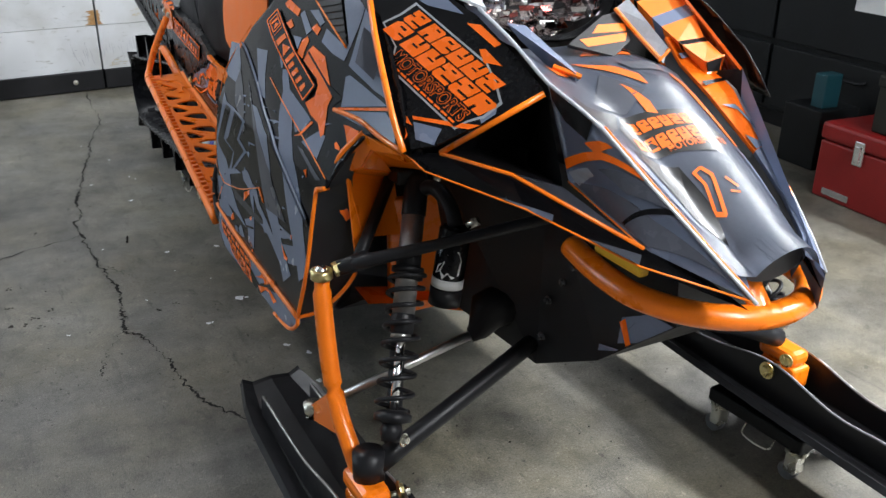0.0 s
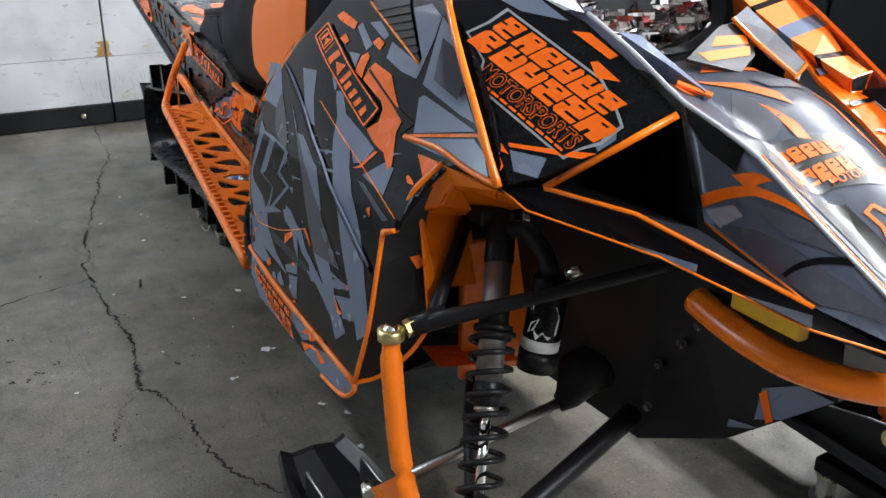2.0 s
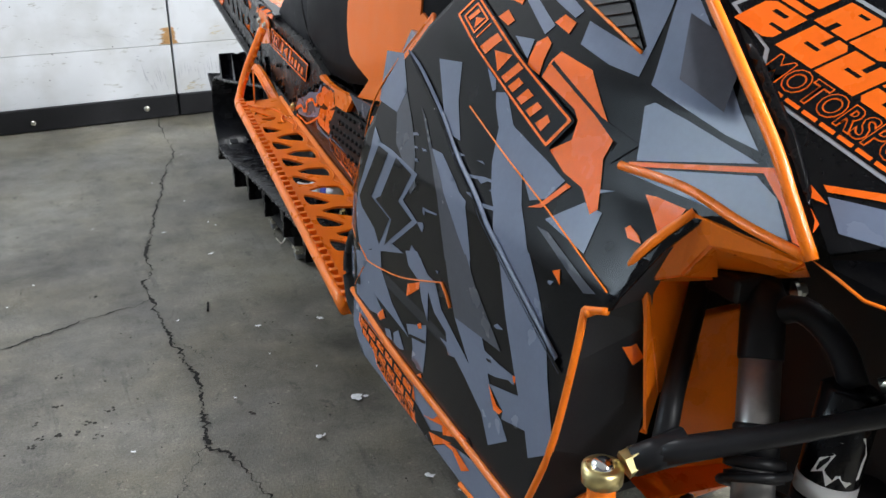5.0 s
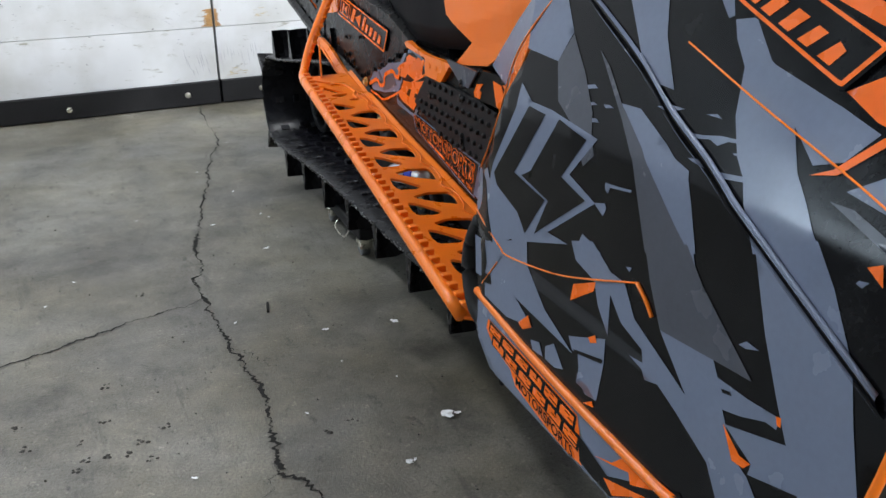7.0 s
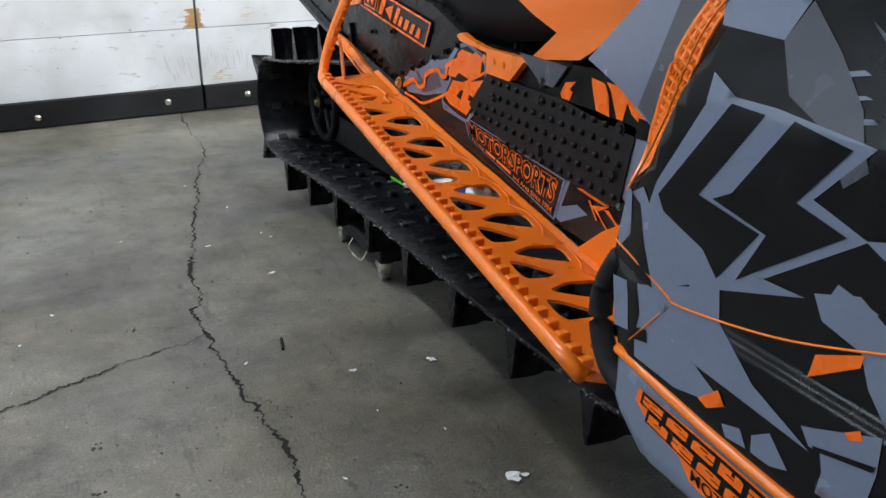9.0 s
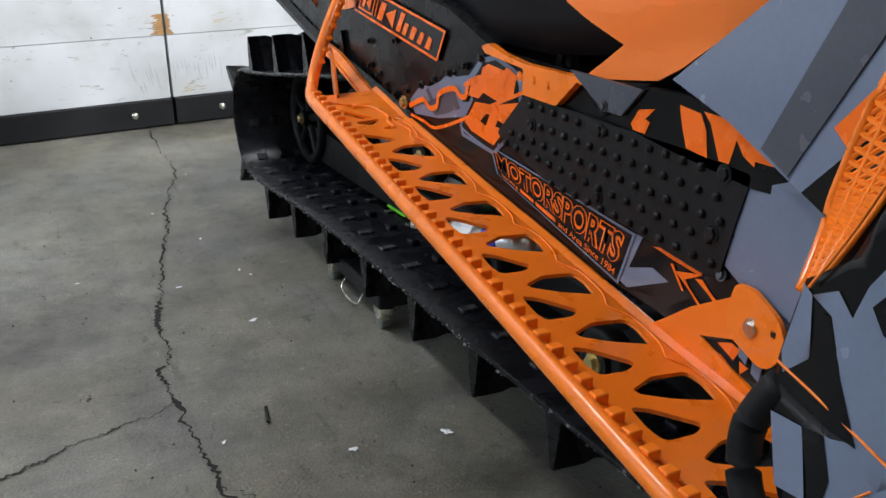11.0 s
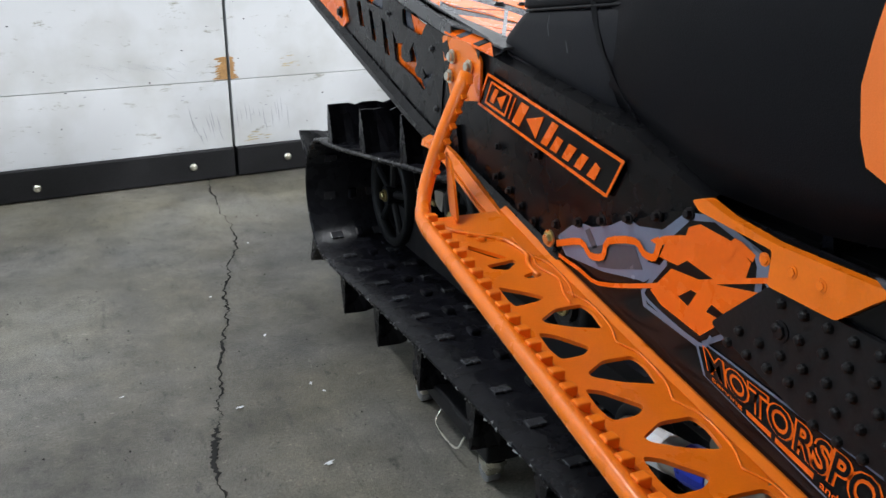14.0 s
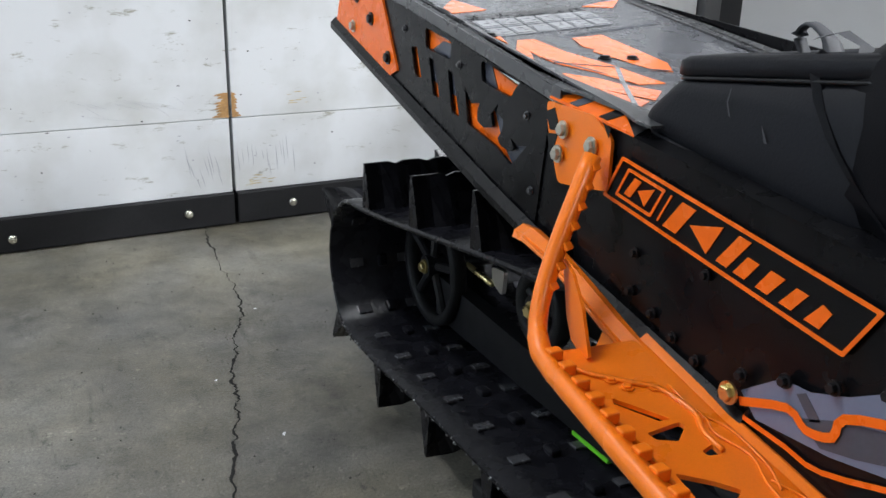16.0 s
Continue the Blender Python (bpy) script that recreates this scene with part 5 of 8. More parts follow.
red_glint = paint("red_glint_chrome", (0.30, 0.07, 0.06), 0.14, metal=1.0, vary=0.5, scale=80)
part("reflector", loft(refl, caps=False), dark_glint, headlight, "chrome faceted reflector")
facets = {dark_glint: bmesh.new(), red_glint: bmesh.new(), CHROME: bmesh.new()}
for k in range(190):
    f, a = rr.uniform(0.08, 0.80), rr.randrange(28)
    c = lamp_ring[a].lerp(lamp_ring[(a + 1) % 28], rr.random()).lerp(c_in, f) + V3(0, 0.002 + 0.01 * f, 0.002)
    n = V3(rr.uniform(-0.6, 0.6), -1, rr.uniform(-0.5, 0.9)).normalized()
    u = n.cross(V3(0, 0, 1)).normalized()
    w = n.cross(u)
    a_, b_ = rr.uniform(0.004, 0.012), rr.uniform(0.002, 0.006)
    own = facets[(dark_glint, red_glint, CHROME, dark_glint, CHROME)[k % 5]]
    own.faces.new([own.verts.new(c + u * (a_ * i) + w * (b_ * j)) for i, j in ((-1, -1), (1, -1), (0.8, 1), (-0.9, 0.8))])
for m_, own in facets.items():
    part("reflector_facets", own, m_, headlight)
wing = plate([(-0.135, 1.930), (-0.195, 1.960), (-0.19, 2.03), (-0.13, 2.03)], lambda x, y: V3(x, y, 0.760 + 0.55 * (y - 1.93) - 0.15 * (x + 0.135)), (0, 0, 0.004))
part("lens_wing", wing, paint("frosted_lens", (0.45, 0.47, 0.50), 0.2, vary=0.3, scale=50, coat=0.6), headlight, "frosted grey wing of the lens")
lens = bmesh.new()
ctr = lens.verts.new(c_in + V3(0, -0.04, 0.02))
vs = [lens.verts.new(p.lerp(c_in, 0.08)) for p in lamp_ring]
for k in range(28):
    lens.faces.new((vs[k], vs[(k + 1) % 28], ctr))
lo = part("lens", lens, GLASS_M, headlight, "clear lens", True)
lo.visible_shadow = False
sled("windscreen", loft([[V3(-0.22, 2.02, 0.83), V3(0, 2.08, 0.87), V3(0.22, 2.02, 0.83)], [V3(-0.2, 2.2, 1.0), V3(0, 2.24, 1.04), V3(0.2, 2.2, 1.0)]], caps=False, closed=False), MID_WRAP, "dark windscreen")
sled("dash_cover", loft([[V3(-0.2, 2.0, 0.80), V3(0.2, 2.0, 0.80), V3(0.2, 2.0, 0.5), V3(-0.2, 2.0, 0.5)], [V3(-0.2, 2.45, 0.84), V3(0.2, 2.45, 0.84), V3(0.2, 2.45, 0.5), V3(-0.2, 2.45, 0.5)]]), PLASTIC, "black console")

# belly pan and chassis
belly = loft([[V3(-0.07, 1.60, 0.535), V3(0.07, 1.60, 0.535), V3(0.06, 1.60, 0.44), V3(-0.06, 1.60, 0.44)], [V3(-0.09, 1.70, 0.578), V3(0.09, 1.70, 0.578), V3(0.09, 1.70, 0.35), V3(-0.09, 1.70, 0.35)],
              [V3(-0.115, 1.80, 0.60), V3(0.115, 1.80, 0.60), V3(0.10, 1.82, 0.283), V3(-0.10, 1.82, 0.283)], [V3(-0.2, 2.0, 0.61), V3(0.2, 2.0, 0.61), V3(0.14, 1.98, 0.31), V3(-0.14, 1.98, 0.31)],
              [V3(-0.26, 2.10, 0.61), V3(0.26, 2.10, 0.61), V3(0.2, 2.10, 0.30), V3(-0.2, 2.10, 0.30)], [V3(-0.3, 2.4, 0.6), V3(0.3, 2.4, 0.6), V3(0.25, 2.4, 0.33), V3(-0.25, 2.4, 0.33)]])
belly_pan = sled("belly_pan", belly, PLASTIC, "black moulded belly pan")
def belly_at(a, b, lift=0.002):
    """a runs back along the nose side of the pan, b down it."""
    p = V3(-0.07, 1.60, 0.535).lerp(V3(-0.09, 1.70, 0.578), a).lerp(V3(-0.06, 1.60, 0.44).lerp(V3(-0.09, 1.70, 0.35), a), b)
    return p + V3(-lift, -lift * 0.3, 0)


decal = part("nose_decal", plate([(0.69, 0.74), (0.33, 0.75), (0.02, 0.98), (0.46, 0.99), (0.72, 0.93)], belly_at, (-0.001, 0, 0)), GREY_WRAP, belly_pan, "grey nose decal")
part("decal_mark", plate([(0.71, 0.77), (0.64, 0.75), (0.54, 0.98), (0.60, 0.98)], lambda a, b: belly_at(a, b, 0.0035), (-0.0005, 0, 0)), ORANGE_WRAP, decal)
part("decal_mark", plate([(0.66, 0.88), (0.50, 0.80), (0.62, 0.86)], lambda a, b: belly_at(a, b, 0.0034), (-0.0005, 0, 0)), MID_WRAP, decal)
part("decal_mark", plate([(0.98, 0.89), (0.70, 0.985), (0.74, 0.985), (0.99, 0.93)], belly_at, (-0.0005, 0, 0)), GREY_WRAP, decal)
for y, z in ((1.74, 0.47), (1.76, 0.44), (1.735, 0.50), (1.79, 0.40), (1.80, 0.34)):
    bolt(belly_pan, (-0.108, y, z), (-1, -0.2, 0), 0.0042, 0.005, CLIP_STEEL)
sled("lower_fairing", loft([[V3(-0.33, 1.99, 0.345), V3(-0.20, 2.0, 0.335), V3(-0.2, 2.0, 0.36)], [V3(-0.35, 2.3, 0.29), V3(-0.2, 2.3, 0.30), V3(-0.2, 2.3, 0.36)]]), PLASTIC, "black lower fairing")
sled("yellow_tag", box(-0.112, -0.098, 1.615, 1.70, 0.508, 0.532, 0.003), paint("yellow_plastic", (0.75, 0.42, 0.02), 0.4), "yellow plastic tag")

# bumper
loop = spline([(-0.113, 1.742, 0.499), (-0.1165, 1.70, 0.493), (-0.1165, 1.66, 0.488), (-0.109, 1.62, 0.483), (-0.084, 1.579, 0.4785), (-0.043, 1.547, 0.4745), (0.0126, 1.530, 0.472), (0.070, 1.537, 0.473), (0.112, 1.568, 0.477), (0.122, 1.61, 0.482), (0.121, 1.66, 0.488), (0.120, 1.738, 0.499)], 6)
bumper = sled("bumper", tube(loop, 0.0158, 16, flat=0.95), ORANGE, "orange powder-coated tube bumper", True)
part("bracket", tube(spline([(0, 1.52, 0.465), (0.0, 1.545, 0.49), (0.0, 1.575, 0.52)], 4), 0.016, 12, flat=0.5), ORANGE, bumper, "", True)


# ---- suspension, spindles and skis ----
def corner(s):
    """One front corner: arms, shock, spindle; s is -1 for the near side."""
    def P(x, y, z):
        return Vector((-s * x, y, z))
    ball = P(-0.386, 1.899, 0.452)
    low = P(-0.362, 1.79, 0.222)
    # upper arm with two legs
    bm = tube(spline([ball + P(0.035, -0.005, 0.008), P(-0.255, 1.835, 0.492), P(-0.125, 1.770, 0.530), P(-0.06, 1.738, 0.549)], 4), [0.0098, 0.0094, 0.0088, 0.0082] + [0.0074] * 9, 12)
    arm = sled("upper_arm", bm, STEEL_BLACK, "black tubular upper control arm", True)
    part("rear_leg", tube([ball + P(0.05, 0.0, 0.01), P(-0.31, 1.925, 0.48), P(-0.22, 2.0, 0.575)], 0.0085, 10), STEEL_BLACK, arm, "", True)
    part("socket", tube([ball + P(0.022, -0.002, 0.004), ball + P(0.06, -0.012, 0.014)], [0.0105, 0.0125], 14), STEEL_BLACK, arm, "", True)
    part("ball_joint", tube([ball + P(0, 0, -0.007), ball + P(0, 0, -0.0055), ball + P(0, 0, 0.0055), ball + P(0, 0, 0.007), ball + P(0, 0, 0.0062)], [0.0115, 0.0145, 0.0145, 0.0115, 0.0095], 22), BRASS, arm, "yellow zinc rod end ring", True)
    part("ball", tube([ball + P(0, 0, -0.011), ball + P(0, 0, 0.0), ball + P(0, 0, 0.0085), ball + P(0, 0, 0.0105)], [0.0075, 0.0095, 0.0080, 0.0055], 16), CHROME, arm, "polished ball", True)
    part("jam_nut", tube([ball + P(0.016, -0.002, 0.003), ball + P(0.026, -0.003, 0.006)], 0.0100, 6), BRASS, arm)
    # lower arm
    bm = tube(spline([low + P(0.0, 0, 0), P(-0.26, 1.80, 0.262), P(-0.10, 1.83, 0.315)], 4), [0.016, 0.015, 0.0135] + [0.013] * 6, 12)
    la = sled("lower_arm", bm, STEEL_BLACK, "black tubular lower control arm", True)
    part("rear_leg", tube([P(-0.335, 1.80, 0.24), P(-0.26, 1.94, 0.30), P(-0.17, 2.08, 0.34)], 0.011, 10), STEEL_BLACK, la, "", True)
    if s < 0:
        part("outer_boss", tube([low + P(-0.012, 0, -0.02), low + P(-0.012, 0, 0.022)], 0.021, 16), STEEL_BLACK, la, "", True)
    # shock absorber
    t0, t1 = P(-0.236, 1.925, 0.552), P(-0.350, 1.775, 0.262)
    ax = (t1 - t0).normalized()
    ln = (t1 - t0).length

    def at(f):
        return t0 + ax * (ln * f)
    sh = sled("shock_absorber", tube([at(0.10), at(0.54)], 0.0150, 20), SHOCK_GREY, "coil-over shock with grey body and black spring", True)
    part("upper_cap", tube([at(-0.01), at(0.02), at(0.15), at(0.155)], [0.012, 0.0160, 0.0164, 0.0155], 20), STEEL_BLACK, sh, "", True)
    part("upper_sleeve", tube([at(0.285), at(0.29), at(0.365)], [0.0152, 0.0164, 0.0164], 20), STEEL_BLACK, sh, "black threaded sleeve", True)
    part("collar", tube([at(0.350), at(0.354), at(0.372), at(0.376)], [0.016, 0.0215, 0.0215, 0.016], 20), STEEL_BLACK, sh, "", True)
    part("collar", tube([at(0.380), at(0.384), at(0.398), at(0.402)], [0.016, 0.0208, 0.0208, 0.016], 20), STEEL_BLACK, sh, "", True)
    part("bump_stop", tube([at(0.53), at(0.535), at(0.60), at(0.61)], [0.0152, 0.0160, 0.0160, 0.010], 18), STEEL_BLACK, sh, "black bump stop", True)
    part("bump_ring", tube([at(0.605), at(0.615), at(0.625)], [0.0125, 0.0140, 0.009], 18), ALU, sh, "", True)
    part("piston_rod", tube([at(0.60), at(0.92)], 0.0058, 12), CHROME, sh, "polished rod", True)
    part("spring_seat", tube([at(0.885), at(0.90), at(0.925), at(0.935)], [0.015, 0.0250, 0.0245, 0.013], 20), STEEL_BLACK, sh, "", True)
    u = ax.cross(Vector((0, 1, 0))).normalized()
    w = ax.cross(u)
    coil = [at(0.375 + 0.515 * (k / 160) ** 1.15) + (u * math.cos(k * math.tau / 20) + w * math.sin(k * math.tau / 20)) * 0.0226 for k in range(161)]
    part("spring", tube(coil, 0.0034, 8), STEEL_BLACK, sh, "black coil spring", True)
    part("eyelet", tube([at(0.93), at(0.96), at(1.0)], [0.012, 0.015, 0.012], 14), STEEL_BLACK, sh, "", True)
    bolt(sh, at(0.985) + P(0.012, -0.012, 0.0), P(0.5, -0.8, 0.1), 0.006, 0.006, ZINC)
    bolt(sh, at(0.01) + P(0.02, -0.008, 0), P(0.9, -0.3, 0.1), 0.005, 0.008, ZINC)
    part("top_mount", box(*sorted((at(0).x - 0.03, at(0).x + 0.03)), at(0).y - 0.004, at(0).y + 0.03, at(0).z - 0.008, at(0).z + 0.012, 0.003), STEEL_BLACK, sh)
    # remote reservoir on a short bridge
    r0, r1 = P(-0.218, 1.850, 0.505), P(-0.236, 1.846, 0.402)
    res = sled("shock_reservoir", tube([r0, r0.lerp(r1, 0.03), r0.lerp(r1, 0.97), r1], [0.0165, 0.0210, 0.0210, 0.018], 24), BLACK_WRAP, "black shock reservoir with white ring", True)
    part("ring", tube([r0.lerp(r1, 0.66), r0.lerp(r1, 0.78)], 0.0214, 24), WHITE_INK, res, "white printed ring", True)
    part("end_cap", tube([r0.lerp(r1, 0.80), r0.lerp(r1, 1.02)], 0.0216, 24), STEEL_BLACK, res, "", True)
    em = bmesh.new()
    pts = [(-0.004, -0.010), (0.010, -0.016), (0.028, -0.015), (0.034, -0.006), (0.027, 0.000), (0.036, 0.006), (0.026, 0.010), (0.031, 0.017), (0.018, 0.014), (0.012, 0.006), (0.004, 0.018), (0.002, 0.004)]
    rax = (r1 - r0).normalized()
    ru = (P(-0.6, -0.8, 0)).normalized()
    rv = rax.cross(ru).normalized()
    em.faces.new([em.verts.new(r0.lerp(r1, 0.28) + rax * a + (ru * math.cos(b / 0.02) + rv * math.sin(b / 0.02)) * 0.0215) for a, b in pts])
    part("emblem", em, WHITE_INK, res, "white blot emblem")
    part("bridge", tube(spline([at(0.06), P(-0.228, 1.895, 0.545), P(-0.220, 1.868, 0.530), r0], 4), 0.0100, 14), STEEL_BLACK, res, "", True)
    part("valve", tube([r0 + P(0.010, -0.012, 0.004), r0 + P(0.020, -0.022, 0.012)], 0.0060, 8), ZINC, res, "", True)
    # tie rod with its boot
    o, i = P(-0.392, 1.945, 0.220), P(-0.169, 1.890, 0.312)
    tr = sled("tie_rod", tube([o, i], 0.0066, 12), ALU, "bare aluminium tie rod with black boot", True)
    part("boot", tube([i, i.lerp(o, -0.05), P(-0.145, 1.888, 0.345), P(-0.10, 1.88, 0.36)], [0.011, 0.016, 0.030, 0.034], 14), RUBBER, tr, "black rubber boot", True)
    part("jam_nut", tube([o.lerp(i, 0.16), o.lerp(i, 0.19)], 0.0095, 6), BRASS, tr)
    part("rod_end", tube([o + P(0, 0, -0.01), o + P(0, 0, 0.012)], [0.011, 0.013], 14), ZINC, tr, "", True)
    # spindle
    sp = sled("spindle", tube(spline([ball + P(0, 0.0, -0.008), P(-0.388, 1.893, 0.41), P(-0.388, 1.878, 0.33), P(-0.386, 1.858, 0.27), P(-0.382, 1.825, 0.225), P(-0.378, 1.800, 0.19)], 5),
                              [0.0100] * 3 + [0.0122] * 20 + [0.0140] * 3, 14), ORANGE, "orange powder-coated steering spindle", True)
    part("steer_arm", loft([[P(-0.388, 1.865, 0.30), P(-0.376, 1.865, 0.29), P(-0.376, 1.862, 0.24), P(-0.388, 1.862, 0.23)], [P(-0.396, 1.95, 0.224), P(-0.386, 1.95, 0.224), P(-0.386, 1.95, 0.205), P(-0.396, 1.95, 0.205)]]), ORANGE, sp)
    part("foot", box(*sorted((P(-0.400, 0, 0).x, P(-0.358, 0, 0).x)), 1.750, 1.825, 0.180, 0.208, 0.010), ORANGE, sp)
    part("saddle", box(*sorted((P(-0.400, 0, 0).x, P(-0.358, 0, 0).x)), 1.745, 1.815, 0.14, 0.182, 0.006), ORANGE, sp)
    bolt(sp, P(-0.349, 1.755, 0.200), P(1, -0.2, 0), 0.008, 0.006, BRASS)
    # ski: a sole with two wavy side rails and a keel
    prof = [(2.190, 0.122), (2.165, 0.117), (2.0, 0.111), (1.75, 0.109), (1.45, 0.111), (1.25, 0.12), (1.10, 0.15), (1.0, 0.195), (0.94, 0.245)]
    rows = []
    for y, z in spline([(0, y, z) for y, z in prof], 3) and [(p.y, p.z) for p in spline([(0, y, z) for y, z in prof], 3)]:
        hw = lerp([(0.94, 0.03), (1.05, 0.075), (1.3, 0.088), (1.75, 0.080), (2.1, 0.072), (2.2, 0.050)], y)
        c = -s * -0.379
        rows.append([Vector((c + a * hw, y, z + b)) for a, b in ((-1, 0.012), (-0.93, 0.022), (-0.6, 0.012), (0, 0.016), (0.6, 0.012), (0.93, 0.022), (1, 0.012), (0.7, -0.004), (0.12, -0.004), (0, -0.02), (-0.12, -0.004), (-0.7, -0.004))])
    ski = sled("ski", loft(rows), PLASTIC, "black plastic ski with raised side rails")
    for a in (-1, 1):
        pts = []
        for k in range(40):
            y = 2.10 - k * 0.028
            h = 0.035 + 0.030 * math.exp(-((y - 1.775) / 0.10) ** 2) + 0.010 * math.exp(-((y - 1.55) / 0.06) ** 2)
            if y < 1.3:
                h *= max(0.2, (y - 1.0) / 0.3)
            z = lerp([(0.94, 0.245), (1.0, 0.195), (1.10, 0.15), (1.25, 0.12), (1.45, 0.111), (2.2, 0.113)], y) + 0.012
            c = -s * -0.379 + a * 0.040
            pts.append([Vector((c - 0.004, y, z)), Vector((c + 0.004, y, z)), Vector((c + 0.003, y, z + h)), Vector((c - 0.003, y, z + h))])
        part("side_rail", loft(pts), PLASTIC, ski)
        line = [(p[2] + p[3]) / 2 for p in pts]
        part("rail_edge", tube(line, 0.0022, 6), paint("worn_grey_edge", (0.22, 0.22, 0.23), 0.4) if a < 0 and s > 0 else ALU, ski, "worn pale rail edge", True)
    bolt(ski, P(-0.379, 1.775, 0.175) + Vector((-0.046, 0, 0)), (-1, 0, 0), 0.010, 0.008, BRASS)
    part("pivot_bolt", tube([P(-0.379, 1.775, 0.175) + Vector((-0.055, 0, 0)), P(-0.379, 1.775, 0.175) + Vector((0.055, 0, 0))], 0.006, 10), ZINC, ski)
    part("front_loop", tube(spline([P(-0.40, 1.0, 0.205), P(-0.379, 0.95, 0.285), P(-0.36, 1.0, 0.205)], 4), 0.008, 8), PLASTIC, ski, "", True)


corner(1)
corner(-1)


# ---- tunnel ----
TX = -0.228


def low_z(y):
    return lerp([(2.45, 0.33), (2.70, 0.325), (2.89, 0.335), (3.06, 0.366), (3.205, 0.392), (3.485, 0.438), (3.57, 0.456), (4.085, 0.580)], y)


def top_z(y):
    return lerp([(2.45, 0.52), (2.83, 0.508), (3.0, 0.508), (3.10, 0.538), (3.35, 0.562), (3.474, 0.571), (3.617, 0.594), (3.80, 0.622), (4.06, 0.655)], y)


def tun(y, z, lift=0.0):
    return Vector((TX - lift, y, z))


letters = []
# cut-outs along the rear flank: tall slots, then rounded blobs
letters.append([(3.800, 0.579), (3.783, 0.581), (3.768, 0.546), (3.787, 0.545)])
letters.append([(3.747, 0.574), (3.732, 0.571), (3.715, 0.531), (3.733, 0.531)])
letters.append([(3.695, 0.567), (3.680, 0.563), (3.662, 0.519), (3.682, 0.521)])
letters.append([(3.651, 0.556), (3.634, 0.539), (3.613, 0.543), (3.619, 0.534), (3.618, 0.523), (3.603, 0.519), (3.583, 0.523), (3.589, 0.536), (3.572, 0.550), (3.577, 0.540), (3.561, 0.535), (3.563, 0.524), (3.572, 0.514), (3.565, 0.508), (3.546, 0.506), (3.537, 0.511), (3.546, 0.521), (3.532, 0.515), (3.512, 0.519), (3.527, 0.506), (3.541, 0.493), (3.575, 0.505), (3.641, 0.516)])
windows = [[(3.759, 0.606), (3.687, 0.598), (3.688, 0.577), (3.757, 0.583)], [(3.615, 0.587), (3.527, 0.580), (3.540, 0.570), (3.549, 0.559), (3.612, 0.566)]]
rear_outline = [(3.49, 0.442), (4.083, 0.583), (4.05, 0.652), (3.80, 0.620), (3.617, 0.591), (3.474, 0.568)]
rear_plate = plate(rear_outline, lambda u, v: tun(u, v), (0.003, 0, 0), [rounded(q, 0.003) for q in letters] + [rounded(q, 0.006) for q in windows])
tunnel = sled("tunnel", rear_plate, TUNNEL, "black sheet tunnel with cut-outs and rows of rivets")
fr = [(y, low_z(y)) for y in (2.45, 2.7, 2.89, 3.06, 3.205, 3.49)] + [(y, top_z(y) - 0.001) for y in (3.474, 3.35, 3.10, 3.0, 2.83, 2.45)]
part("flank", plate(fr, lambda u, v: tun(u, v, -0.002), (0.003, 0, 0)), TUNNEL, tunnel)
part("flank", plate([(2.45, 0.33), (4.083, 0.58), (4.05, 0.655), (2.45, 0.52)], lambda u, v: Vector((0.098, u, v)), (-0.003, 0, 0)), TUNNEL, tunnel)
# wrap sheet behind the cut-outs
part("backing", plate([(3.50, 0.47), (3.99, 0.585), (3.97, 0.628), (3.62, 0.585), (3.49, 0.56)], lambda u, v: tun(u, v, -0.0065), (0.002, 0, 0)), ORANGE_WRAP, tunnel, "orange and grey wrap behind the cut-outs")
for q in ([(3.572, 0.512), (3.545, 0.490), (3.505, 0.50), (3.515, 0.525), (3.56, 0.556), (3.59, 0.540)], [(3.765, 0.548), (3.735, 0.545), (3.66, 0.535), (3.64, 0.545), (3.665, 0.575), (3.75, 0.582)], [(3.765, 0.575), (3.68, 0.570), (3.682, 0.594), (3.72, 0.594)], [(3.618, 0.565), (3.585, 0.560), (3.60, 0.582), (3.618, 0.590)]):
    part("backing_shard", plate(q, lambda u, v: tun(u, v, -0.0055), (0.001, 0, 0)), MID_WRAP, tunnel)
rows = [[V3(TX, y, top_z(y)), V3(-0.205, y, top_z(y) + 0.010), V3(0.080, y, top_z(y) + 0.010), V3(0.098, y, top_z(y))] for y in (3.35, 3.474, 3.617, 3.80, 4.06)]
tt = loft(rows, caps=False, closed=False)
bmesh.ops.solidify(tt, geom=tt.faces[:], thickness=0.003)
tunnel_top = sled("tunnel_top", tt, TOP_GREY, "grey tunnel top with orange graphics")
sled("tunnel_cover", loft([[V3(TX, y, top_z(y)), V3(-0.205, y, top_z(y) + 0.008), V3(0.080, y, top_z(y) + 0.008), V3(0.098, y, top_z(y))] for y in (3.0, 3.1, 3.35, 3.42)], caps=False, closed=False), TUNNEL, "black tunnel cover under the seat")
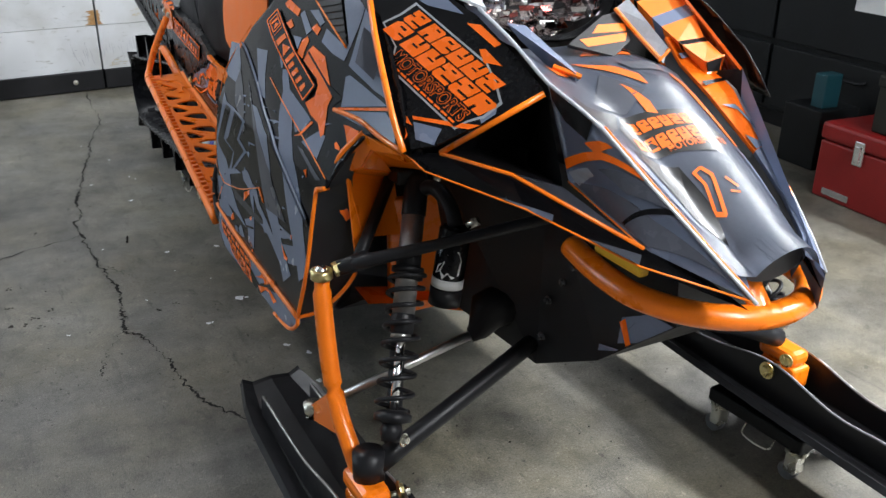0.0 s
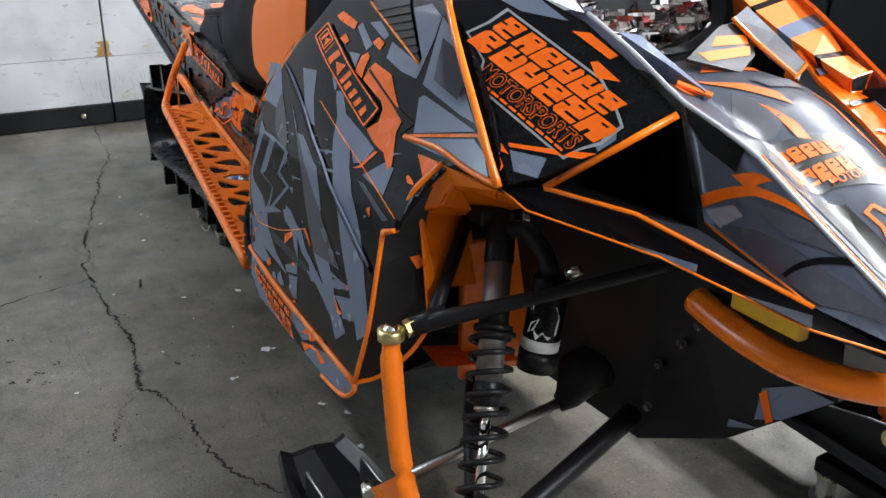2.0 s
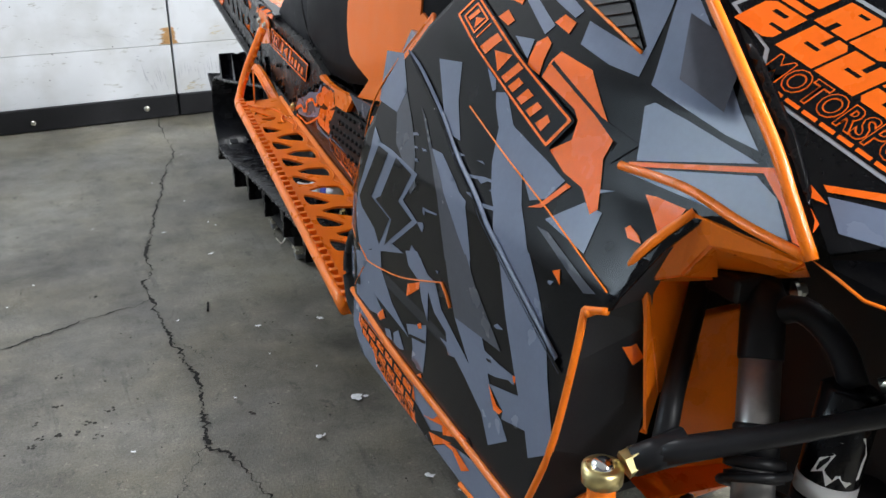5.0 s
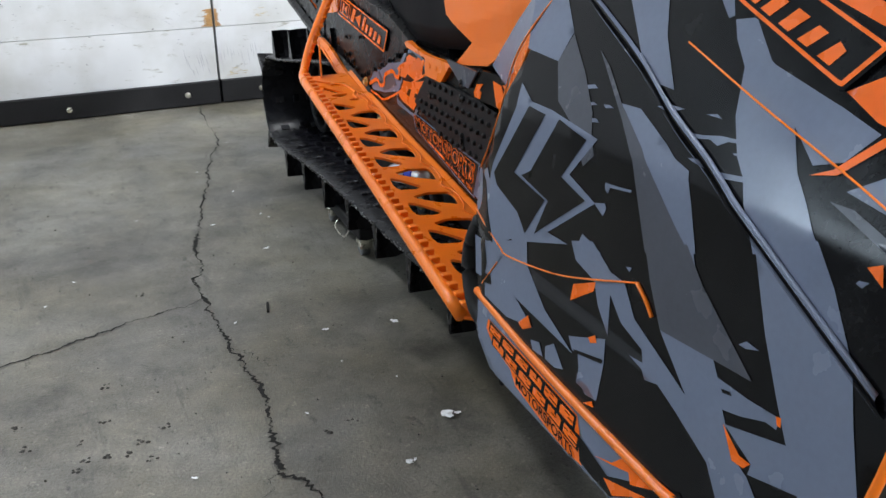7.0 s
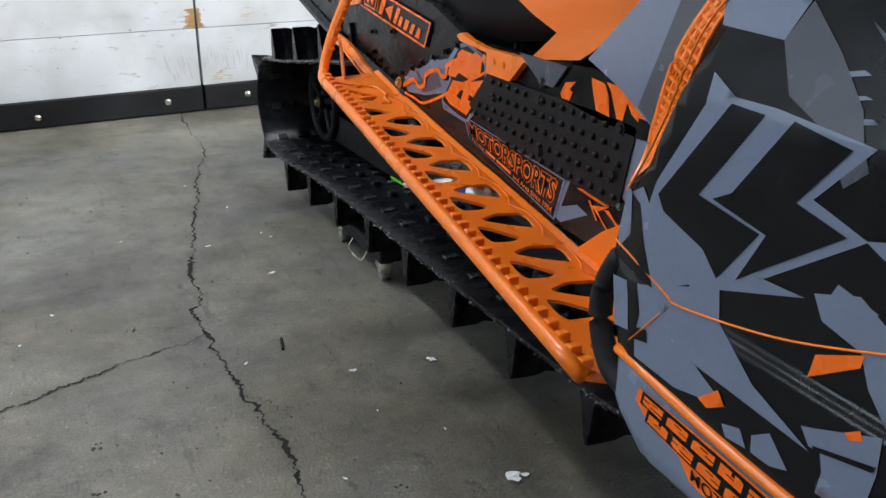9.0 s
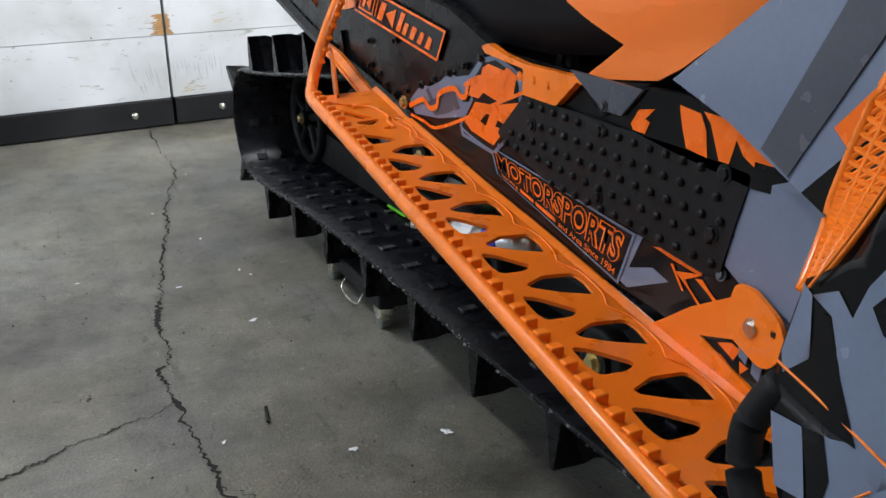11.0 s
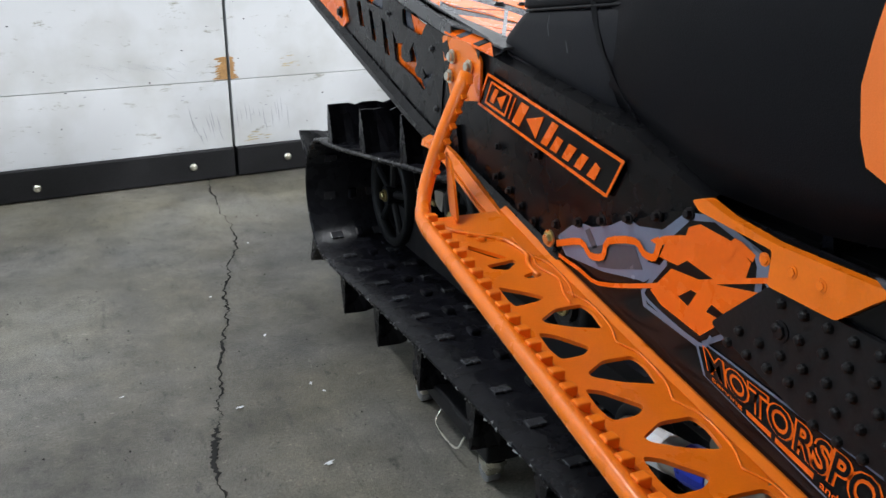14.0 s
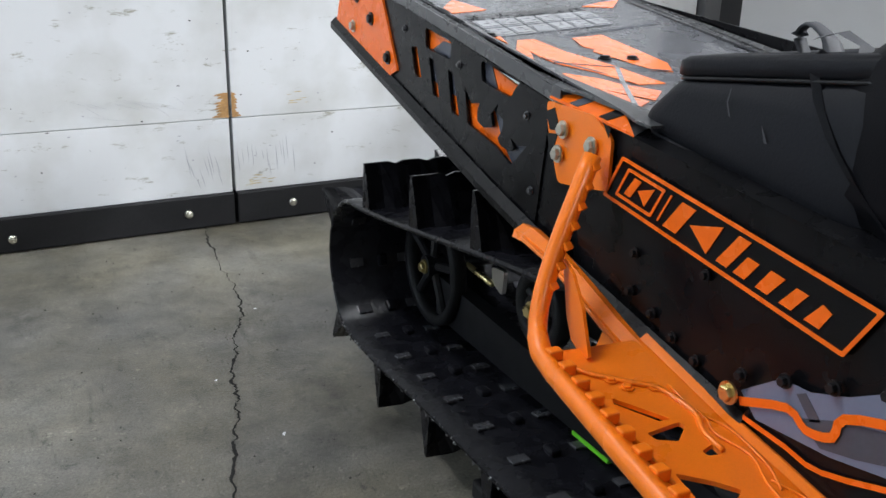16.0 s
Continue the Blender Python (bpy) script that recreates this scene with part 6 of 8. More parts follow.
def edge_rail(s):
    """Folded sheet along the tunnel's upper edge, with pairs of slits."""
    out = [(3.330, 0.003), (3.345, 0.0), (3.378, 0.009), (3.430, 0.007), (3.452, 0.0), (4.05, 0.0), (4.05, 0.023), (3.505, 0.023), (3.480, 0.030), (3.430, 0.032), (3.378, 0.031), (3.330, 0.029)]
    slits = [[(y, v), (y + 0.034, v), (y + 0.034, v + 0.003), (y, v + 0.003)] for y in (3.506, 3.546, 3.586, 3.68, 3.72, 3.76, 3.86, 3.90) for v in (0.006, 0.013)]
    bm = plate(out, lambda u, v: V3(-0.065 + s * (0.1650 - v), u, top_z(u) + 0.0122), (0, 0, 0.0022), slits)
    return plate([(3.456, 0.001), (4.05, 0.001), (4.05, 0.0140), (3.456, 0.0140)], lambda u, v: V3(-0.065 + s * 0.1652, u, top_z(u) - 0.001 + v), (-s * 0.002, 0, 0), step=0.04, bm=bm)


for s in (-1, 1):
    part("edge_rail", edge_rail(s), RAIL_SATIN, tunnel, "satin grey folded edge rail with slits")


def top_place(x, y, lift=0.0):
    return V3(x, y, top_z(y) + 0.0104 + lift)


def top_decal(pts, material, lift=0.0):
    part("wrap_shard", plate(pts, lambda u, v: top_place(u, v, lift), (0, 0, 0.0006), step=0.05), material, tunnel_top)


for pts in ([(-0.205, 3.651), (-0.191, 3.653), (-0.200, 3.610)], [(-0.183, 3.621), (-0.161, 3.623), (-0.151, 3.577), (-0.125, 3.524), (-0.108, 3.466), (-0.138, 3.467), (-0.157, 3.506), (-0.184, 3.539), (-0.189, 3.559), (-0.190, 3.580), (-0.202, 3.552), (-0.204, 3.585)],
            [(-0.195, 3.510), (-0.167, 3.490), (-0.133, 3.439), (-0.161, 3.411), (-0.185, 3.454), (-0.198, 3.480)], [(-0.200, 3.468), (-0.188, 3.459), (-0.169, 3.409), (-0.194, 3.391), (-0.202, 3.420)],
            [(-0.113, 3.624), (-0.068, 3.634), (-0.059, 3.527), (-0.073, 3.499), (-0.092, 3.512), (-0.119, 3.574), (-0.112, 3.580), (-0.120, 3.592)], [(-0.204, 3.763), (-0.173, 3.804), (-0.153, 3.752), (-0.187, 3.742), (-0.204, 3.738)],
            [(0.028, 3.784), (0.069, 3.799), (0.031, 3.756), (-0.011, 3.764)], [(-0.19, 3.90), (-0.08, 3.89), (-0.14, 4.0), (-0.19, 4.0)], [(-0.09, 3.88), (0.04, 3.86), (0.07, 3.92), (-0.02, 3.93)]):
    top_decal(pts, TOP_ORANGE)
for pts in ([(-0.16, 3.84), (0.07, 3.812), (0.07, 3.837), (-0.16, 3.865)], [(-0.04, 3.94), (0.07, 3.925), (0.07, 3.99), (-0.01, 4.02)], [(-0.190, 3.560), (-0.180, 3.540), (-0.150, 3.500), (-0.155, 3.512)], [(-0.115, 3.6365), (-0.023, 3.6605), (0.05, 3.6825), (0.05, 3.6805), (-0.023, 3.6585), (-0.115, 3.6345)]):
    top_decal(pts, MID_WRAP, 0.0003)
top_decal([(-0.128, 3.521), (-0.124, 3.519), (-0.198, 3.382), (-0.202, 3.384)], TOP_GREY, 0.0006)
top_decal([(-0.186, 3.5415), (-0.185, 3.5400), (-0.070, 3.499), (-0.071, 3.5005)], MID_WRAP, 0.0006)
TQ = [(-0.200, 3.630), (-0.200, 3.722), (-0.011, 3.764), (-0.022, 3.673)]
for r_ in range(2):
    for k in range(6):
        a, b = 0.01 + k * 0.165, 0.06 + 0.36 * r_
        top_decal([quad_at(TQ, *p) for p in ((a, b), (a + 0.152, b), (a + 0.152, b + 0.32), (a, b + 0.32))], TOP_MID, 0.0002)
        o_, i_ = block(a + 0.014, b + 0.04, 0.124, 0.24, 0.30 + 0.01 * ((k * 3 + r_) % 4))
        part("block", plate([quad_at(TQ, *p) for p in o_], lambda u, v: top_place(u, v, 0.0011), None, [[quad_at(TQ, *p) for p in i_]]), TOP_GREY, tunnel_top)
part("lettering", written("MOTORSPORTS", lambda u, v: top_place(*quad_at(TQ, 0.02 + 0.96 * u, 0.80 + 0.20 * v), 0.0012), 0.03), BLACK_WRAP, tunnel_top)
# folded lower lip
lip = [[V3(TX - 0.002, y, low_z(y) + 0.010), V3(TX - 0.010, y, low_z(y) + 0.002), V3(TX - 0.010, y, low_z(y) - 0.006), V3(TX + 0.002, y, low_z(y) - 0.004)] for y in (3.19, 3.485, 3.57, 4.083)]
part("lower_lip", loft(lip), TUNNEL, tunnel)
# rear end plate in orange
op = plate([(4.075, 0.585), (4.045, 0.655), (3.895, 0.634), (3.838, 0.545), (3.862, 0.535)], lambda u, v: tun(u, v, 0.003), (0.003, 0, 0))
end_plate = sled("end_plate", op, ORANGE_WRAP, "orange rear end plate with bolts")
for y, z, m in ((4.0, 0.584, ZINC), (3.93, 0.60, STEEL_BLACK), (3.868, 0.557, STEEL_BLACK), (3.985, 0.625, STEEL_BLACK)):
    bolt(end_plate, tun(y, z, 0.003), (-1, 0, 0), 0.006, 0.005, m)
for y, z in ((3.820, 0.598), (3.665, 0.575), (3.515, 0.548), (3.500, 0.478), (3.36, 0.40)):
    bolt(tunnel, tun(y, z, 0.0), (-1, 0, 0), 0.0031, 0.003, CLIP_STEEL)
for x, y in ((-0.213, 3.461), (-0.210, 3.370), (-0.205, 3.64), (-0.12, 3.55), (-0.09, 3.545), (-0.20, 3.36)):
    bolt(tunnel_top, top_place(x, y), (0, 0, 1), 0.005, 0.003)
# rows of cap screws along the lower flank and over the wrap
for y, z in ((3.332, 0.471), (3.249, 0.482), (3.333, 0.438), (3.303, 0.430), (3.276, 0.421), (3.248, 0.414)):
    bolt(tunnel, tun(y, z, 0.0), (-1, 0, 0), 0.0032, 0.004)
for k in range(6):
    f = k / 5
    bolt(tunnel, tun(3.197 - 0.186 * f, 0.428 + 0.068 * f, 0.004), (-1, 0, 0), 0.0036, 0.005)
bolt(tunnel, tun(3.203, 0.412, 0.008), (-1, 0, 0), 0.0060, 0.005, BRASS)

# ---- badge with outline on the flank: bars stand in for the name ----
BV = V3(0, 3.358, 0.545) - V3(0, 3.380, 0.507)


def badge(u, v, lift=0.0):
    """u runs forwards along the badge, v up it, both 0 to 1."""
    p = V3(0, 3.380, 0.507) + (V3(0, 3.123, 0.475) - V3(0, 3.380, 0.507)) * u + BV * v
    return V3(TX - 0.0005 - lift, p.y, p.z)


name_badge = sled("name_badge", plate(rounded([(0, 0), (1, 0), (1, 1), (0, 1)], 0.03), badge, (-0.001, 0, 0)), BLACK_WRAP, "black badge with orange outline and orange bars")


def on_badge(name, out, hole=(), material=ORANGE_WRAP, lift=0.0012):
    part(name, plate(out, lambda u, v: badge(u, v, lift), (-0.0008, 0, 0), [hole] if hole else ()), material, name_badge)


on_badge("outline", *frame_of(0.0, 0.0, 1.0, 1.0, 0.012, 0.075))
on_badge("emblem_frame", *frame_of(0.05, 0.17, 0.235, 0.85, 0.010, 0.065))
on_badge("divider", [(0.262, 0.2), (0.270, 0.2), (0.270, 0.82), (0.262, 0.82)])


on_badge("block", [(0.085, 0.30), (0.118, 0.30), (0.130, 0.72), (0.097, 0.72)])
on_badge("block", [(0.134, 0.52), (0.195, 0.74), (0.190, 0.30)])
for q in STEMS:
    on_badge("block", q)


# ---- running board ----
def in_z(y):
    return lerp([(2.40, 0.285), (2.60, 0.303), (2.70, 0.315), (2.76, 0.325), (2.82, 0.334), (2.89, 0.345), (2.98, 0.357), (3.08, 0.373), (3.145, 0.384), (3.20, 0.392), (3.30, 0.411)], y)


def out_x(y):
    return lerp([(2.35, -0.384), (2.45, -0.378), (2.875, -0.352), (3.30, -0.326)], y)


def out_z(y):
    return lerp([(2.35, 0.303), (2.45, 0.315), (2.80, 0.357), (3.20, 0.403), (3.327, 0.417)], y)


def board(y, v, lift=0.0):
    """v is 0 at the tunnel and 1 at the rail."""
    x0, x1 = -0.236, out_x(y) + 0.004
    z0, z1 = in_z(y), out_z(y) - 0.011
    return V3(x0 + (x1 - x0) * v, y, z0 + (z1 - z0) * v + lift)


holes = []
CELLS = [2.855 + 0.0793 * k for k in range(-4, 4)]
CELL_A = [(0.013, 0.640), (0.026, 0.43), (0.027, 0.14), (0.014, 0.115), (-0.012, 0.155), (-0.004, 0.42), (0.007, 0.62)]
CELL_B = [(-0.005, 0.77), (-0.010, 0.65), (-0.034, 0.42), (-0.043, 0.535), (-0.045, 0.755), (-0.030, 0.785)]
def hole(pts, r=0.0055):
    """A hole in the board, its corners rounded in true size."""
    return [(u, v / 0.115) for u, v in rounded([(u, v * 0.115) for u, v in pts], r, 4)]


for c in CELLS:
    holes.append(hole([(c + u, v) for u, v in CELL_A]))
    holes.append(hole([(c + u, v) for u, v in CELL_B]))
holes.append(hole([(3.166, 0.784), (3.152, 0.574), (3.139, 0.427), (3.134, 0.515), (3.132, 0.655), (3.131, 0.77), (3.140, 0.79)], 0.003))
holes.append(hole([(3.206, 0.715), (3.209, 0.394), (3.204, 0.375), (3.192, 0.538), (3.198, 0.690)], 0.002))
holes.append(hole([(3.178, 0.442), (3.182, 0.316), (3.171, 0.312), (3.173, 0.425)], 0.002))
POCKET = hole([(3.248, 0.740), (3.213, 0.430), (3.216, 0.719), (3.230, 0.800)], 0.003)
holes.append(POCKET)
outline = [(2.43 + 0.0445 * k, 0.0) for k in range(20)] + [(3.30, 0.0), (3.318, 1.0)] + [(3.318 - 0.0424 * k, 1.0) for k in range(1, 20)] + [(2.485, 1.0)]
rb = plate(outline, lambda u, v: board(u, v), (0, 0, -0.0035), holes, step=0.05)
running_board = sled("running_board", rb, ORANGE, "orange running board with triangular cut-outs")
part("pocket", plate(POCKET, lambda u, v: board(u, v, -0.004 - 0.03 * (3.248 - u)), (0, 0, -0.002)), ORANGE, running_board)
part("rib", tube(spline([board(y, v, 0.001) for y, v in ((3.290, 0.86), (3.275, 0.724), (3.258, 0.50), (3.242, 0.299), (3.213, 0.218), (3.200, 0.270), (3.190, 0.300), (3.173, 0.297))], 4), 0.0024, 6), ORANGE, running_board, "", True)
part("rib", tube(spline([board(y, v, 0.0008) for y, v in ((3.245, 0.20), (3.222, 0.200), (3.206, 0.170), (3.189, 0.220), (3.164, 0.130), (3.139, 0.220), (3.122, 0.245))], 4), 0.0012, 6), ORANGE, running_board, "", True)
# the flange up against the tunnel
fl = [[board(y, 0), board(y, 0.05, 0.001), board(y, -0.02, 0.004), board(y, -0.05, 0.003)] for y in [2.40 + 0.05 * k for k in range(19)]]
part("inner_flange", loft(fl), ORANGE, running_board)
# outer rail: round bar with a row of teeth
line = [V3(out_x(y), y, out_z(y) - 0.009) for y in [2.487 + 0.040 * k for k in range(21)]] + [V3(-0.322, 3.312, 0.405)]
rail = sled("foot_rail", tube(line + spline([(-0.322, 3.312, 0.405), (-0.313, 3.335, 0.414), (-0.302, 3.350, 0.436), (-0.281, 3.363, 0.477), (-0.244, 3.380, 0.541)], 5)[1:], [0.0074] * 22 + [0.0086] * 4 + [0.0078] * 16, 14, flat=1.15), ORANGE, "orange toothed foot rail", True)
tooth = box(-0.007, 0.0045, -0.0048, 0.0048, -0.009, 0.0, 0.0014)
tm = bpy.data.meshes.new("tooth")
tooth.to_mesh(tm)
tooth.free()
tm.materials.append(ORANGE)
for k in range(41):
    y = 2.495 + k * 0.0202
    t_ob = new("tooth", tm)
    t_ob.parent = rail
    t_ob.location = (out_x(y) + 0.010, y, out_z(y) + 0.0008)
for k in range(7):
    a, b = Vector((-0.298, 3.352, 0.444)), Vector((-0.250, 3.377, 0.532))
    t_ob = new("tooth", tm)
    t_ob.parent = rail
    t_ob.location = a.lerp(b, k / 6) + Vector((0.006, -0.006, 0.003))
    t_ob.rotation_euler = (0.9, 0, 0.4)
    t_ob.scale = (0.8, 0.7, 0.45)
web = [[V3(out_x(y) + 0.004, y, out_z(y) - 0.002), V3(out_x(y) + 0.018, y, out_z(y) - 0.013), V3(out_x(y) + 0.018, y, out_z(y) - 0.018), V3(out_x(y) + 0.002, y, out_z(y) - 0.012)] for y in [2.49 + 0.0437 * k for k in range(20)]]
part("web", loft(web), ORANGE, running_board)
for c in [q + 0.009 for q in CELLS[1:]] + [3.172]:
    part("fold_line", tube(spline([board(c + u, v, 0.0008) for u, v in ((0.038, 0.17), (0.030, 0.13), (0.020, 0.075), (0.002, 0.065), (-0.022, 0.09), (-0.0413, 0.17))], 3), 0.0011, 5), ORANGE, running_board, "", True)
part("channel_lip", tube([board(y, lerp([(2.4, 0.90), (2.87, 0.885), (3.08, 0.880), (3.15, 0.865), (3.24, 0.880), (3.3, 0.893)], y), 0.0012) for y in [2.50 + 0.0425 * k for k in range(20)]], 0.0022, 6), ORANGE, running_board, "", True)
# rear gusset: folded strips round an open triangle
rib = [[V3(-0.236, y, z - 0.007), V3(-0.236, y, z + 0.006), V3(-0.243, y, z + 0.008), V3(-0.252, y, z + 0.003), V3(-0.254, y, z - 0.004), V3(-0.245, y, z - 0.009)] for y, z in ((3.486, 0.443), (3.466, 0.444), (3.418, 0.437), (3.373, 0.424), (3.328, 0.410), (3.280, 0.398))]
gusset = part("rear_gusset", loft(rib), ORANGE, rail, "folded orange strip round an open triangle")
part("gusset_fold", tube([V3(-0.2545, y, z) for y, z in ((3.466, 0.444), (3.418, 0.437), (3.373, 0.424), (3.328, 0.410), (3.285, 0.399))], 0.0020, 6), ORANGE, gusset, "", True)
part("web", plate([(3.362, 0.462), (3.338, 0.458), (3.312, 0.440), (3.291, 0.409), (3.300, 0.402), (3.330, 0.405), (3.345, 0.420)], lambda u, v: V3(-0.292 + 0.25 * (u - 3.30), u, v), (0.003, 0, 0)), ORANGE, gusset)
part("tab", plate([(3.350, 0.399), (3.362, 0.372), (3.312, 0.388)], lambda u, v: V3(-0.238, u, v), (0.002, 0, 0)), ORANGE, gusset)
foot = plate(rounded([(3.372, 0.512), (3.372, 0.556), (3.40, 0.570), (3.475, 0.570), (3.470, 0.545), (3.448, 0.500), (3.41, 0.505)], 0.006), lambda u, v: tun(u, v, 0.004), (0.003, 0, 0))
rail_foot = part("rail_foot", foot, ORANGE, rail, "orange bolted rail bracket")
for pts in ([(3.474, 0.560), (3.460, 0.566), (3.449, 0.547), (3.466, 0.545)], [(3.470, 0.541), (3.452, 0.544), (3.462, 0.520)], [(3.385, 0.567), (3.374, 0.564), (3.376, 0.556)]):
    part("wrap_shard", plate(pts, lambda u, v: tun(u, v, 0.0046), (0.0006, 0, 0)), BLACK_WRAP, rail_foot)
part("top_fold", plate([(3.472, 0.0), (3.345, 0.0), (3.378, 0.014), (3.440, 0.014)], lambda u, v: V3(TX - 0.003 + v, u, top_z(u) + 0.0015 + 0.60 * v), (0, 0, 0.002)), ORANGE_WRAP, rail_foot, "orange wrap over the tunnel edge")
for y0 in (3.440, 3.395):
    part("top_band", plate([(y0, 0.001), (y0 - 0.012, 0.001), (y0 - 0.022, 0.013), (y0 - 0.008, 0.013)], lambda u, v: V3(TX - 0.003 + v, u, top_z(u) + 0.0038 + 0.60 * v), (0, 0, 0.0006)), MID_WRAP if y0 > 3.4 else BLACK_WRAP, rail_foot)
for y, z in ((3.396, 0.545), (3.441, 0.550), (3.447, 0.527)):
    bolt(rail_foot, tun(y, z, 0.006), (-1, 0, 0), 0.0056, 0.005, ZINC)
for y, v in ((3.254, 0.545), (3.247, 0.326), (3.266, 0.617)):
    bolt(running_board, board(y, v, 0.0), (0, 0, 1), 0.0038, 0.0024, ORANGE, "rivet")
# toe end of the board behind the side panel
part("toe_panel", loft([[board(2.41, 0), board(2.41, 0.70)], [board(2.45, 0, 0.002), board(2.47, 0.90, 0.002)]], caps=False, closed=False), ORANGE, running_board)
strut = sled("panel_strut", plate([(2.712, 0.318), (2.702, 0.325), (2.668, 0.352), (2.624, 0.379), (2.604, 0.376), (2.606, 0.350), (2.655, 0.333), (2.585, 0.310), (2.585, 0.296)], lambda u, v: tun(u, v, 0.006), (0.003, 0, 0)), ORANGE, "folded orange strut with a bolted bracket")
bracket = part("bracket", plate(rounded([(2.618, 0.394), (2.598, 0.396), (2.570, 0.385), (2.558, 0.366), (2.574, 0.345), (2.585, 0.342), (2.618, 0.351), (2.626, 0.366)], 0.006), lambda u, v: tun(u, v, 0.011 + 0.12 * max(0, 2.63 - u)), (0.004, 0, 0)), ORANGE, strut)
bolt(bracket, tun(2.595, 0.367, 0.014), (-1, -0.1, 0), 0.0058, 0.004, ZINC)
bolt(bracket, tun(2.572, 0.373, 0.017), (-1, -0.1, 0), 0.0030, 0.001, STEEL_BLACK)
sled("rubber_lip", tube(spline([(-0.364, 2.462, 0.424), (-0.366, 2.472, 0.405), (-0.368, 2.477, 0.386), (-0.371, 2.471, 0.36), (-0.374, 2.450, 0.336), (-0.372, 2.420, 0.325)], 5), 0.0095, 12), RUBBER, "black rubber edge lip", True)

# ---- lower flank: graphics, foot pad ----
WRAP_OUT = [(2.45, 0.333), (2.70, 0.330), (2.89, 0.340), (3.06, 0.370), (3.195, 0.397), (3.178, 0.418), (3.12, 0.450), (3.045, 0.486), (3.0, 0.504), (2.83, 0.504), (2.45, 0.515)]
flank_wrap = sled("flank_wrap", plate(WRAP_OUT, lambda u, v: tun(u, v, 0.003), (0.002, 0, 0)), BLACK_WRAP, "black footwell wrap with orange block logo")


def on_flank(name, pts, material, lift=0.0036, holes=()):
    return part(name, plate(pts, lambda u, v: tun(u, v, lift), (0.0006, 0, 0), holes), material, flank_wrap)


on_flank("wrap_shard", [(3.197, 0.416), (3.164, 0.441), (3.14, 0.443), (3.112, 0.454), (3.089, 0.468), (3.073, 0.466), (3.042, 0.473), (3.016, 0.496), (3.001, 0.497), (3.037, 0.469), (3.057, 0.441), (3.031, 0.445), (3.059, 0.422), (3.067, 0.421), (3.118, 0.409), (3.18, 0.402)], GREY_WRAP)
on_flank("wrap_shard", [(3.145, 0.422), (3.115, 0.436), (3.075, 0.448), (3.062, 0.432), (3.10, 0.418), (3.125, 0.411)], MID_WRAP, 0.0040)
on_flank("wrap_shard", [(3.150, 0.437), (3.143, 0.441), (3.128, 0.428), (3.136, 0.424)], MID_WRAP, 0.0040)
on_flank("wrap_shard", [(3.055, 0.460), (3.046, 0.466), (3.040, 0.458)], ORANGE_WRAP, 0.0042)
# block emblem with grey edge
on_flank("emblem_edge", [(3.036, 0.450), (3.061, 0.414), (3.056, 0.402), (2.984, 0.397), (2.930, 0.44), (2.932, 0.492), (2.984, 0.503), (3.014, 0.496), (3.040, 0.470)], GREY_WRAP, 0.0042)
on_flank("emblem_back", [(3.031, 0.447), (3.056, 0.415), (3.051, 0.406), (2.986, 0.401), (2.936, 0.44), (2.938, 0.488), (2.984, 0.498), (3.010, 0.491), (3.034, 0.466)], BLACK_WRAP, 0.0046)
on_flank("emblem_block", [(3.041, 0.451), (3.034, 0.467), (3.013, 0.477), (3.01, 0.486), (2.998, 0.492), (2.959, 0.49), (2.943, 0.482), (2.946, 0.469), (2.975, 0.456), (3.008, 0.46), (3.018, 0.452)], ORANGE_WRAP, 0.0050)
on_flank("emblem_block", [(3.048, 0.42), (3.025, 0.447), (2.985, 0.451), (2.932, 0.464), (2.934, 0.46), (2.956, 0.434), (2.976, 0.437), (2.981, 0.429), (2.962, 0.429), (2.984, 0.408), (3.033, 0.413)], ORANGE_WRAP, 0.0050, [[(3.014, 0.428), (3.0, 0.439), (2.993, 0.439), (3.001, 0.425)]])
on_flank("wrap_shard", [(2.945, 0.494), (2.928, 0.490), (2.915, 0.472), (2.922, 0.468), (2.936, 0.480)], GREY_WRAP, 0.0052)
def flat_line(pts, w, lift, material, name):
    """A flat stripe of even width along a line on the flank."""
    line = [(p.y, p.z) for p in spline([(0, *q) for q in pts], 3)]
    bm = bmesh.new()
    rows = []
    for k, (y, z) in enumerate(line):
        a, b = line[max(0, k - 1)], line[min(len(line) - 1, k + 1)]
        d = Vector((b[0] - a[0], b[1] - a[1])).normalized()
        rows.append((bm.verts.new(tun(y - d.y * w, z + d.x * w, lift)), bm.verts.new(tun(y + d.y * w, z - d.x * w, lift))))
    for a, b in zip(rows, rows[1:]):
        bm.faces.new((a[0], a[1], b[1], b[0]))
    part(name, bm, material, flank_wrap)


flat_line([(3.195, 0.409), (3.154, 0.425), (3.137, 0.418), (3.117, 0.424), (3.111, 0.44), (3.074, 0.453), (3.06, 0.447), (3.046, 0.449), (3.041, 0.463), (3.028, 0.47), (2.994, 0.48), (2.984, 0.472), (2.965, 0.479), (2.96, 0.491), (2.94, 0.486)], 0.0032, 0.0056, ORANGE_WRAP, "zigzag")
flat_line([(3.19, 0.399), (3.151, 0.398), (3.12, 0.397), (3.054, 0.421), (2.993, 0.448), (2.92, 0.478)], 0.0020, 0.0053, ORANGE_WRAP, "zigzag")
flat_line([(3.054, 0.421), (3.050, 0.410), (2.984, 0.401), (2.972, 0.413)], 0.0016, 0.0052, GREY_WRAP, "emblem_line")
on_flank("wrap_shard", [(2.742, 0.388), (2.734, 0.388), (2.749, 0.355), (2.719, 0.366), (2.698, 0.361), (2.749, 0.336), (2.762, 0.339)], GREY_WRAP)
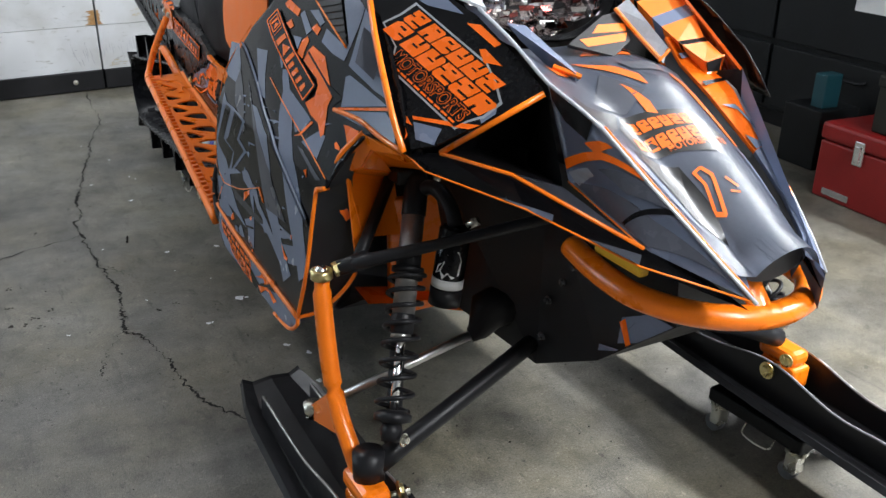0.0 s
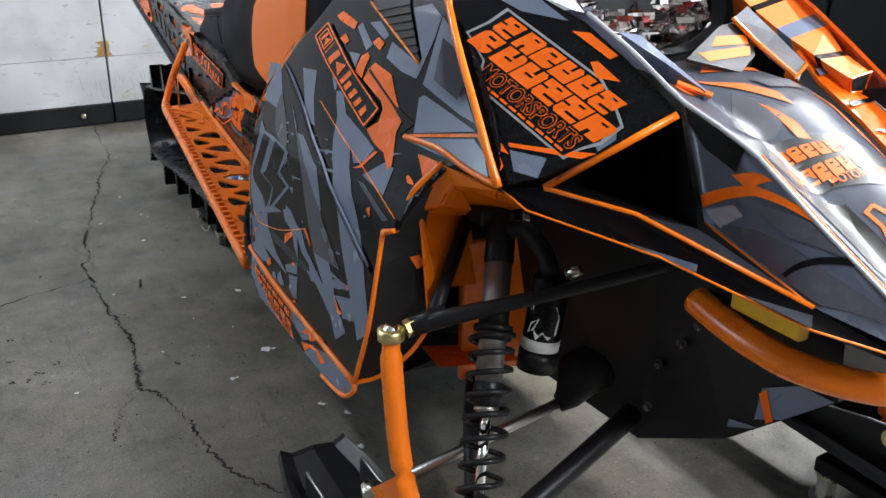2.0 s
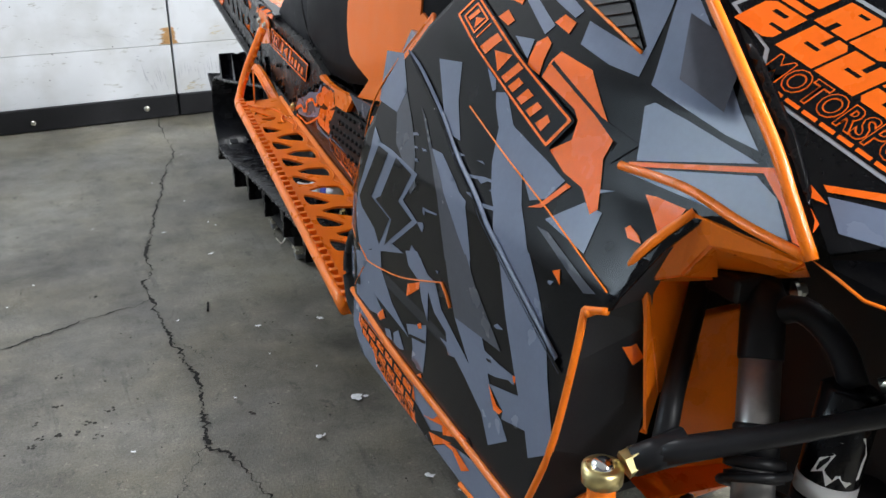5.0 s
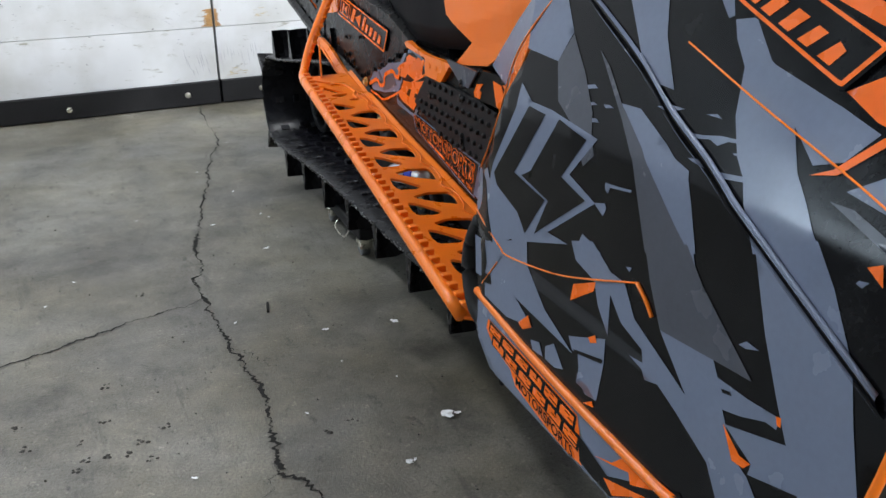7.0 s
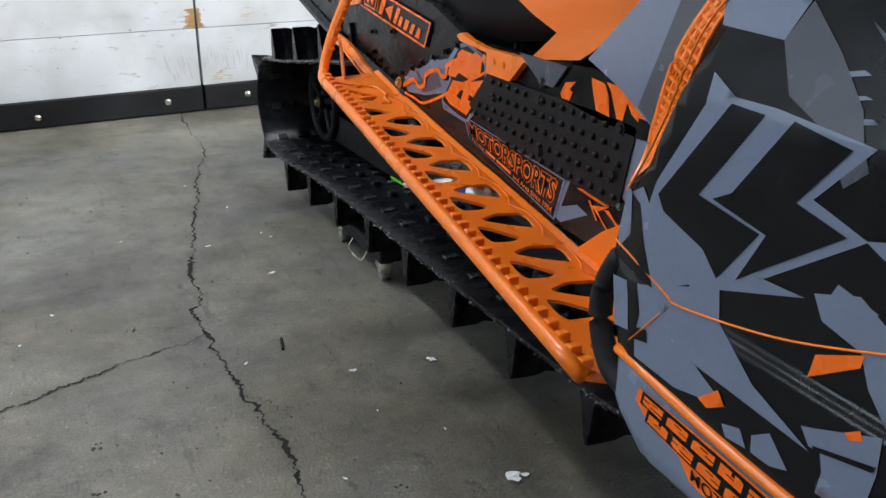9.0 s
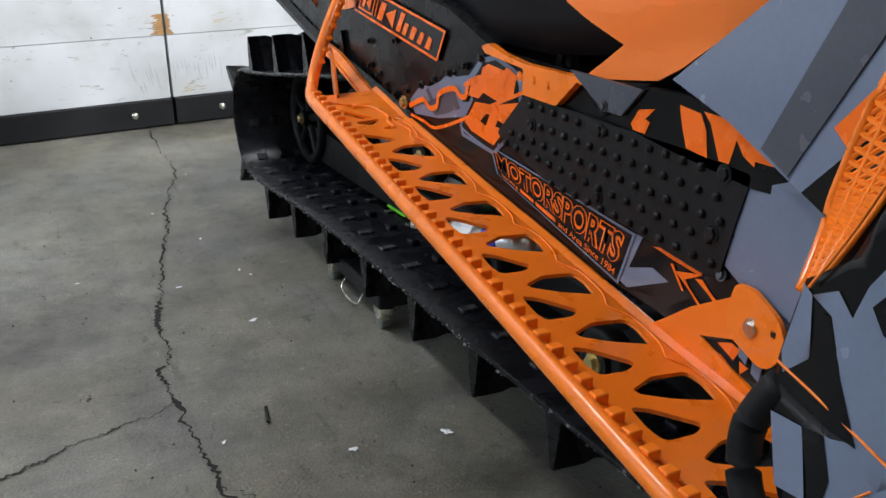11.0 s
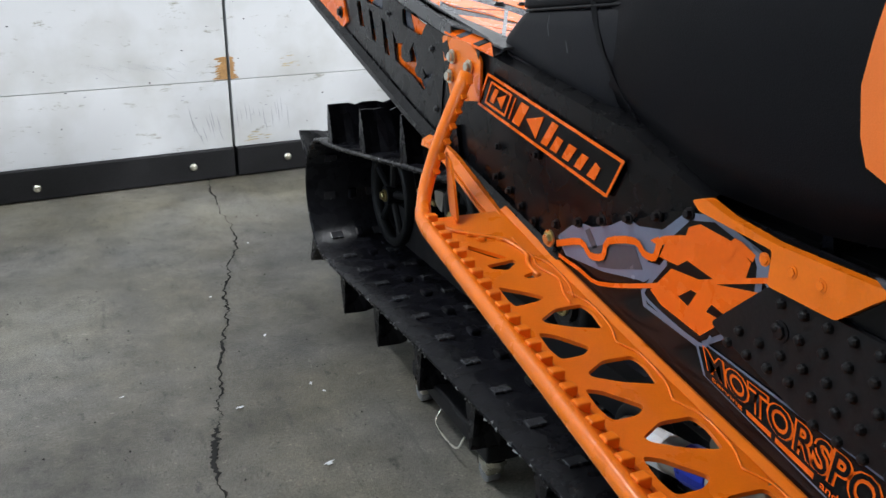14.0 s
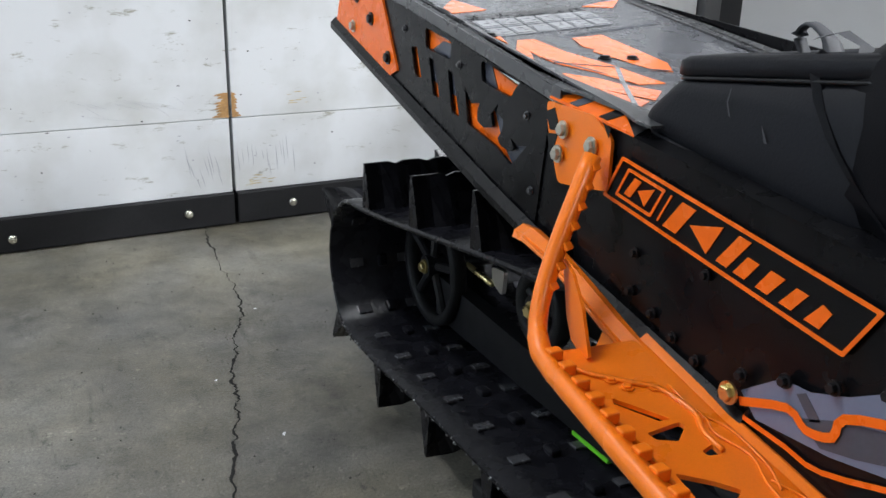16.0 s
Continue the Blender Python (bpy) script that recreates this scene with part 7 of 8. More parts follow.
on_flank("wrap_shard", [(2.720, 0.385), (2.706, 0.388), (2.659, 0.386), (2.662, 0.380), (2.693, 0.382)], ORANGE_WRAP, 0.0043)
on_flank("wrap_shard", [(2.691, 0.374), (2.659, 0.382), (2.679, 0.371), (2.672, 0.365), (2.658, 0.356), (2.661, 0.355), (2.676, 0.366)], ORANGE_WRAP, 0.0043)
on_flank("wrap_shard", [(2.668, 0.376), (2.660, 0.378), (2.650, 0.371), (2.638, 0.365), (2.643, 0.363), (2.652, 0.369)], ORANGE_WRAP, 0.0043)
on_flank("wrap_shard", [(2.697, 0.378), (2.694, 0.379), (2.679, 0.361), (2.681, 0.360)], ORANGE_WRAP, 0.0043)
on_flank("wrap_shard", [(2.655, 0.333), (2.640, 0.341), (2.612, 0.340), (2.588, 0.320), (2.640, 0.318)], BLACK_WRAP, 0.0042)
for q in ([(2.636, 0.335), (2.622, 0.341), (2.613, 0.339), (2.618, 0.328)], [(2.640, 0.318), (2.632, 0.327), (2.622, 0.322), (2.628, 0.314)], [(2.612, 0.330), (2.603, 0.328), (2.610, 0.320)]):
    on_flank("wrap_shard", q, ORANGE_WRAP, 0.0048)
for q in ([(2.616, 0.346), (2.604, 0.343), (2.606, 0.330), (2.614, 0.334)], [(2.600, 0.338), (2.590, 0.336), (2.592, 0.322), (2.600, 0.326)], [(2.668, 0.332), (2.660, 0.334), (2.656, 0.328), (2.663, 0.326)]):
    on_flank("wrap_shard", q, GREY_WRAP, 0.0046)
# grey cover between the foot pad and the side panel
side_guard = sled("side_guard", plate([(2.638, 0.470), (2.556, 0.484), (2.47, 0.478), (2.47, 0.36), (2.560, 0.350), (2.600, 0.389), (2.613, 0.386), (2.645, 0.402)], lambda u, v: tun(u, v, 0.0052 + 0.10 * max(0, 2.60 - u)), (0.003, 0, 0)), GREY_WRAP, "grey side guard with dark band in front of the foot pad")
part("band", plate([(2.633, 0.424), (2.627, 0.430), (2.6065, 0.396), (2.614, 0.390)], lambda u, v: tun(u, v, 0.0060), (0.0006, 0, 0)), BLACK_WRAP, side_guard)
part("mark", plate([(2.594, 0.459), (2.587, 0.461), (2.578, 0.459), (2.580, 0.456), (2.589, 0.457)], lambda u, v: tun(u, v, 0.0060 + 0.10 * max(0, 2.60 - u)), (0.0006, 0, 0)), ORANGE_WRAP, side_guard)
bolt(side_guard, tun(2.640, 0.390, 0.005), (-1, 0, 0.3), 0.0036, 0.003, CLIP_STEEL)
# word strip: bars with the height of its characters


def strip_at(u, v):
    sv = V3(0, 2.984, 0.404).lerp(V3(0, 2.748, 0.386), u) - V3(0, 2.970, 0.379).lerp(V3(0, 2.764, 0.338), u)
    p = V3(0, 2.970, 0.379).lerp(V3(0, 2.764, 0.338), u) + sv * v
    return p.y, p.z


def on_strip(name, pts, material, lift, holes=()):
    on_flank(name, [strip_at(*p) for p in pts], material, lift, [[strip_at(*p) for p in h] for h in holes])


on_strip("strip_edge", [(-0.03, -0.05), (1.02, -0.05), (1.02, 1.05), (-0.03, 1.05)], GREY_WRAP, 0.0045)
on_strip("strip_back", [(-0.012, 0.0), (1.005, 0.0), (1.005, 1.0), (-0.012, 1.0)], BLACK_WRAP, 0.0050)
for txt, swell, mat, lift, g in (("MOTORSPORTS", 0.070, ORANGE_WRAP, 0.0054, 0.0), ("MOTORSPORTS", 0.004, BLACK_WRAP, 0.0058, 0.009)):
    part("lettering", written(txt, lambda u, v: tun(*strip_at(0.015 + g + (0.965 - 2 * g) * u, 0.27 + 2 * g + (0.68 - 4 * g) * v), lift), swell), mat, flank_wrap, "orange outlined lettering")
for txt, u0, u1 in (("Serving", 0.035, 0.195), ("and Area Since 1984", 0.555, 0.985)):
    part("lettering", written(txt, lambda u, v: tun(*strip_at(u0 + (u1 - u0) * u, 0.06 + 0.15 * v), 0.0056), 0.01), ORANGE_WRAP, flank_wrap)
for u, w in ((0.215, 0.12), (0.355, 0.17)):
    on_strip("bar", [(u, 0.08), (u + w, 0.08), (u + w, 0.19), (u, 0.19)], ORANGE_WRAP, 0.0054)
# studded foot pad
pad_out = rounded([(2.920, 0.475), (2.972, 0.425), (2.881, 0.399), (2.806, 0.395), (2.739, 0.392), (2.656, 0.385), (2.640, 0.389), (2.631, 0.432), (2.620, 0.474), (2.70, 0.476), (2.80, 0.474)], 0.006)
foot_pad = sled("foot_pad", plate(pad_out, lambda u, v: tun(u, v, 0.008), (0.004, 0, 0)), RUBBER, "black studded rubber foot pad")
for r_ in range(5):
    for k in range(16):
        y = 2.644 + k * 0.0198 + (0.004, 0.0, 0.0, -0.003, 0.006)[r_] + (0.0095 if r_ % 2 else 0.0)
        z = 0.397 + r_ * 0.0175 + 0.00002 * k * k * (r_ < 2)
        if y < 2.925 + (0.465 - z) * 0.85 - 0.012 and y > 2.636 and (r_ > 0 or y < 2.87) and not (k in (0, 8) and r_ == 4):
            part("stud", tube([tun(y, z, 0.008), tun(y, z, 0.0105), tun(y, z, 0.0118), tun(y, z, 0.0122)], [0.0040, 0.0036, 0.0024, 0.0010], 8), RUBBER, foot_pad)
for y, z in ((2.646, 0.468), (2.652, 0.420), (2.798, 0.466), (2.794, 0.407), (2.905, 0.448)):
    bolt(foot_pad, tun(y, z, 0.008), (-1, 0, 0), 0.0052, 0.003)
# trim between the flank and the seat
seat_trim = sled("seat_trim", plate(rounded([(3.003, 0.510), (2.989, 0.515), (2.963, 0.509), (2.919, 0.505), (2.836, 0.507), (2.821, 0.510), (2.822, 0.501), (2.83, 0.503), (2.862, 0.475), (2.92, 0.475), (2.92, 0.500), (2.939, 0.501), (2.994, 0.504)], 0.003), lambda u, v: tun(u, v, 0.011), (0.008, 0, 0)), ORANGE, "orange riveted trim plate")
for k in range(3):
    bolt(seat_trim, tun(2.925 - 0.024 * k, 0.492, 0.011), (-1, 0, 0), 0.0034, 0.0012, ORANGE, "rivet")
knee = sled("knee_guard", plate(rounded([(2.79, 0.494), (2.743, 0.514), (2.696, 0.517), (2.63, 0.507), (2.566, 0.494), (2.52, 0.475), (2.565, 0.468), (2.619, 0.464), (2.70, 0.470), (2.776, 0.478)], 0.004), lambda u, v: tun(u, v, 0.008), (0.006, 0, 0)), BLACK_WRAP, "black knee guard with orange marks")
for pts in ([(2.746, 0.495), (2.727, 0.499), (2.738, 0.489), (2.732, 0.487), (2.737, 0.477), (2.752, 0.477), (2.755, 0.482)], [(2.699, 0.508), (2.698, 0.503), (2.694, 0.491), (2.688, 0.477), (2.665, 0.475), (2.669, 0.495), (2.676, 0.506)],
            [(2.673, 0.508), (2.665, 0.501), (2.653, 0.476), (2.643, 0.476), (2.638, 0.495), (2.630, 0.485), (2.619, 0.480), (2.619, 0.484), (2.566, 0.486), (2.578, 0.491), (2.617, 0.502), (2.645, 0.508)]):
    part("mark", plate(pts, lambda u, v: tun(u, v, 0.0088), (0.0006, 0, 0)), ORANGE_WRAP, knee)
side_cover = sled("side_cover", plate([(2.72, 0.523), (2.615, 0.592), (2.50, 0.66), (2.40, 0.66), (2.45, 0.47), (2.56, 0.484), (2.64, 0.508)], lambda u, v: V3(-0.228 - 0.20 * max(0, 2.72 - u), u, v), (0.004, 0, 0)), GREY_WRAP, "grey side cover with dark bands")
part("band", plate([(2.60, 0.50), (2.57, 0.49), (2.50, 0.60), (2.53, 0.62)], lambda u, v: V3(-0.2295 - 0.20 * max(0, 2.72 - u), u, v), (0.0008, 0, 0)), MID_WRAP, side_cover)
part("band", plate([(2.555, 0.484), (2.52, 0.474), (2.44, 0.56), (2.46, 0.58)], lambda u, v: V3(-0.2295 - 0.20 * max(0, 2.72 - u), u, v), (0.0008, 0, 0)), BLACK_WRAP, side_cover)
part("band", plate([(2.535, 0.530), (2.52, 0.52), (2.43, 0.60), (2.45, 0.62)], lambda u, v: V3(-0.2300 - 0.20 * max(0, 2.72 - u), u, v), (0.0008, 0, 0)), ORANGE_WRAP, side_cover)
# orange lattice grille on the rear-turned edge of the side panel
VENT_OUT = spline([(-0.359, 2.454, 0.484), (-0.356, 2.441, 0.511), (-0.353, 2.428, 0.543), (-0.345, 2.410, 0.60), (-0.327, 2.379, 0.65), (-0.309, 2.349, 0.690)], 8)
VENT_IN = spline([(-0.362, 2.462, 0.476), (-0.340, 2.472, 0.50), (-0.335, 2.472, 0.524), (-0.329, 2.458, 0.581), (-0.312, 2.425, 0.64), (-0.30, 2.37, 0.695)], 8)
grille = sled("panel_grille", tube(VENT_OUT, 0.0016, 8), ORANGE, "orange lattice grille along the panel edge", True)
part("edge_line", tube([p + V3(-0.0125, -0.004, 0) for p in VENT_OUT], 0.0009, 6), ORANGE, grille, "", True)
part("inner_frame", tube(VENT_IN, 0.0030, 8), ORANGE, grille, "", True)
part("end_frame", tube([VENT_OUT[0], VENT_IN[0]], 0.0028, 8), ORANGE, grille, "", True)
part("backing", loft([[p + V3(0.012, 0, 0) for p in VENT_OUT], [p + V3(0.012, 0, 0) for p in VENT_IN]], caps=False, closed=False), PLASTIC, grille, "dark backing")


def grille_at(i, f):
    return VENT_OUT[i].lerp(VENT_IN[i], f)


n_v = len(VENT_OUT)
for i in range(0, n_v - 1):
    for a, b in ((0.0, 0.34), (0.34, 0.67), (0.67, 1.0)):
        part("slat", rod(grille_at(i, a), grille_at(min(i + 1, n_v - 1), b), 0.0016, 5), ORANGE, grille)
        part("slat", rod(grille_at(i, b), grille_at(min(i + 1, n_v - 1), a), 0.0013, 5), ORANGE, grille)
for f in (0.34, 0.67):
    part("slat", tube([grille_at(i, f) for i in range(n_v)], 0.0020, 6), ORANGE, grille, "", True)

# ---- seat ----
rows = []
for y, lo, hi, w in ((3.214, 0.556, 0.624, 0.190), (3.200, 0.555, 0.637, 0.203), (3.165, 0.553, 0.662, 0.210), (3.13, 0.548, 0.692, 0.213), (3.03, 0.512, 0.735, 0.216), (2.90, 0.515, 0.790, 0.219), (2.79, 0.530, 0.83, 0.219), (2.68, 0.560, 0.86, 0.215), (2.58, 0.60, 0.88, 0.20), (2.47, 0.66, 0.89, 0.17)):
    h = hi - lo
    b_ = max(0.0, min(1.0, (y - 2.95) / 0.2))
    half = [(-w, lo), (-w - 0.004, lo + 0.12 * h), (-w, lo + 0.45 * h), (-w * (0.93 + 0.05 * b_), lo + 0.80 * h), (-w * (0.72 + 0.16 * b_), lo + 0.97 * h), (-w * 0.3, hi)]
    ring = [V3(x, y, z) for x, z in half] + [V3(-x, y, z) for x, z in reversed(half)]
    rows.append(ring)
seat = sled("seat", loft(rows), SEAT, "black vinyl seat with orange side panels", True)


def seat_x(y, z):
    lo = lerp([(2.47, 0.66), (2.58, 0.60), (2.68, 0.56), (2.79, 0.53), (2.90, 0.515), (3.03, 0.512), (3.14, 0.556), (3.37, 0.58)], y)
    hi = lerp([(2.47, 0.89), (2.58, 0.88), (2.68, 0.86), (2.79, 0.83), (2.90, 0.79), (3.03, 0.735), (3.14, 0.68), (3.19, 0.626), (3.37, 0.615)], y)
    w = lerp([(2.47, 0.17), (2.58, 0.20), (2.68, 0.215), (2.79, 0.219), (2.90, 0.219), (3.03, 0.216), (3.14, 0.212), (3.25, 0.205), (3.37, 0.18)], y)
    f = max(0, min(1, (z - lo) / (hi - lo)))
    return -lerp([(0, w), (0.12, w + 0.004), (0.45, w), (0.80, w * 0.93), (0.97, w * 0.72), (1.0, w * 0.4)], f)


def on_seat(name, pts, material, lift=0.003):
    return part(name, plate(pts, lambda u, v: V3(seat_x(u, v) - lift, u, v), (0.003, 0, 0), step=0.012), material, seat)


on_seat("orange_panel", [(2.880, 0.583), (2.872, 0.567), (2.833, 0.553), (2.784, 0.538), (2.70, 0.560), (2.62, 0.62), (2.60, 0.80), (2.66, 0.82), (2.76, 0.79), (2.882, 0.68), (2.887, 0.612)], ORANGE_CLOTH)
on_seat("orange_band", [(2.835, 0.506), (2.829, 0.505), (2.740, 0.518), (2.715, 0.532), (2.670, 0.564), (2.60, 0.61), (2.56, 0.64), (2.60, 0.665), (2.677, 0.613), (2.726, 0.578), (2.784, 0.540)], ORANGE_CLOTH, 0.008)
on_seat("side_flap", [(2.829, 0.505), (2.740, 0.516), (2.767, 0.502), (2.786, 0.484), (2.799, 0.478)], SEAT, 0.016)
bolt(sled("seat_bracket", plate([(2.84, 0.512), (2.74, 0.512), (2.765, 0.486), (2.79, 0.486)], lambda u, v: tun(u, v, 0.012), (0.003, 0, 0)), MID_WRAP, "dark seat bracket"), tun(2.788, 0.490, 0.012), (-1, 0, 0), 0.0034, 0.003, CLIP_STEEL)


def bag_ring(y1, w, f, top=0.0):
    """Outline of the rear bag at height f between its foot and its lid, rear end at y1."""
    plan = rounded([(-w, 3.13), (-w, y1), (w - 0.13, y1), (w - 0.13, 3.13)], 0.030, 5)
    return [V3(x, y, (0.5665 - 0.15 * (3.355 - y)) * (1 - f) + (0.609 + 0.13 * (3.334 - y)) * f + top) for x, y in plan]


bag = part("rear_bag", loft([bag_ring(*r) for r in ((3.344, 0.205, 0.0), (3.360, 0.2125, 0.04), (3.369, 0.2155, 0.16), (3.365, 0.2150, 0.40), (3.352, 0.2110, 0.75), (3.343, 0.2080, 0.95), (3.337, 0.2030, 1.0))]), BAG, seat, "dark grey zipped bag behind the seat", True)
part("lid", loft([bag_ring(*r) for r in ((3.339, 0.2040, 1.0, 0.0015), (3.345, 0.2070, 1.0, 0.004), (3.345, 0.2065, 1.0, 0.014), (3.340, 0.2030, 1.0, 0.017), (3.325, 0.1950, 1.0, 0.0180))]), BAG, bag, "flat padded lid", True)
part("zip", tube([p + V3(0, 0, 0.0008) for p in bag_ring(3.3415, 0.2065, 1.0)[4:-4]], 0.0016, 6), STEEL_BLACK, bag, "dark zip", True)
part("hem", tube([p + V3(0, 0, -0.001) for p in bag_ring(3.3635, 0.2140, 0.06)[4:-4]], 0.0018, 6), BAG, bag, "", True)
for q in ([(3.2665, 0.613), (3.2655, 0.613), (3.2662, 0.603), (3.261, 0.594), (3.2625, 0.594), (3.2675, 0.603)], [(3.231, 0.594), (3.229, 0.592), (3.223, 0.583), (3.226, 0.583)]):
    part("scuff", plate(q, lambda u, v: V3(-0.2153 + 0.12 * max(0, v - 0.588), u, v), None), SCUFF, bag, "pale scuff")
part("loop", tube(spline([(-0.150, 3.262, 0.632), (-0.152, 3.270, 0.648), (-0.150, 3.262, 0.656), (-0.148, 3.246, 0.647), (-0.150, 3.236, 0.632)], 5), 0.0085, 6, flat=0.22), WEBBING, bag, "webbing pull loop", True)
# broad binding where the bag meets the seat
bind = [(3.214, 0.646, 0.192), (3.210, 0.638, 0.2060), (3.198, 0.618, 0.2100), (3.180, 0.598, 0.2140), (3.160, 0.580, 0.2158), (3.137, 0.562, 0.2162), (3.117, 0.548, 0.2160)]
part("binding", loft([[V3(-w + 0.002, y, z), V3(-w, y - 0.002, z - 0.001), V3(-w - 0.0006, y - 0.013, z - 0.006), V3(-w + 0.004, y - 0.016, z - 0.008)] for y, z, w in bind]), SEAT, seat, "flat black binding")
part("strap", loft([[V3(-0.192, 3.222, 0.650), V3(-0.180, 3.226, 0.652)], [V3(-0.186, 3.208, 0.656), V3(-0.170, 3.212, 0.657)], [V3(-0.184, 3.190, 0.650), V3(-0.168, 3.192, 0.648)], [V3(-0.192, 3.184, 0.632), V3(-0.180, 3.180, 0.630)], [V3(-0.200, 3.190, 0.614), V3(-0.196, 3.182, 0.612)]], caps=False, closed=False), WEBBING, seat, "grey webbing pull strap", True)
part("lime_stripe", tube([V3(seat_x(2.62, 0.82) - 0.002, 2.62, 0.80), V3(seat_x(2.60, 0.86) - 0.002, 2.60, 0.85)], 0.006, 6), GREEN, seat)

# ---- track: an endless rubber belt with paddles ----
HT = 0.232
loop_pts = []
for y, z in ((2.40, 0.205), (2.60, 0.160), (2.80, 0.150), (3.10, 0.142), (3.40, 0.134), (3.70, 0.118), (3.90, 0.098)):
    loop_pts.append((0, y, z))
for a in (-70, -40, -10, 20, 50, 75, 95):
    loop_pts.append((0, 4.005 + 0.118 * math.cos(math.radians(a)), 0.208 + 0.118 * math.sin(math.radians(a))))
for y, z in ((3.90, 0.337), (3.78, 0.355), (3.50, 0.398), (3.20, 0.430), (2.80, 0.455), (2.45, 0.44), (2.33, 0.36)):
    loop_pts.append((0, y, z))
belt_line = spline(loop_pts + [loop_pts[0]], 6)[:-1]
dist = [0.0]
for a, b in zip(belt_line, belt_line[1:] + belt_line[:1]):
    dist.append(dist[-1] + (b - a).length)


def belt_at(s):
    s %= dist[-1]
    for i in range(len(belt_line)):
        if s <= dist[i + 1]:
            a, b = belt_line[i], belt_line[(i + 1) % len(belt_line)]
            p = a.lerp(b, (s - dist[i]) / (dist[i + 1] - dist[i]))
            d = (b - a).normalized()
            return p, d, Vector((0, d.z, -d.y))
    return belt_line[0], Vector((0, 1, 0)), Vector((0, 0, -1))


nb = 120
rows = []
for k in range(nb):
    p, d, n = belt_at(dist[-1] * k / nb)
    q_w = 0.90 if p.z > 0.3 and p.y < 3.42 else 1.0
    rows.append([Vector((x * q_w, 0, 0)) + p + n * h for x, h in ((-HT, 0.0), (-HT - 0.003, -0.004), (-HT, -0.008), (HT, -0.008), (HT + 0.003, -0.004), (HT, 0.0))])
bm = bmesh.new()
vs = [[bm.verts.new(q) for q in r] for r in rows]
for a, b in zip(vs, vs[1:] + vs[:1]):
    for k in range(6):
        bm.faces.new((a[k], a[(k + 1) % 6], b[(k + 1) % 6], b[k]))
track = sled("track", bm, TRACK_RUBBER, "black rubber paddle track with tall lugs", True)


def lug_mesh(x0, x1, h):
    """One paddle: a ribbed, slightly curved wall that thins towards its lip."""
    rows = []
    for k in range(13):
        f = k / 12
        x = x0 + (x1 - x0) * f
        rib = 0.0075 if k in (3, 4, 8, 9) else 0.003 if k in (0, 12) else 0.0
        cup = -0.006 * math.sin(math.pi * f)
        nick = 0.004 * (1 if k in (4, 8) else 0)
        rows.append([Vector((x, -0.011 - rib, 0)), Vector((x, -0.0055 - rib * 0.7 + cup, h * 0.6)), Vector((x, -0.002 + cup, h - nick)), Vector((x, 0.003 + cup, h - nick)), Vector((x, 0.0065 + rib * 0.6 + cup, h * 0.6)), Vector((x, 0.012 + rib, 0))])
    bm = loft(rows)
    me = bpy.data.meshes.new("paddle")
    bmesh.ops.recalc_face_normals(bm, faces=bm.faces[:])
    bm.to_mesh(me)
    bm.free()
    me.materials.append(TRACK_RUBBER)
    return me


outer_r, inner_m, outer_l = lug_mesh(-HT, -0.080, 0.066), lug_mesh(-0.075, 0.075, 0.064), lug_mesh(0.080, HT, 0.066)
clip = box(-0.012, 0.012, -0.008, 0.008, 0, 0.004, 0.001)
clip_me = bpy.data.meshes.new("track_clip")
clip.to_mesh(clip_me)
clip.free()
clip_me.materials.append(CLIP_STEEL)
S_REF = 0.0
best = 9
for k in range(600):
    p, d, n = belt_at(dist[-1] * k / 600)
    if p.z < 0.2 and abs(p.y - 3.905) < best:
        best, S_REF = abs(p.y - 3.905), dist[-1] * k / 600
stub = box(-0.008, 0.008, -0.011, 0.011, -0.010, 0.0, 0.004)
stub_me = bpy.data.meshes.new("drive_lug")
stub.to_mesh(stub_me)
stub.free()
stub_me.materials.append(TRACK_RUBBER)
n_lug = round(dist[-1] / 0.0885)
pitch = dist[-1] / n_lug
for k in range(n_lug):
    p, d, n = belt_at(S_REF + pitch * k)
    m = Matrix((Vector((1, 0, 0)), d, n)).transposed().to_4x4()
    m.translation = p
    if p.z > 0.3 and p.y < 3.42:
        m = m @ Matrix.Diagonal((0.90, 1, 1, 1))
    for me in ((outer_r, outer_l) if k % 2 == 0 else (inner_m,)):
        ob = new("paddle", me)
        ob.parent, ob.matrix_local = track, m
    for x in (-0.19, -0.105, 0.105):
        ob = new("track_clip", clip_me)
        ob.parent = track
        mm = m.copy()
        mm.translation = p - n * 0.012 + Vector((x, 0, 0))
        ob.matrix_local = mm
    for x in (-0.145, 0.150):
        ob = new("drive_lug", stub_me)
        ob.parent = track
        mm = m.copy()
        mm.translation = p - n * 0.007 + Vector((x, 0, 0))
        ob.matrix_local = mm

# frayed pale edge of the belt
fr_bm = bmesh.new()
fr_rnd = random.Random(4)
for k in range(170):
    p, d, n = belt_at(fr_rnd.uniform(0.05, 0.45) * dist[-1])
    q = p + Vector((-HT - 0.002, 0, 0)) + d * fr_rnd.uniform(-0.01, 0.01) - n * fr_rnd.uniform(0, 0.006)
    s_ = fr_rnd.uniform(0.0008, 0.0026)
    bmesh.ops.create_cone(fr_bm, segments=3, radius1=s_, radius2=0.0, depth=s_ * 2.5, cap_ends=True, matrix=Matrix.Translation(q) @ Matrix.Rotation(fr_rnd.uniform(0, 6), 4, "X"))
tagged(part("frayed_edge", fr_bm, paint("pale_cord", (0.22, 0.22, 0.22), 0.9, vary=0.5), track), "frayed pale cord ends along the belt", kind="stuff")

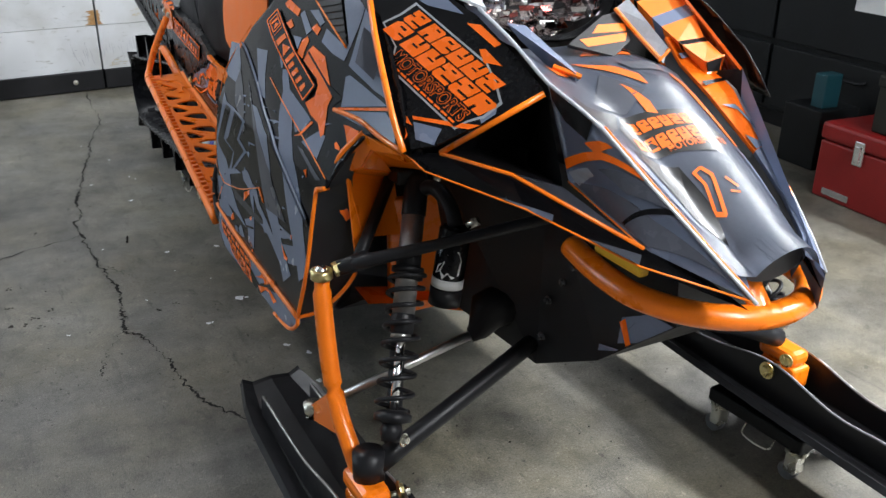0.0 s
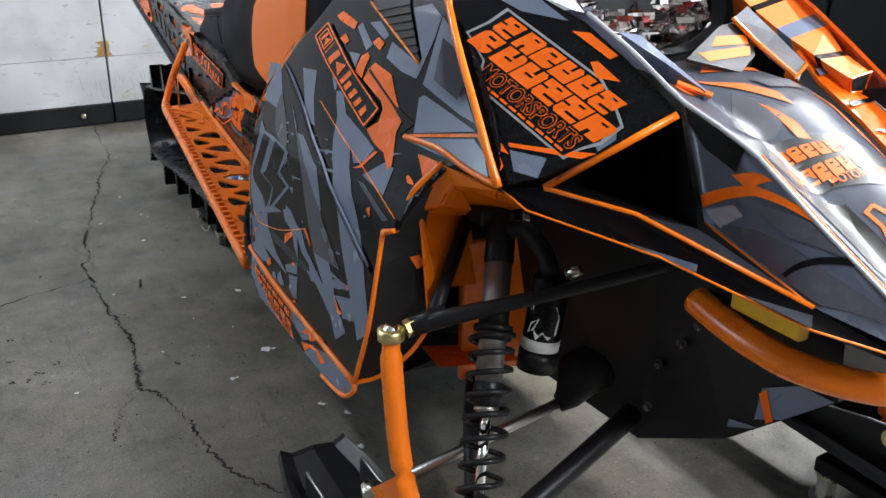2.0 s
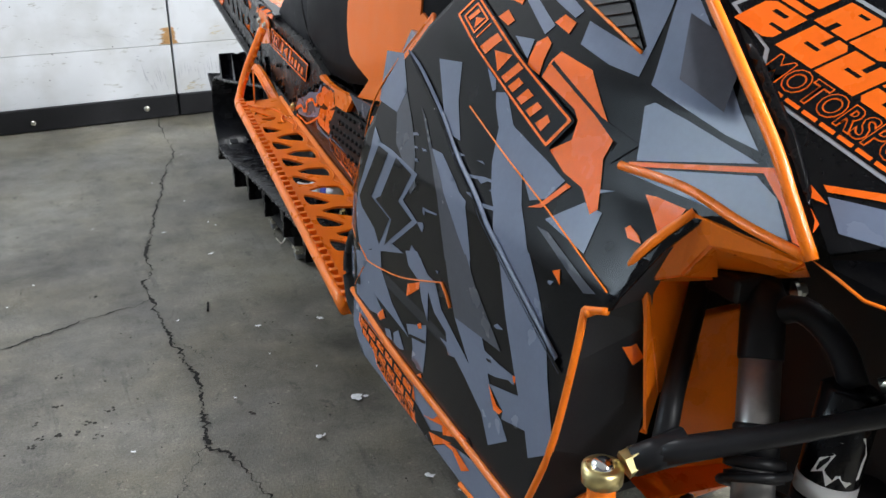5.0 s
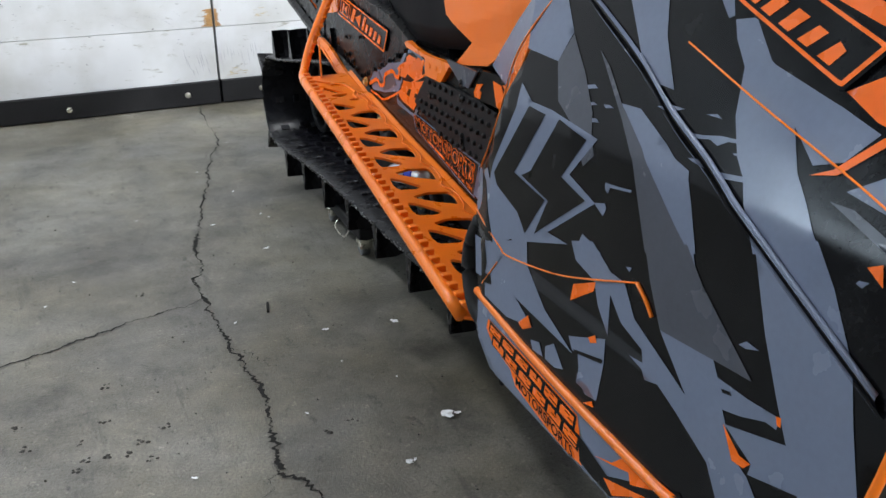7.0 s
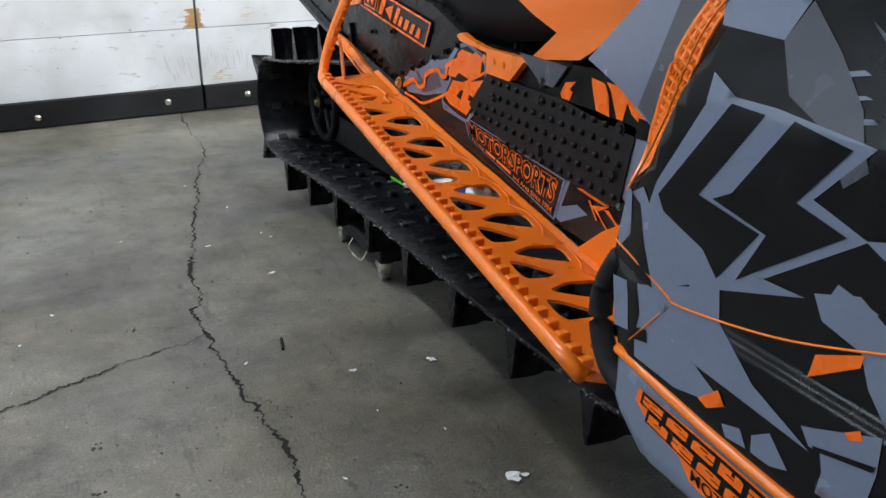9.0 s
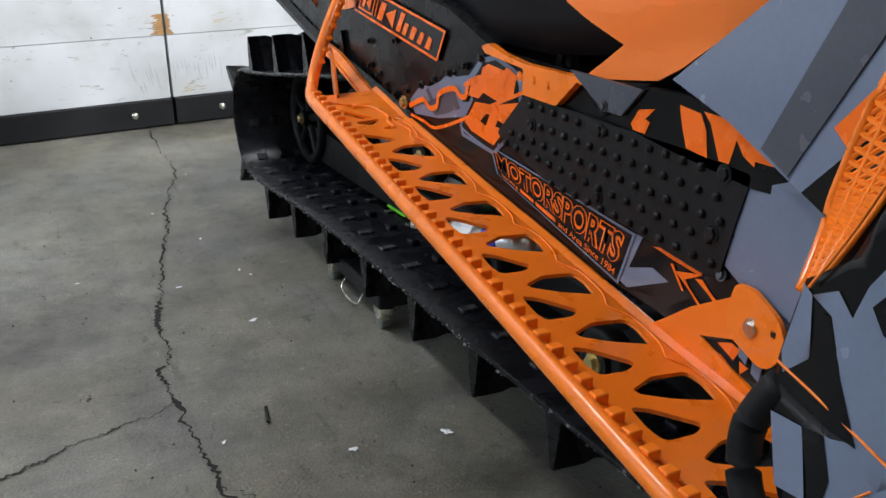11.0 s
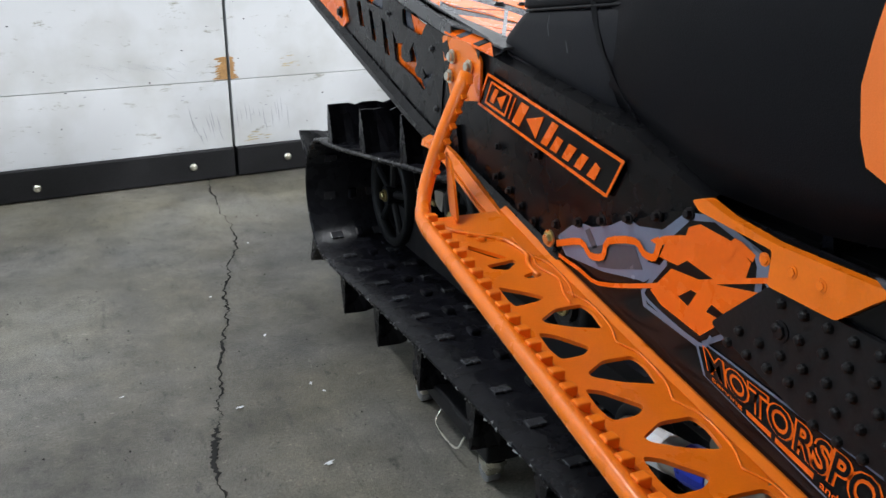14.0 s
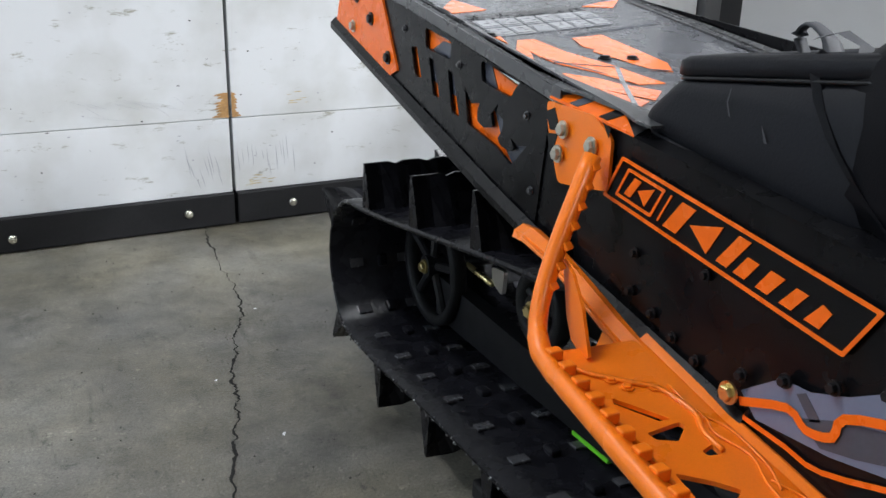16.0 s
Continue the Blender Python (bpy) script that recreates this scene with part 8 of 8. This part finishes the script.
# wheels and slide rails inside the belt
def wheel(y, z, x, r, name="idler_wheel"):
    tyre = bmesh.new()
    rows = [[V3(x + a, y + (r - b) * math.cos(t), z + (r - b) * math.sin(t)) for a, b in ((-0.012, 0.004), (-0.008, 0), (0.008, 0), (0.012, 0.004), (0.010, 0.016), (-0.010, 0.016))] for t in [k * math.tau / 28 for k in range(28)]]
    vs = [[tyre.verts.new(q) for q in r_] for r_ in rows]
    for a, b in zip(vs, vs[1:] + vs[:1]):
        for k in range(6):
            tyre.faces.new((a[k], a[(k + 1) % 6], b[(k + 1) % 6], b[k]))
    w = sled(name, tyre, RUBBER, "black spoked bogie wheel", True)
    for k in range(5):
        t = k * math.tau / 5 + 0.4
        part("spoke", rod((x, y + 0.014 * math.cos(t), z + 0.014 * math.sin(t)), (x, y + (r - 0.012) * math.cos(t), z + (r - 0.012) * math.sin(t)), 0.0075, 8), STEEL_BLACK, w)
    part("hub", rod((x - 0.016, y, z), (x + 0.016, y, z), 0.018, 14), STEEL_BLACK, w)
    bolt(w, (x - 0.016, y, z), (-1, 0, 0), 0.008, 0.008, BRASS)


for x in (-0.14, 0.14):
    wheel(3.985, 0.214, x * 0.75, 0.096)
    wheel(3.60, 0.30, x, 0.05)
    wheel(3.15, 0.19, x, 0.045)
for x in (-0.09, 0.09):
    slide = sled("slide_rail", loft([[V3(x - 0.012, y, z), V3(x + 0.012, y, z), V3(x + 0.012, y, z + h), V3(x - 0.012, y, z + h)] for y, z, h in ((2.45, 0.235, 0.04), (2.7, 0.172, 0.05), (3.2, 0.155, 0.055), (3.7, 0.138, 0.06), (3.98, 0.130, 0.07))]), STEEL_BLACK, "black slide rail with lime wear strip")
    part("wear_strip", loft([[V3(x - 0.014, y, z - 0.004), V3(x + 0.014, y, z - 0.004), V3(x + 0.014, y, z + 0.001), V3(x - 0.014, y, z + 0.001)] for y, z in ((3.50, 0.1450), (3.575, 0.1425))]), GREEN, slide, "lime plastic wear strip")
sled("axle_adjuster", rod((-0.100, 3.880, 0.252), (-0.100, 3.800, 0.250), 0.0045, 8), BRASS, "brass adjuster bolt", True)
sled("adjuster_plate", plate(rounded([(3.805, 0.274), (3.768, 0.280), (3.772, 0.243), (3.800, 0.252)], 0.006), lambda u, v: V3(-0.100, u, v), (0.006, 0, 0)), ALU, "bare aluminium adjuster plate")
sled("rear_axle", rod((-0.10, 3.985, 0.214), (0.10, 3.985, 0.214), 0.010, 12), STEEL_BLACK, "bare axle", True)
sled("skid_arm", tube([(-0.06, 3.55, 0.16), (-0.06, 3.30, 0.36)], 0.012, 10), STEEL_BLACK, "black skid arm", True)
sled("skid_arm", tube([(-0.10, 2.95, 0.17), (-0.08, 2.70, 0.36)], 0.012, 10), STEEL_BLACK, "black skid arm", True)
sk = sled("skid_shock", tube([(-0.245, 2.88, 0.331), (-0.245, 3.045, 0.291)], 0.0150, 16), ALU, "silver skid shock with white print and blue adjuster", True)
part("print", tube([(-0.245, 2.985, 0.3055), (-0.245, 3.035, 0.2934)], 0.0156, 16), WHITE_INK, sk)
part("adjuster", tube([(-0.245, 2.930, 0.3188), (-0.245, 2.962, 0.3111)], 0.0165, 16), BLUE, sk, "blue adjuster")
part("rod", tube([(-0.245, 3.045, 0.291), (-0.245, 3.16, 0.263)], 0.006, 10), CHROME, sk)
sk = sled("skid_shock", tube([(-0.15, 3.18, 0.36), (-0.16, 3.04, 0.29)], 0.017, 16), BLACK_WRAP, "black skid shock with white print", True)
part("print", tube([(-0.153, 3.14, 0.34), (-0.158, 3.07, 0.305)], 0.0176, 16), WHITE_INK, sk)
sled("skid_cross_tube", rod((-0.2, 2.98, 0.30), (0.2, 2.98, 0.30), 0.014, 12), ALU, "bare cross tube", True)
for y, z in ((3.22, 0.33), (2.82, 0.22), (2.62, 0.25)):
    wheel(y, z, -0.19, 0.036)
sled("tunnel_heat_exchanger", box(-0.2, 0.2, 2.5, 3.4, 0.485, 0.50), STEEL_BLACK, "dark heat exchanger under the tunnel")


# ---- dollies ----
def caster(parent, x, y, h, r=0.016):
    fork = box(x - 0.013, x + 0.013, y - 0.010, y + 0.012, r * 1.1, h - 0.004, 0.003)
    c = part("caster", fork, ZINC, parent, "zinc swivel caster")
    part("caster_wheel", tube([(x - 0.010, y + 0.008, r), (x - 0.008, y + 0.008, r), (x + 0.008, y + 0.008, r), (x + 0.010, y + 0.008, r)], [r * 0.8, r, r, r * 0.8], 18), WHEEL_GREY, c, "grey plastic wheel", True)
    part("caster_plate", tube([(x, y, h - 0.008), (x, y, h)], 0.019, 16), ZINC, c)


WHEEL_GREY = paint("grey_wheel_plastic", (0.16, 0.165, 0.17), 0.4, vary=0.2)


def dolly(x, y, w, l, top, label, turn=0.0):
    ob = thing("dolly", label, "dolly", (x, y, 0), group="dollies under the snowmobile")
    ob.rotation_euler = (0, 0, turn)
    part("deck", box(-w, w, -l, l, top - 0.026, top, 0.004), RUBBER, ob, "black carpeted deck")
    part("carry_loop", tube(spline([(-w - 0.001, l * 0.1, top - 0.022), (-w - 0.012, l * 0.05, top - 0.040), (-w - 0.012, -l * 0.45, top - 0.040), (-w - 0.001, -l * 0.5, top - 0.022)], 4), 0.0016, 6), ZINC, ob, "bent wire loop", True)
    for a in (-1, 1):
        for b in (-1, 1):
            caster(ob, a * (w - 0.018), b * (l - 0.018), top - 0.026)
    return ob


dolly(0.405, 1.785, 0.080, 0.098, 0.089, "small black carpeted dolly on swivel casters under a ski", 0.06)
dolly(-0.379, 1.775, 0.105, 0.115, 0.089, "small black carpeted dolly on swivel casters under a ski")
dolly(0.0, 3.50, 0.21, 0.13, 0.068, "low black dolly on casters under the track")

# ---- tool storage beside the snowmobile ----
ROT = Matrix.Translation((1.50, 2.66, 0)) @ Matrix.Rotation(math.radians(-4), 4, "Z")


def stowed(name, label, category, at):
    ob = thing(name, label, category)
    ob.matrix_basis = ROT @ Matrix.Translation(at)
    return ob


red = stowed("toolbox", "red enamelled steel toolbox with chrome latch on the floor", "toolbox", (0, -0.42, 0))
part("body", box(0.0, 0.30, -0.62, 0.42, 0.0, 0.175, 0.006), RED_STEEL, red)
part("lid", box(-0.004, 0.304, -0.624, 0.424, 0.177, 0.232, 0.012), RED_STEEL, red)
for y in (0.27, -0.35):
    la = part("latch", box(-0.012, -0.004, y - 0.018, y + 0.018, 0.135, 0.208, 0.004), CHROME, red, "chrome draw latch")
    part("hasp", box(-0.018, -0.012, y - 0.010, y + 0.010, 0.145, 0.195, 0.003), CHROME, la)
part("handle", tube(spline([(-0.006, 0.02, 0.17), (-0.022, 0.0, 0.15), (-0.022, -0.08, 0.15), (-0.006, -0.10, 0.17)], 4), 0.005, 8), RED_STEEL, red, "", True)
part("nameplate", box(-0.003, 0.0, 0.28, 0.38, 0.015, 0.035), CHROME, red)

ammo = stowed("ammo_box", "olive steel ammunition box on the red toolbox", "ammo box", (0.03, -0.30, 0.232))
part("body", box(0.0, 0.16, -0.12, 0.16, 0.0, 0.15, 0.006), OLIVE, ammo)
part("lid", box(-0.004, 0.164, -0.124, 0.164, 0.13, 0.165, 0.006), OLIVE, ammo)
part("latch", box(-0.012, -0.003, -0.10, -0.08, 0.06, 0.15, 0.003), OLIVE, ammo)
part("label", tube([(-0.002, 0.10, 0.09), (-0.001, 0.10, 0.09)], 0.020, 18), WHITE_INK, ammo, "round white label")

chest = stowed("tool_chest", "tall black steel tool chest with drawers", "tool chest", (0.42, 0.10, 0))
part("body", box(0.0, 0.55, -1.0, 1.35, 0.06, 1.95, 0.008), CABINET, chest)
part("plinth", box(0.03, 0.52, -0.97, 1.32, 0.0, 0.06), STEEL_BLACK, chest)
for r_, (z0, z1) in enumerate(((0.08, 0.31), (0.33, 0.60), (0.62, 0.90), (0.92, 1.28), (1.30, 1.93))):
    for y0, y1 in ((-0.98, -0.22), (-0.20, 0.56), (0.58, 1.33)):
        dr = part("drawer", box(-0.016, 0.0, y0, y1, z0, z1, 0.005), CABINET, chest)
        yc = (y0 + y1) / 2
        part("handle", tube(spline([(-0.016, yc - 0.06, z1 - 0.05), (-0.034, yc - 0.045, z1 - 0.055), (-0.034, yc + 0.045, z1 - 0.055), (-0.016, yc + 0.06, z1 - 0.05)], 4), 0.006, 8), STEEL_BLACK, dr, "dark bow handle", True)
sign = part("sign", box(-0.019, -0.0165, 0.07, 0.22, 0.485, 0.545), WHITE_INK, chest, "white lettering as plain bars")

carton = stowed("teal_carton", "narrow teal cardboard carton standing beside the chest", "carton", (0.16, 0.22, 0))
part("body", box(0.03, 0.10, -0.03, 0.02, 0.20, 0.31, 0.003), TEAL, carton)
part("shelf", box(0.0, 0.17, -0.06, 0.10, 0.0, 0.20, 0.004), CABINET, carton, "black steel base")

# ---- litter on the floor ----
rnd = random.Random(21)


def scrap(x, y, r, seed):
    """A torn, crumpled flake: ragged outline, one raised fold."""
    rs = random.Random(seed)
    n = rs.randint(9, 13)
    turn, squeeze = rs.uniform(0, 6.3), rs.uniform(0.35, 0.8)
    bm = bmesh.new()
    low = []
    for k in range(n):
        a, d = k * math.tau / n, r * rs.uniform(0.45, 1.3)
        u, v = d * math.cos(a), d * math.sin(a) * squeeze
        low.append(bm.verts.new((u * math.cos(turn) - v * math.sin(turn), u * math.sin(turn) + v * math.cos(turn), 0.0005 + r * rs.uniform(0.0, 0.12))))
    top = bm.verts.new((r * rs.uniform(-0.2, 0.2), r * rs.uniform(-0.2, 0.2), r * rs.uniform(0.15, 0.4)))
    foot = bm.verts.new((0, 0, 0.0))
    for k in range(n):
        bm.faces.new((low[k], low[(k + 1) % n], top))
        bm.faces.new((low[(k + 1) % n], low[k], foot))
    ob = link("paper_scrap", bm, PAPER)
    ob.location = (x, y, 0.002)
    tagged(ob, "tiny torn white scrap lying on the concrete", "scrap", group="scraps on the floor")


for k, (x, y, r) in enumerate(((-0.278, 2.753, 0.013), (-0.371, 2.667, 0.008), (-0.362, 2.668, 0.005), (-0.262, 2.752, 0.006), (-0.25, 2.50, 0.009), (-0.243, 3.071, 0.008), (-0.367, 3.09, 0.006), (-0.509, 3.18, 0.005), (-0.307, 2.887, 0.004), (-0.374, 2.969, 0.003), (-0.468, 2.839, 0.004), (-0.647, 2.747, 0.005), (-0.77, 3.486, 0.005), (-0.824, 3.389, 0.004),
                               (-0.46, 3.70, 0.006), (-0.342, 3.73, 0.006), (-0.378, 3.51, 0.008), (-0.371, 3.925, 0.006), (-0.33, 3.70, 0.004), (-0.43, 4.13, 0.004), (-0.22, 2.45, 0.008), (-0.27, 2.36, 0.010), (-0.24, 2.34, 0.007), (-0.30, 4.40, 0.004), (-0.62, 3.80, 0.004))):
    scrap(x, y, r, 100 + k)
twig = link("twig", tube([(-0.445, 3.20, 0.003), (-0.438, 3.235, 0.004)], 0.0026, 6), CRACK)
tagged(twig, "short dark splinter of wood on the concrete", "splinter")
bm = bmesh.new()
for k in range(900):
    x, y, r = rnd.uniform(-1.3, 0.6), rnd.uniform(1.6, 4.9), rnd.uniform(0.0008, 0.0022)
    bmesh.ops.create_cone(bm, segments=4, radius1=r, radius2=r * 0.3, depth=r, cap_ends=True, matrix=Matrix.Translation((x, y, r * 0.5 + 0.0005)) @ Matrix.Rotation(rnd.uniform(0, 6), 4, "Z"))
for x, y in ((-0.702, 2.865), (-0.720, 2.839), (-0.693, 2.819), (-0.749, 2.942), (-0.669, 2.895), (-0.789, 2.896), (-0.855, 2.911), (-0.656, 3.376), (-0.780, 2.847), (-0.791, 2.827), (-0.743, 3.045), (-0.865, 2.970), (-0.754, 2.846), (-0.453, 2.780), (-0.411, 2.794)):
    for _ in range(5):
        r = rnd.uniform(0.0015, 0.0042)
        bmesh.ops.create_cone(bm, segments=5, radius1=r, radius2=r * 0.4, depth=r * 0.4, cap_ends=True, matrix=Matrix.Translation((x + rnd.uniform(-0.008, 0.008), y + rnd.uniform(-0.008, 0.008), r * 0.2 + 0.0005)) @ Matrix.Rotation(rnd.uniform(0, 6), 4, "Z"))
grit = link("floor_grit", bm, paint("grit", (0.045, 0.042, 0.038), 0.9, vary=0.6))
tagged(grit, "fine dark grit scattered over the concrete", "grit", kind="stuff")
